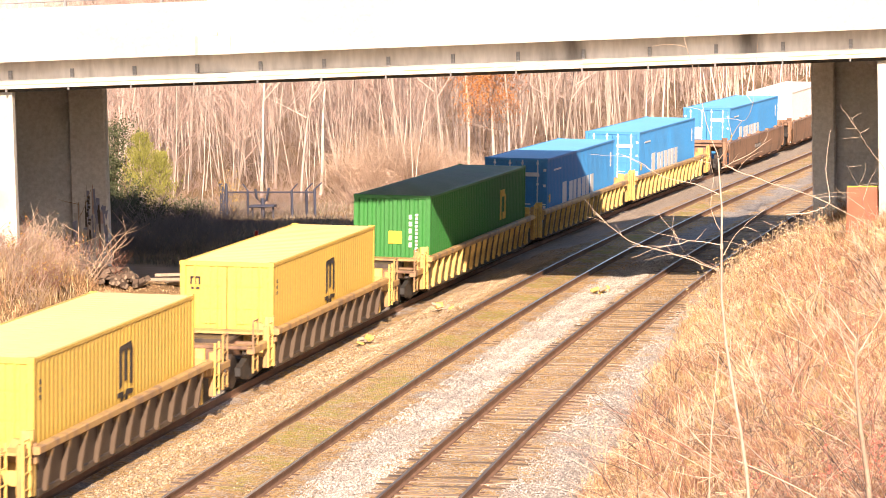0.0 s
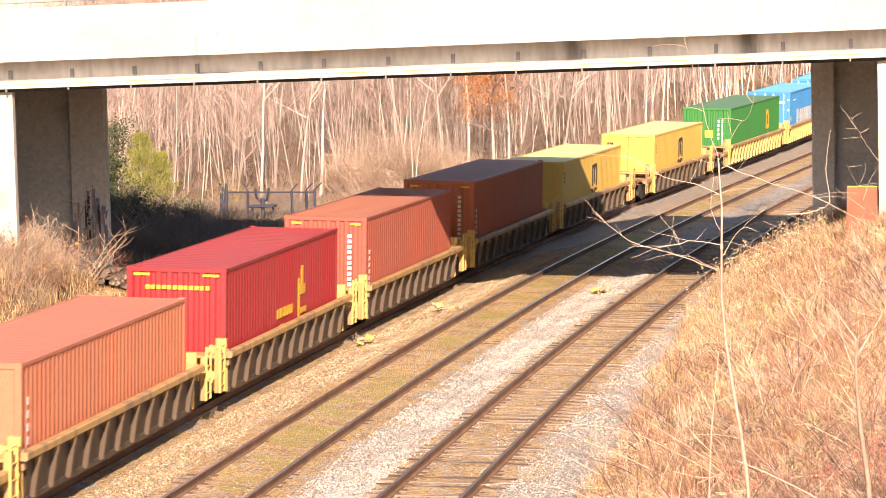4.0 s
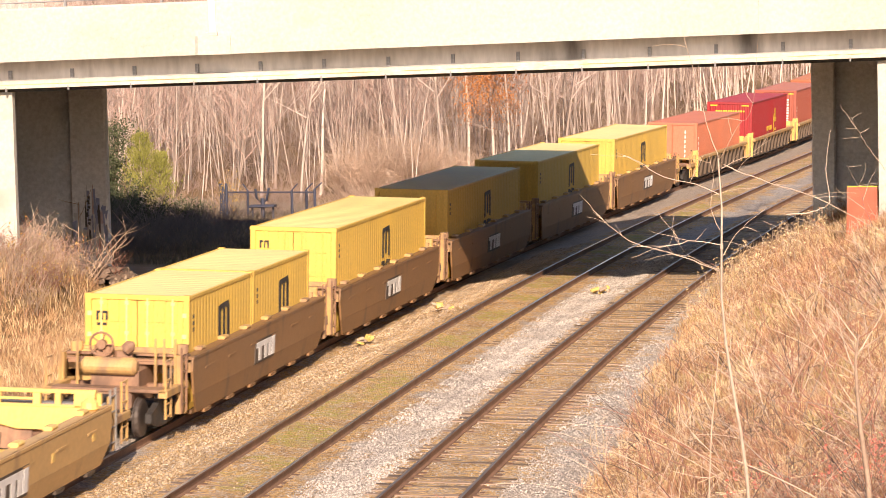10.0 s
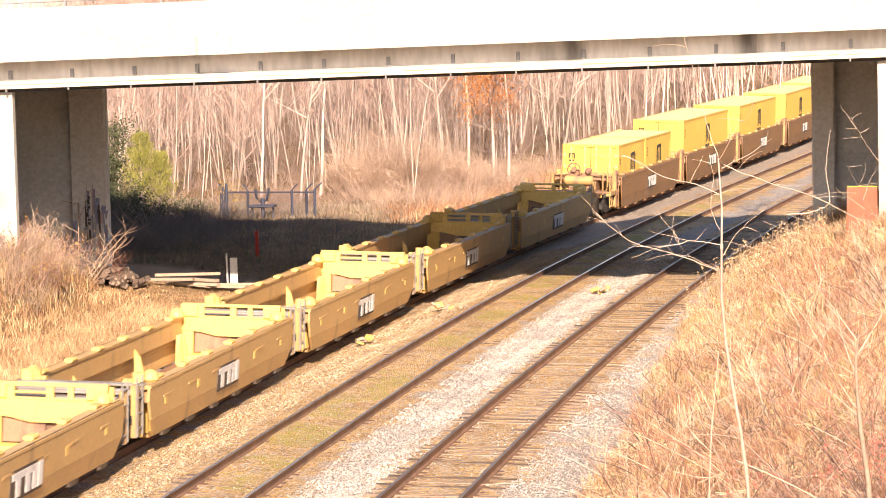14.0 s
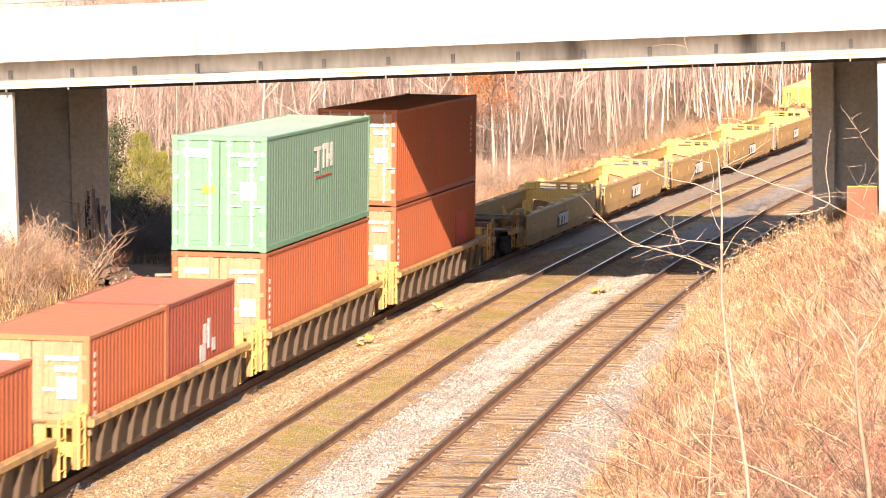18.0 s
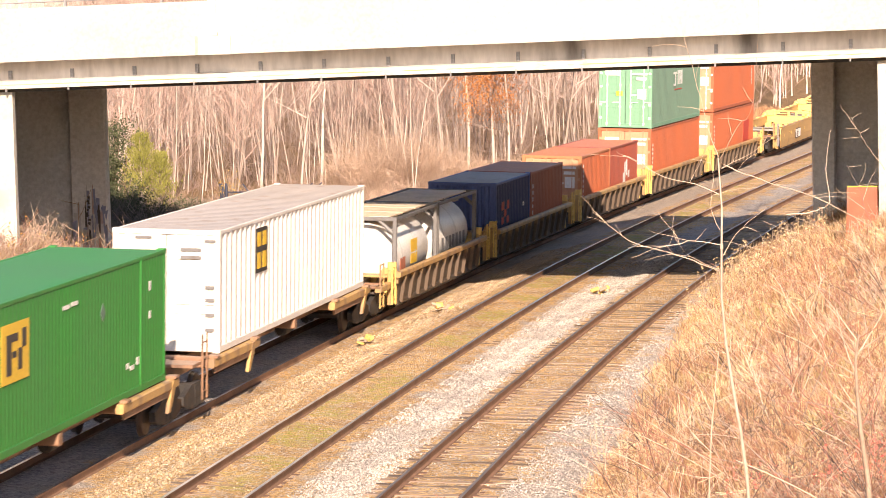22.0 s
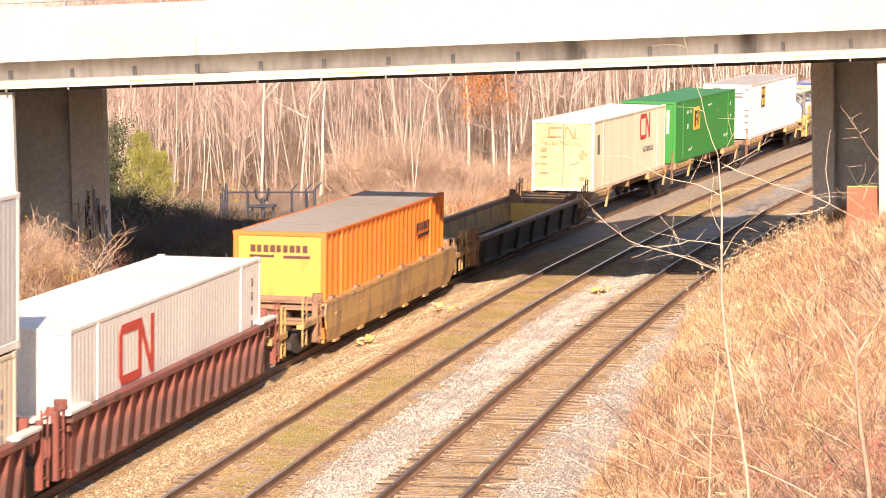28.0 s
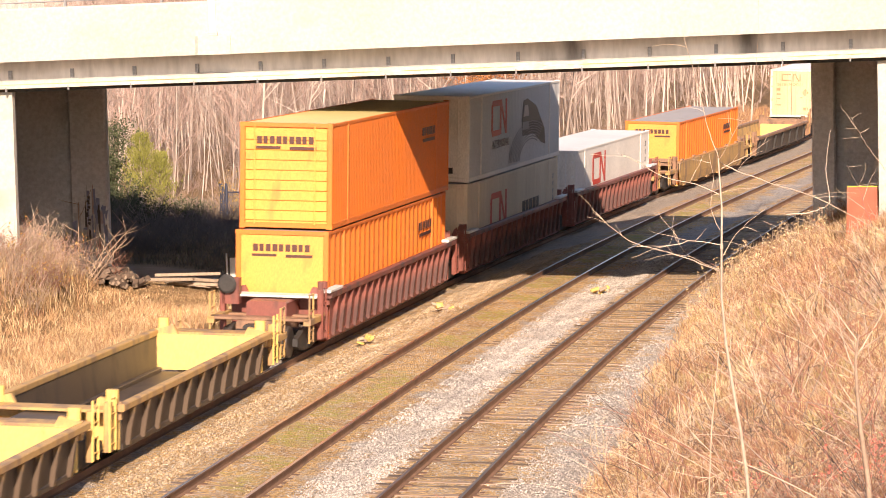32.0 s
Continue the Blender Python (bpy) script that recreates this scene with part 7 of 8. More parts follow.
def tangle(name, label, category, x, y, z, seed, stems, high, mat, r, leanx=0.0, spread=0.5, forks=4, droop=0.0, tips_mat=None):
    """Bare stems forking out of one root."""
    rng = random.Random(seed)
    t = thing(name, label, category, m=pose(x, y, z))
    tips = []
    for _ in range(stems):
        f = Form()
        w = curve_pts(rng, Vector((rng.uniform(-.15, .15), rng.uniform(-.15, .15), -0.1)), Vector((leanx + rng.uniform(-spread, spread), rng.uniform(-spread, spread), 1)), high * rng.uniform(0.7, 1.1), 6, 0.2, 0.02 - droop)
        limb(f, w, r, r * 0.35, 5)
        for _ in range(forks):
            e = rng.uniform(1.5, 5.9)
            m = int(e)
            q = curve_pts(rng, w[m].lerp(w[m + 1], e - m), Vector((rng.uniform(-1, 1), rng.uniform(-1, 1), rng.uniform(0.1, 1.0))), high * rng.uniform(0.2, 0.45), 4, 0.25, 0.03 - droop)
            limb(f, q, r * 0.5, r * 0.2, 4)
            tips.append(q[-1])
        part("stem", f.mesh("stem", mat), None, t)
    return t


def sumac(x, y, seed, limbs, r):
    """A bare sumac: few crooked limbs that sweep out and fork at their ends."""
    rng = random.Random(seed)
    p = ground(x - mid_x(y)[0], y)
    t = thing("sumac_bush", "bare sumac bush with crooked forked branches before the pier", "bush", m=pose(p.x, p.y, p.z))
    for dx, dy, dz, ln in limbs:
        f = Form()
        w = curve_pts(rng, Vector((rng.uniform(-.08, .08), 0, -0.1)), Vector((dx, dy, dz)), ln, 7, 0.15, 0.03)
        limb(f, w, r, r * 0.55, 6)
        stem = part("stem", f.mesh("stem", sumac_bark), None, t)
        for k in range(5):
            e = (2.5, 3.6, 4.6, 5.6, 6.8)[k] + rng.uniform(-0.3, 0.15)
            m = int(e)
            side = 1 if k % 2 else -1
            q = curve_pts(rng, w[m].lerp(w[m + 1], e - m), Vector((dx + side * rng.uniform(0.4, 1.1), rng.uniform(-.5, .5), dz * rng.uniform(0.2, 0.9))), ln * rng.uniform(0.22, 0.42), 4, 0.2, 0.06)
            f = Form()
            limb(f, q, r * 0.6, r * 0.3, 5)
            part("branch", f.mesh("branch", sumac_bark), None, stem)


sumac(-28.85, 96.5, 41, ((0.05, 0, 1.0, 3.0), (0.6, 0, 1.0, 3.0), (0.3, 0.2, 1.0, 2.7), (0.85, -0.1, 0.9, 2.5)), 0.022)
sumac(-30.6, 94.5, 43, ((-0.1, 0, 1.0, 2.7), (0.35, 0, 1.0, 2.2), (-0.5, 0, 0.9, 1.8)), 0.020)
sumac(-30.0, 91.0, 44, ((0.4, 0, 1.0, 1.9), (-0.4, 0, 1.0, 2.0)), 0.016)
for k in range(15):
    rng = random.Random(1700 + k)
    b = ground(-12.9 - rng.uniform(0, 1.9), rng.uniform(85, 93.5))
    shrub_twigs = thing("bush", "small bare bush of fine tan twigs with a few dry leaves", "bush", m=pose(b.x, b.y, b.z))
    f, tw, ends = Form(), Form(), []
    for _ in range(26):
        a = rng.uniform(0, 6.28)
        w = curve_pts(rng, Vector((rng.gauss(0, 0.25), rng.gauss(0, 0.25), -0.1)), Vector((math.cos(a) * 0.5, math.sin(a) * 0.5, 1)), rng.uniform(0.6, 1.4), 4, 0.22, 0.0)
        limb(f, w, 0.009, 0.004, 3)
        for _ in range(6):
            e = rng.uniform(0.8, 3.95)
            m = int(e)
            q = curve_pts(rng, w[m].lerp(w[m + 1], e - m), Vector((rng.uniform(-1, 1), rng.uniform(-1, 1), rng.uniform(-0.1, 1.0))), rng.uniform(0.2, 0.55), 2, 0.3, 0.0)
            limb(tw, q, 0.006, 0.003, 3)
            ends += q[1:]
    part("stem", f.mesh("stem", (sumac_bark, twig_tan, twig_brown)[k % 3]), None, shrub_twigs)
    part("crown", tw.mesh("crown", (twig_brown, sumac_bark, cane_red)[k % 3]), None, shrub_twigs)
    part("foliage", leaf_cloud(rng, ends, 90, 0.035, 0.06).mesh("foliage", (straw_pale, greenish, leaf_gold)[k % 3]), None, shrub_twigs, "few dry leaves")
for k in range(14):
    rng = random.Random(700 + k)
    y = rng.uniform(85, 92)
    d = -13.6 - rng.uniform(0, 1.5) + 0.1 * (88 - y)
    b = ground(d, y)
    tangle("bush", ("bare grey-tan bush with fine upright twigs", "bare reddish bush with fine upright twigs")[k % 2], "bush", b.x, b.y, b.z, 720 + k, 9, rng.uniform(0.9, 1.6), (sumac_bark, twig_tan, twig_brown)[k % 3], 0.010, 0.05, 0.55, 7)
for k in range(18):
    rng = random.Random(400 + k)
    d, y = -14.2 - rng.uniform(0, 4.3), rng.uniform(87, 98)
    p = ground(d, y)
    tangle("bramble", "bare tan bramble in the dry grass", "bramble", p.x, p.y, p.z, 300 + k, 6, 1.6, (twig_tan, cane_red)[k % 2], 0.014, 0.1, 0.7, 5)


def young_tree():
    """The thin pale sapling that stands close before the camera, with side shoots."""
    rng = random.Random(51)
    x, y = -2.55, 33.0
    z = ground(x - mid_x(y)[0], y).z
    t = thing("sapling", "thin pale sapling with crooked side branches on the bank", "tree", m=pose(x, y, z))
    up = [Vector((0.22, 0, -0.2)), Vector((0.09, 0, 4.12 - z)), Vector((0.03, 0, 4.61 - z)), Vector((-0.05, 0, 5.11 - z)), Vector((-0.11, 0, 5.56 - z)), Vector((-0.15, 0, 6.05 - z)), Vector((-0.14, 0, 6.6 - z)), Vector((-0.13, 0, 7.0 - z)), Vector((-0.16, 0, 7.55 - z))]
    f = Form()
    limb(f, up, 0.022, 0.009, 8)
    for k in (3, 4, 6):
        limb(f, [up[k] + Vector((0, 0, -0.03)), up[k], up[k] + Vector((0, 0, 0.03))], 0.019, 0.019, 8)
    trunk = part("trunk", f.mesh("trunk", twig_white, True), None, t)

    def shoot(bends, r, mat, twigs, lift=0.5, depth=0.0):
        """A side branch bent at a few places, with fine twigs on it."""
        pts = [Vector((x, 0.05 + depth * i, zz - z)) for i, (x, zz) in enumerate(bends)]
        fine = []
        for i in range(len(pts) - 1):
            p0, p1, p2, p3 = pts[max(i - 1, 0)], pts[i], pts[i + 1], pts[min(i + 2, len(pts) - 1)]
            for k in range(4):
                u = k / 4
                q = 0.5 * ((2 * p1) + (p2 - p0) * u + (2 * p0 - 5 * p1 + 4 * p2 - p3) * u * u + (3 * p1 - p0 - 3 * p2 + p3) * u ** 3)
                fine.append(q + Vector((rng.gauss(0, 0.004), 0, rng.gauss(0, 0.004))))
        fine.append(pts[-1])
        f = Form()
        limb(f, fine, r * 0.78, r * 0.3, 6)
        br = part("branch", f.mesh("branch", mat, True), None, t)
        for _ in range(twigs):
            e = rng.uniform(0.2, 0.97) * (len(fine) - 1)
            m = int(e)
            way = fine[m + 1] - fine[m]
            side = rng.choice((-1, 1))
            q = curve_pts(rng, fine[m].lerp(fine[m + 1], e - m), Vector((way.x * 0.8 + side * rng.uniform(0.02, 0.12), rng.uniform(-.05, .05), way.z * 0.5 + lift * rng.uniform(-0.05, 0.14))), rng.uniform(0.12, 0.5), 5, 0.28, 0.0)
            f = Form()
            limb(f, q, 0.0028, 0.0015, 4)
            part("twig", f.mesh("twig", twig_tan), None, br)

    shoot(((-0.15, 7.14), (-0.42, 7.27), (-0.76, 7.35), (-1.01, 7.51), (-1.21, 7.60)), 0.0085, twig_white, 4)
    shoot(((-0.15, 6.32), (-0.38, 6.41), (-0.72, 6.53), (-1.08, 6.63), (-1.35, 6.81), (-1.53, 6.98)), 0.010, twig_white, 9, 0.8, 0.03)
    shoot(((-0.14, 6.61), (-0.43, 6.66), (-0.72, 6.61), (-1.0, 6.62)), 0.007, twig_tan, 6, 0.6, -0.04)
    shoot(((-0.15, 6.34), (-0.5, 6.50), (-0.66, 6.75), (-0.65, 6.95)), 0.0045, twig_tan, 2)
    shoot(((-0.14, 7.50), (0.04, 7.40), (0.40, 7.26), (0.85, 7.11), (1.41, 6.82), (1.80, 6.62)), 0.0105, twig_white, 7, 0.9)
    shoot(((0.55, 6.93), (0.72, 6.94), (0.88, 6.97), (1.01, 7.06), (0.98, 7.34), (1.0, 7.62), (1.04, 7.83)), 0.010, twig_white, 0)
    shoot(((1.46, 6.80), (1.2, 6.74), (0.9, 6.76), (0.65, 6.71), (0.42, 6.55), (0.22, 6.32)), 0.0055, sumac_bark, 5)
    shoot(((-0.16, 7.55), (-0.25, 7.81), (-0.32, 8.09), (-0.42, 8.52), (-0.54, 9.0), (-0.54, 9.4)), 0.006, twig_tan, 3)
    shoot(((-0.15, 7.53), (0.05, 7.88), (0.22, 8.14), (0.31, 9.4)), 0.005, sumac_bark, 3)
    shoot(((-0.13, 7.43), (0.14, 7.57), (0.41, 7.74)), 0.007, twig_white, 2)
    shoot(((-0.14, 6.47), (0.06, 6.78), (0.28, 6.72), (0.28, 6.50)), 0.0045, twig_tan, 2)
    shoot(((-0.13, 6.7), (-0.25, 7.0), (-0.22, 7.3), (-0.26, 7.6)), 0.005, twig_tan, 2)
    shoot(((1.46, 6.80), (1.38, 7.0), (1.33, 7.2), (1.20, 7.45)), 0.0055, bark_dark, 5, 1.0)
    shoot(((1.60, 7.40), (1.44, 7.62), (1.34, 7.78), (1.25, 7.96)), 0.005, sumac_bark, 5, 0.8)


young_tree()

cane_dark = shade("dark_canes", (0.13, 0.09, 0.075), (0.09, 0.06, 0.05), 0.9, 0, 0.5, 5, 0.0)
# canes and brambles low on the bank
for k in range(60):
    rng = random.Random(500 + k)
    y = rng.uniform(37, 70)
    x = y * math.tan(radians(rng.uniform(-6.8, -1.4)))
    d = x - mid_x(y)[0]
    if d < 7.2:
        continue
    p = ground(d, y)
    tangle("bramble", ("red-brown bramble canes arching over the bank", "pale dry canes arching over the bank")[k % 2], "bramble", p.x, p.y, p.z, 600 + k, 5, rng.uniform(1.0, 1.9), (cane_red, twig_tan, cane_dark)[k % 3], 0.006 + 0.00009 * y, rng.uniform(-0.5, 0.3), 1.0, 5, 0.07)
def long_canes():
    """Single bleached and dark canes that arch through the grass near the camera."""
    rng = random.Random(77)
    for k in range(90):
        y = rng.uniform(36, 60)
        x = y * math.tan(radians(rng.uniform(-6.4, -1.3)))
        d = x - mid_x(y)[0]
        if d < 7.4:
            continue
        p = ground(d, y) + Vector((0, 0, 0.15))
        f = Form()
        side = rng.choice((-1, 1))
        w = curve_pts(rng, Vector((0, 0, -0.1)), Vector((side * rng.uniform(0.4, 1.6), rng.uniform(-0.4, 0.4), 1.3)), rng.uniform(1.4, 3.4), 7, 0.14, -0.10)
        limb(f, w, rng.uniform(0.005, 0.010), 0.003, 5)
        c = tagged(new("cane", f.mesh("cane", (twig_tan, cane_red, bark_grey, cane_red)[k % 4])), ("bleached dry cane arching over the grass", "thin red-brown cane arching over the grass", "thin dark cane arching over the grass", "thin red-brown cane arching over the grass")[k % 4], "cane", "canes on the bank")
        c.matrix_basis = pose(p.x, p.y, p.z)


long_canes()
def stub():
    """The pale stem with a forked head at the bank's foot, close to the camera."""
    rng = random.Random(58)
    x, y = -1.27, 36.0
    z = ground(x - mid_x(y)[0], y).z
    t = thing("sapling_stub", "pale bare sapling stem with forked twigs on the bank", "sapling", m=pose(x, y, z))
    top = 5.0 - z
    up = [Vector((0.03, 0, -0.2)), Vector((0.0, 0, top * 0.35)), Vector((-0.08, 0, top * 0.62)), Vector((-0.12, 0, top * 0.85)), Vector((-0.13, 0, top)), Vector((-0.09, 0, top + 0.3))]
    f = Form()
    limb(f, up, 0.038, 0.012, 8)
    part("trunk", f.mesh("trunk", sumac_bark, True), None, t)
    for k in range(24):
        e = rng.uniform(1.4, 4.9)
        m = int(e)
        f = Form()
        q = curve_pts(rng, up[m].lerp(up[m + 1], e - m), Vector((rng.choice((-1, 1)) * rng.uniform(0.4, 1.2), rng.uniform(-.3, .3), rng.uniform(0.3, 1.3))), rng.uniform(0.35, 0.95), 5, 0.18, 0.03)
        limb(f, q, rng.uniform(0.005, 0.011), 0.003, 5)
        part("branch", f.mesh("branch", (sumac_bark, twig_tan, cane_red)[k % 3]), None, t)


stub()


def thin_sapling():
    x, y = -3.17, 36.0
    z = ground(x - mid_x(y)[0], y).z
    rng = random.Random(59)
    t = thing("sapling", "thin tan sapling with a dark broken tip", "tree", m=pose(x, y, z))
    f = Form()
    w = [Vector((0, 0, -0.1)), Vector((0.03, 0, (5.1 - z) * 0.4)), Vector((0.08, 0, (5.1 - z) * 0.7)), Vector((0.18, 0, 5.1 - z))]
    limb(f, w, 0.012, 0.006, 6)
    part("trunk", f.mesh("trunk", twig_tan), None, t)
    for k in range(5):
        f = Form()
        q = curve_pts(rng, w[1].lerp(w[3], 0.2 + 0.16 * k), Vector((rng.choice((-1, 1)), 0, rng.uniform(0.1, 0.8))), rng.uniform(0.25, 0.6), 4, 0.2, 0.0)
        limb(f, q, 0.006, 0.003, 4)
        part("branch", f.mesh("branch", twig_tan), None, t)


thin_sapling()


def leaning_canes():
    """Long straight pale canes that lie across one another over the grass, and red-leaved brambles under them."""
    rng = random.Random(88)
    for k in range(24):
        y = rng.uniform(35, 39)
        x = y * math.tan(radians(rng.uniform(-6.2, -1.4)))
        d = x - mid_x(y)[0]
        p = ground(d, y)
        f = Form()
        w = curve_pts(rng, Vector((0, 0, 0.05)), Vector((rng.choice((-1, 1)) * rng.uniform(0.7, 1.6), rng.uniform(-.3, .3), rng.uniform(0.4, 1.1))), rng.uniform(0.9, 2.2), 5, 0.05, -0.02)
        limb(f, w, rng.uniform(0.006, 0.011), 0.004, 5)
        c = tagged(new("cane", f.mesh("cane", (twig_white, twig_tan, twig_white, bark_grey, cane_red)[k % 5])), ("long pale dry cane leaning over the grass", "long tan cane leaning over the grass", "long pale dry cane leaning over the grass", "long grey cane leaning over the grass", "long red-brown cane leaning over the grass")[k % 5], "cane", "canes on the bank")
        c.matrix_basis = pose(p.x, p.y, p.z)
    for k in range(12):
        y = rng.uniform(35, 43)
        x = y * math.tan(radians(rng.uniform(-6.0, -1.5)))
        p = ground(x - mid_x(y)[0], y)
        t = tangle("bramble", "low bramble with a few pink-red leaves", "bramble", p.x, p.y, p.z, 980 + k, 6, rng.uniform(0.7, 1.1), (cane_dark, cane_red)[k % 2], 0.006, 0.0, 1.0, 7, 0.08)
        tips = [Vector((rng.uniform(-.5, .5), rng.uniform(-.3, .3), rng.uniform(0.35, 0.9))) for _ in range(9)]
        part("foliage", leaf_cloud(rng, tips, 60, 0.028, 0.07).mesh("foliage", leaf_red), None, t, "pink-red leaves")


leaning_canes()
for k in range(34):
    rng = random.Random(800 + k)
    y = rng.uniform(52, 104)
    d = rng.uniform(6.6, 11.0)
    p = ground(d, y)
    tangle("weed_stalk", "tall dry weed stalk in the bank's grass", "weed", p.x, p.y, p.z, 900 + k, 4, rng.uniform(0.9, 1.5), (twig_tan, straw_pale, cane_red)[k % 3], 0.009, 0.0, 0.35, 5)


# ---- small things by the line ----
def tie_pile():
    rng = random.Random(61)
    base = ground(-14.75, 97.7)
    pile = thing("tie_pile", "heap of broken old wooden railway ties", "timber pile", m=pose(base.x, base.y, base.z))
    f = [solid(Form().box(-w, w, -l / 2, l / 2, -w * 0.8, w * 0.8, 0.02), "timber", pile_wood) for l, w in ((0.32, 0.11), (0.45, 0.10), (0.6, 0.11), (0.28, 0.09))]
    for i in range(120):
        a, r = rng.uniform(0, 6.28), math.sqrt(rng.random())
        o = part("timber", f[rng.randrange(4)], None, pile)
        o.matrix_basis = pose(1.35 * r * math.cos(a), 0.9 * r * math.sin(a), 0.1 + 0.62 * (1 - r) * rng.uniform(0.5, 1.0), rng.uniform(-40, 40), rng.uniform(-40, 40), rng.uniform(0, 180))


tie_pile()
grey_wood = shade("weathered_plank", (0.46, 0.36, 0.27), (0.36, 0.28, 0.21), 0.9, 0, 1.5, 30, 0.3, None, 0.6, 1, (1, 6, 1), 0.15)
for k, (dx, dy, rz, ln) in enumerate(((0, 0, 78, 3.2), (0.4, 0.5, 86, 2.6), (-0.2, -0.5, 70, 2.0), (0.9, 0.1, 95, 1.8), (-0.9, -0.8, 88, 1.6), (0.1, -0.3, 60, 1.2), (-0.6, 0.2, 100, 2.2))):
    b = ground(-11.9 + dx, 99.6 + dy)
    tagged(new("plank", solid(Form().box(-0.12, 0.12, -ln / 2, ln / 2, 0, 0.10, 0.012), "plank", grey_wood)), "weathered grey timber plank lying on the earth", "plank", "planks on the path").matrix_basis = pose(b.x, b.y, b.z + 0.03 + 0.05 * k, 0, 2, rz)

b = ground(-11.1, 100.5)
marker = thing("marker_post", "white marker post with a thin stake beside it", "marker post", m=pose(b.x, b.y, b.z))
part("board", Form().box(-0.13, 0.13, -0.02, 0.02, 0.15, 1.05, 0.03), white_dust, marker)
part("stake", Form().tube((-0.22, 0, -0.1), (-0.24, 0, 1.2), 0.035, n=6), white_dust, marker)
b = ground(-13.2, 110.5)
tagged(new("red_post", solid(Form().box(-0.06, 0.06, -0.06, 0.06, -0.1, 0.95, 0.015), "red_post", bar_red)), "short red post standing in dark weeds", "post").matrix_basis = pose(b.x, b.y, b.z)


def fence():
    y0 = 127.0
    a, e = ground(-19.85, y0), ground(-15.4, y0)
    fc = thing("chain_link_fence", "blue-grey steel chain-link fence with outward arms round a pipe", "fence", m=pose(a.x - 0.2, a.y, a.z - 0.44))
    blue_grey = shade("blue_grey_steel", (0.07, 0.077, 0.115), (0.05, 0.055, 0.085), 0.55, 0.3)
    wide = 4.22
    for x, y, top, arm in ((0.0, 0.5, 1.85, 0), (0.18, 0.2, 1.75, 0), (0.36, 0.0, 1.9, 0), (1.15, 0.6, 1.55, -0.2), (3.29, -0.3, 1.58, 0.26), (3.77, 0.4, 1.55, 0.28), (wide, 0.0, 1.6, 0.34)):
        f = Form().tube((x, y, -0.2), (x, y, top), 0.06 if arm >= 0 else 0.05, n=8)
        if arm:
            f.tube((x, y, top), (x + arm, y, top + 0.28), 0.03, n=6)
            for k in (0.35, 0.65, 0.95):
                f.tube((x + arm * k, y - 0.03, top + 0.28 * k), (x + arm * k, y + 0.03, top + 0.28 * k), 0.02, n=5)
        part("post", f, blue_grey, fc)
    part("rail", Form().tube((0.36, 0, 1.52), (wide, 0, 1.47), 0.032, n=6), blue_grey, fc)
    part("rail", Form().tube((0.36, 0, 0.16), (wide, 0, 0.13), 0.02, n=6), blue_grey, fc)
    wires = Form()
    nw = 38
    for i in range(nw):
        x0, x1 = 0.36 + (wide - 0.36) * i / nw, 0.36 + (wide - 0.36) * (i + 1) / nw
        for k in range(12):
            z0, z1 = 0.14 + 0.112 * k, 0.14 + 0.112 * (k + 1)
            wires.tube((x0, 0, z0), (x1, 0, z1), 0.0045, n=3, caps=False)
            wires.tube((x0, 0, z1), (x1, 0, z0), 0.0045, n=3, caps=False)
    part("mesh_wire", wires, blue_grey, fc)
    pipe = thing("pipe_riser", "dark bent pipe riser with valve inside the fence", "pipe", m=pose(a.x + 1.95, a.y - 0.9, a.z - 0.14))
    pts = [Vector((-0.38, 0, 1.75)), Vector((-0.32, 0, 1.25)), Vector((-0.05, 0, 1.0)), Vector((0.22, 0, 1.15)), Vector((0.36, 0, 1.8))]
    f = Form()
    limb(f, [v * 0.8 for v in pts], 0.055, 0.055, 8)
    part("bend", f.mesh("bend", blue_grey, True), None, pipe)
    part("riser", Form().tube((0, 0, -0.2), (0, 0, 1.0), 0.09), blue_grey, pipe)
    part("flange", Form().tube((0, 0, 0.6), (0, 0, 0.68), 0.2, n=14), blue_grey, pipe)
    part("saddle", Form().box(-0.55, 0.55, -0.3, 0.3, 0.62, 0.72, 0.03), blue_grey, pipe)
    for x in (-0.45, 0.45):
        part("stand_leg", Form().box(x - 0.035, x + 0.035, -0.03, 0.03, -0.2, 0.62), blue_grey, pipe)


fence()


def debris(d, y, seed):
    rng = random.Random(seed)
    b = ground(d, y)
    s = thing("scrap_heap", "small heap of yellow scrap beside the track", "scrap", "yellow scrap", m=pose(b.x, b.y, b.z))
    for i in range(6):
        l = rng.uniform(0.14, 0.32)
        o = part("scrap_piece", Form().box(-l / 2, l / 2, -0.06, 0.06, 0, rng.uniform(0.05, 0.16), 0.01), (bright_yellow, grey_wood)[i % 3 == 2], s)
        o.matrix_basis = pose(rng.uniform(-0.25, 0.25), rng.uniform(-0.25, 0.25), 0.02 + 0.03 * i, rng.uniform(-25, 25), rng.uniform(-30, 30), rng.uniform(0, 180))


debris(-2.55, 83.5, 71), debris(-2.0, 91.5, 72)
b = ground(1.75, 96.6)
debris(2.0, 96.5, 73)

# orange barrier and blocks by the pier on the bank
panel = thing("barrier_panel", "orange mesh barrier panel with a pale top edge", "barrier", m=pose(-3.15, 87.0, 2.50))
orange_mesh = shade("orange_plastic_mesh", (0.52, 0.115, 0.06), (0.44, 0.095, 0.05), 0.6, 0, 3, 40, 0.3, (0.36, 0.14, 0.09), 0.58, 2.0)
part("sheet", Form().plate([(-0.44, -0.02, -0.25), (0.43, -0.02, -0.25), (0.43, -0.02, 1.09), (-0.39, -0.02, 1.09)], (0, 0.04, 0)), orange_mesh, panel)
part("top_edge", Form().box(-0.40, 0.44, -0.03, 0.03, 1.09, 1.115), bar_yellow, panel)
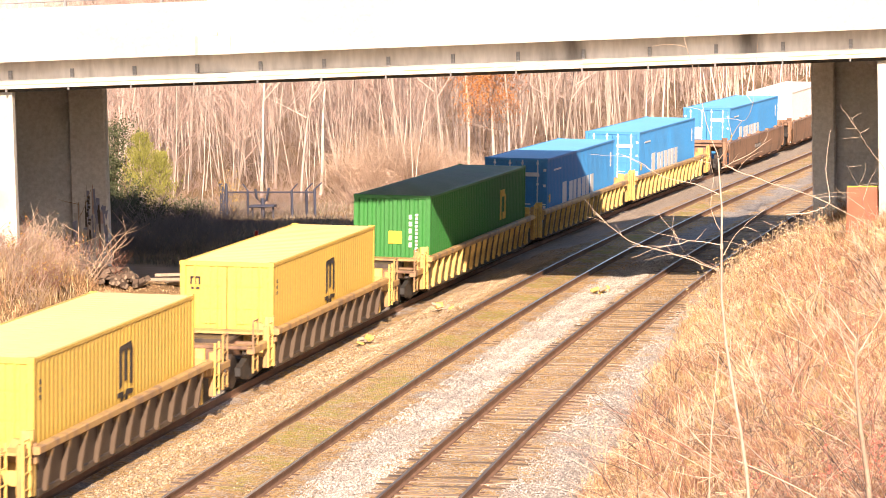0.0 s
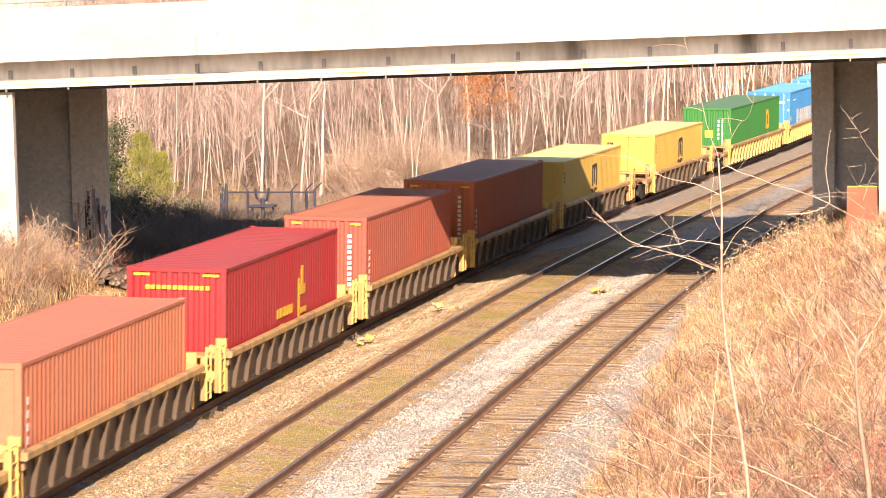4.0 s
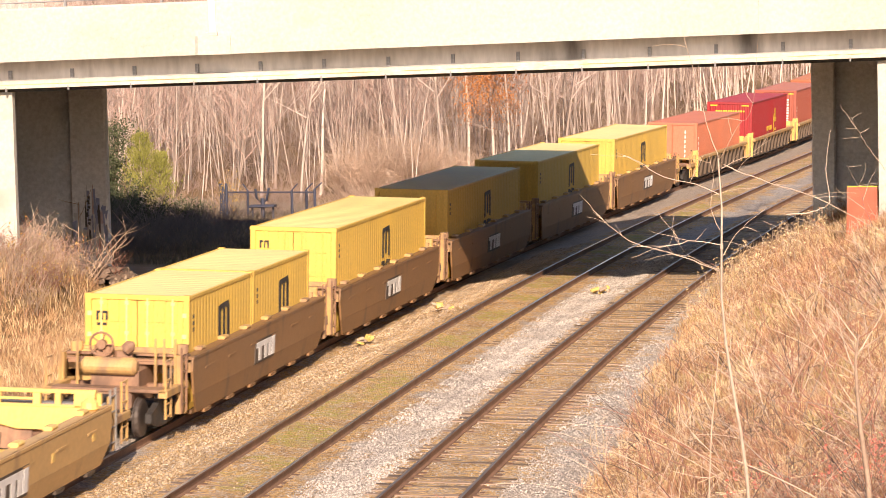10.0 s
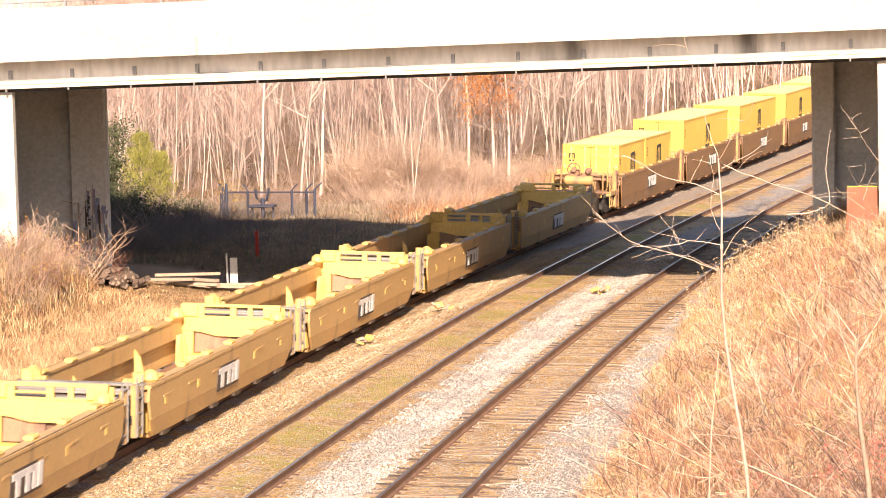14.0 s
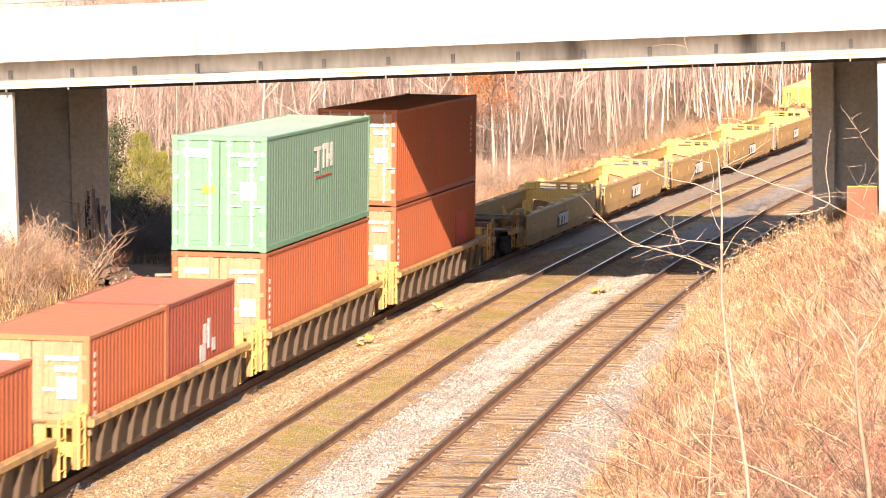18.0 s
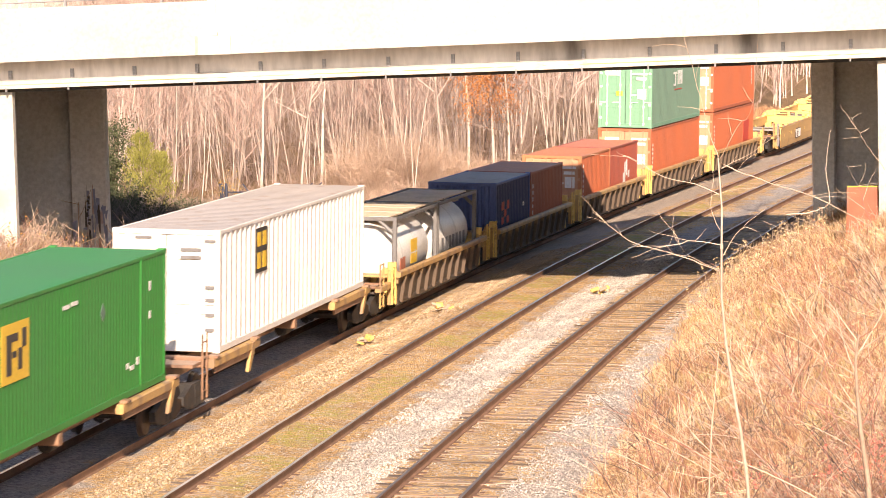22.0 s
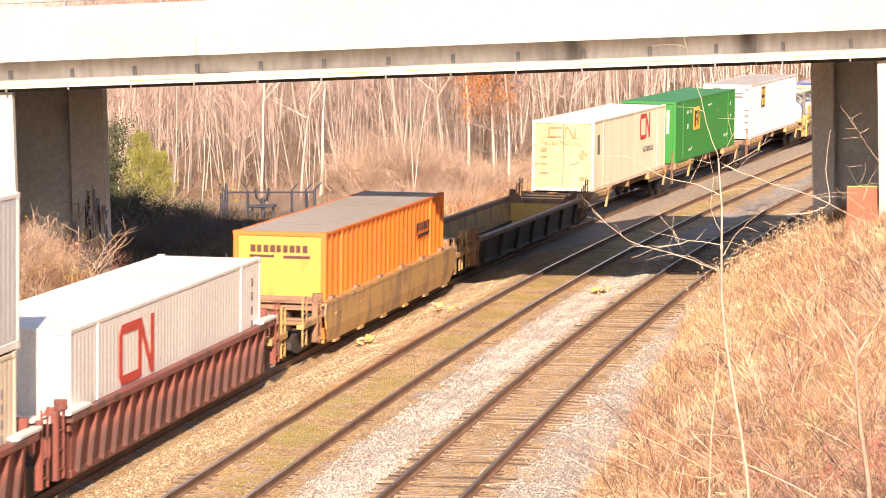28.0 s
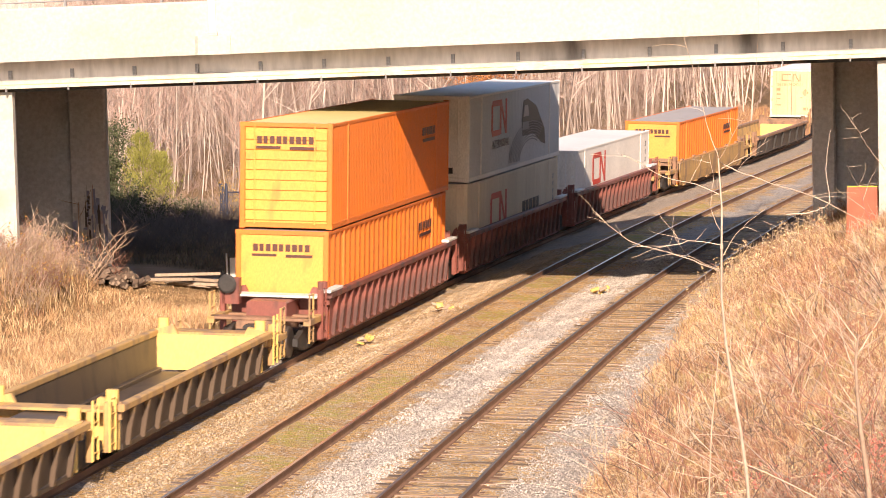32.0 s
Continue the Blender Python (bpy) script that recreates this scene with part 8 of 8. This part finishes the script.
for x in (-0.38, 0.38):
    part("leg", Form().box(x - 0.03, x + 0.03, -0.05, -0.021, -1.0, 1.08), orange_mesh, panel)
weave = Form()
for i in range(13):
    weave.box(-0.40, 0.42, -0.026, -0.0205, -0.2 + i * 0.1, -0.185 + i * 0.1)
part("weave", weave, orange_mesh, panel, "raised strands of the mesh")
b = ground(8.1, 98.0)
tagged(new("concrete_block", solid(Form().box(-0.32, 0.32, -0.2, 0.2, -0.1, 0.22, 0.03), "concrete_block", concrete_pale)), "pale concrete block in the grass by the pier", "block").matrix_basis = pose(b.x, b.y, b.z)
def graffiti_wall():
    """Scrawled and dripping paint over the pier's foot."""
    rng = random.Random(99)
    g = thing("graffiti", "blue, white and rust graffiti scrawl on the pier", "graffiti", m=pose(-29.75, 101.5, 0))
    scrawl = shade("graffiti_black", (0.05, 0.045, 0.05), (0.09, 0.08, 0.09), 0.6)
    for k in range(52):
        right = k % 3
        w, h = rng.uniform(0.03, 0.11), rng.uniform(0.25, 1.2)
        x = rng.uniform(-0.25, 0.58) if right else rng.uniform(-0.62, 0.2)
        z = rng.uniform(0.4, 2.2 if right else 1.6)
        f = Form().plate([(x, -0.0015 - 0.0009 * (k % 16), z), (x + w, -0.0015 - 0.0009 * (k % 16), z + rng.uniform(-.1, .1)), (x + w + rng.uniform(-.08, .08), -0.0015 - 0.0009 * (k % 16), z + h), (x + rng.uniform(-.1, .05), -0.0015 - 0.0009 * (k % 16), z + h * rng.uniform(0.85, 1.1))], (0, 0.0008, 0))
        part("paint_stroke", f, (graffiti_blue, graffiti_pale, graffiti_blue, graffiti, graffiti_pale, scrawl)[rng.randrange(6)], g)
    for k in range(9):
        x, z = -0.12 + rng.uniform(-.06, .06), 1.7 + 0.11 * k
        f = Form().plate([(x, -0.017, z), (x + 0.09, -0.017, z + rng.uniform(-.08, .08)), (x + 0.1, -0.017, z + 0.06), (x, -0.017, z + 0.06)], (0, 0.0008, 0))
        part("paint_stroke", f, scrawl, g)


graffiti_wall()


# ---- what moves ----
def motions():
    for ob, u, z in TRAIN:
        walk(ob, [(float(t), on_track(u + SPEED * t) @ pose(0, 0, z)) for t in range(0, 33)])
    # the open wheels of the spine cars turn as they roll
    for axle, y in ROLLING:
        walk(axle, [(k / 30.0, pose(0, y, 0.457, -math.degrees(SPEED * k / 30.0 / 0.425))) for k in range(0, 961)])


motions()
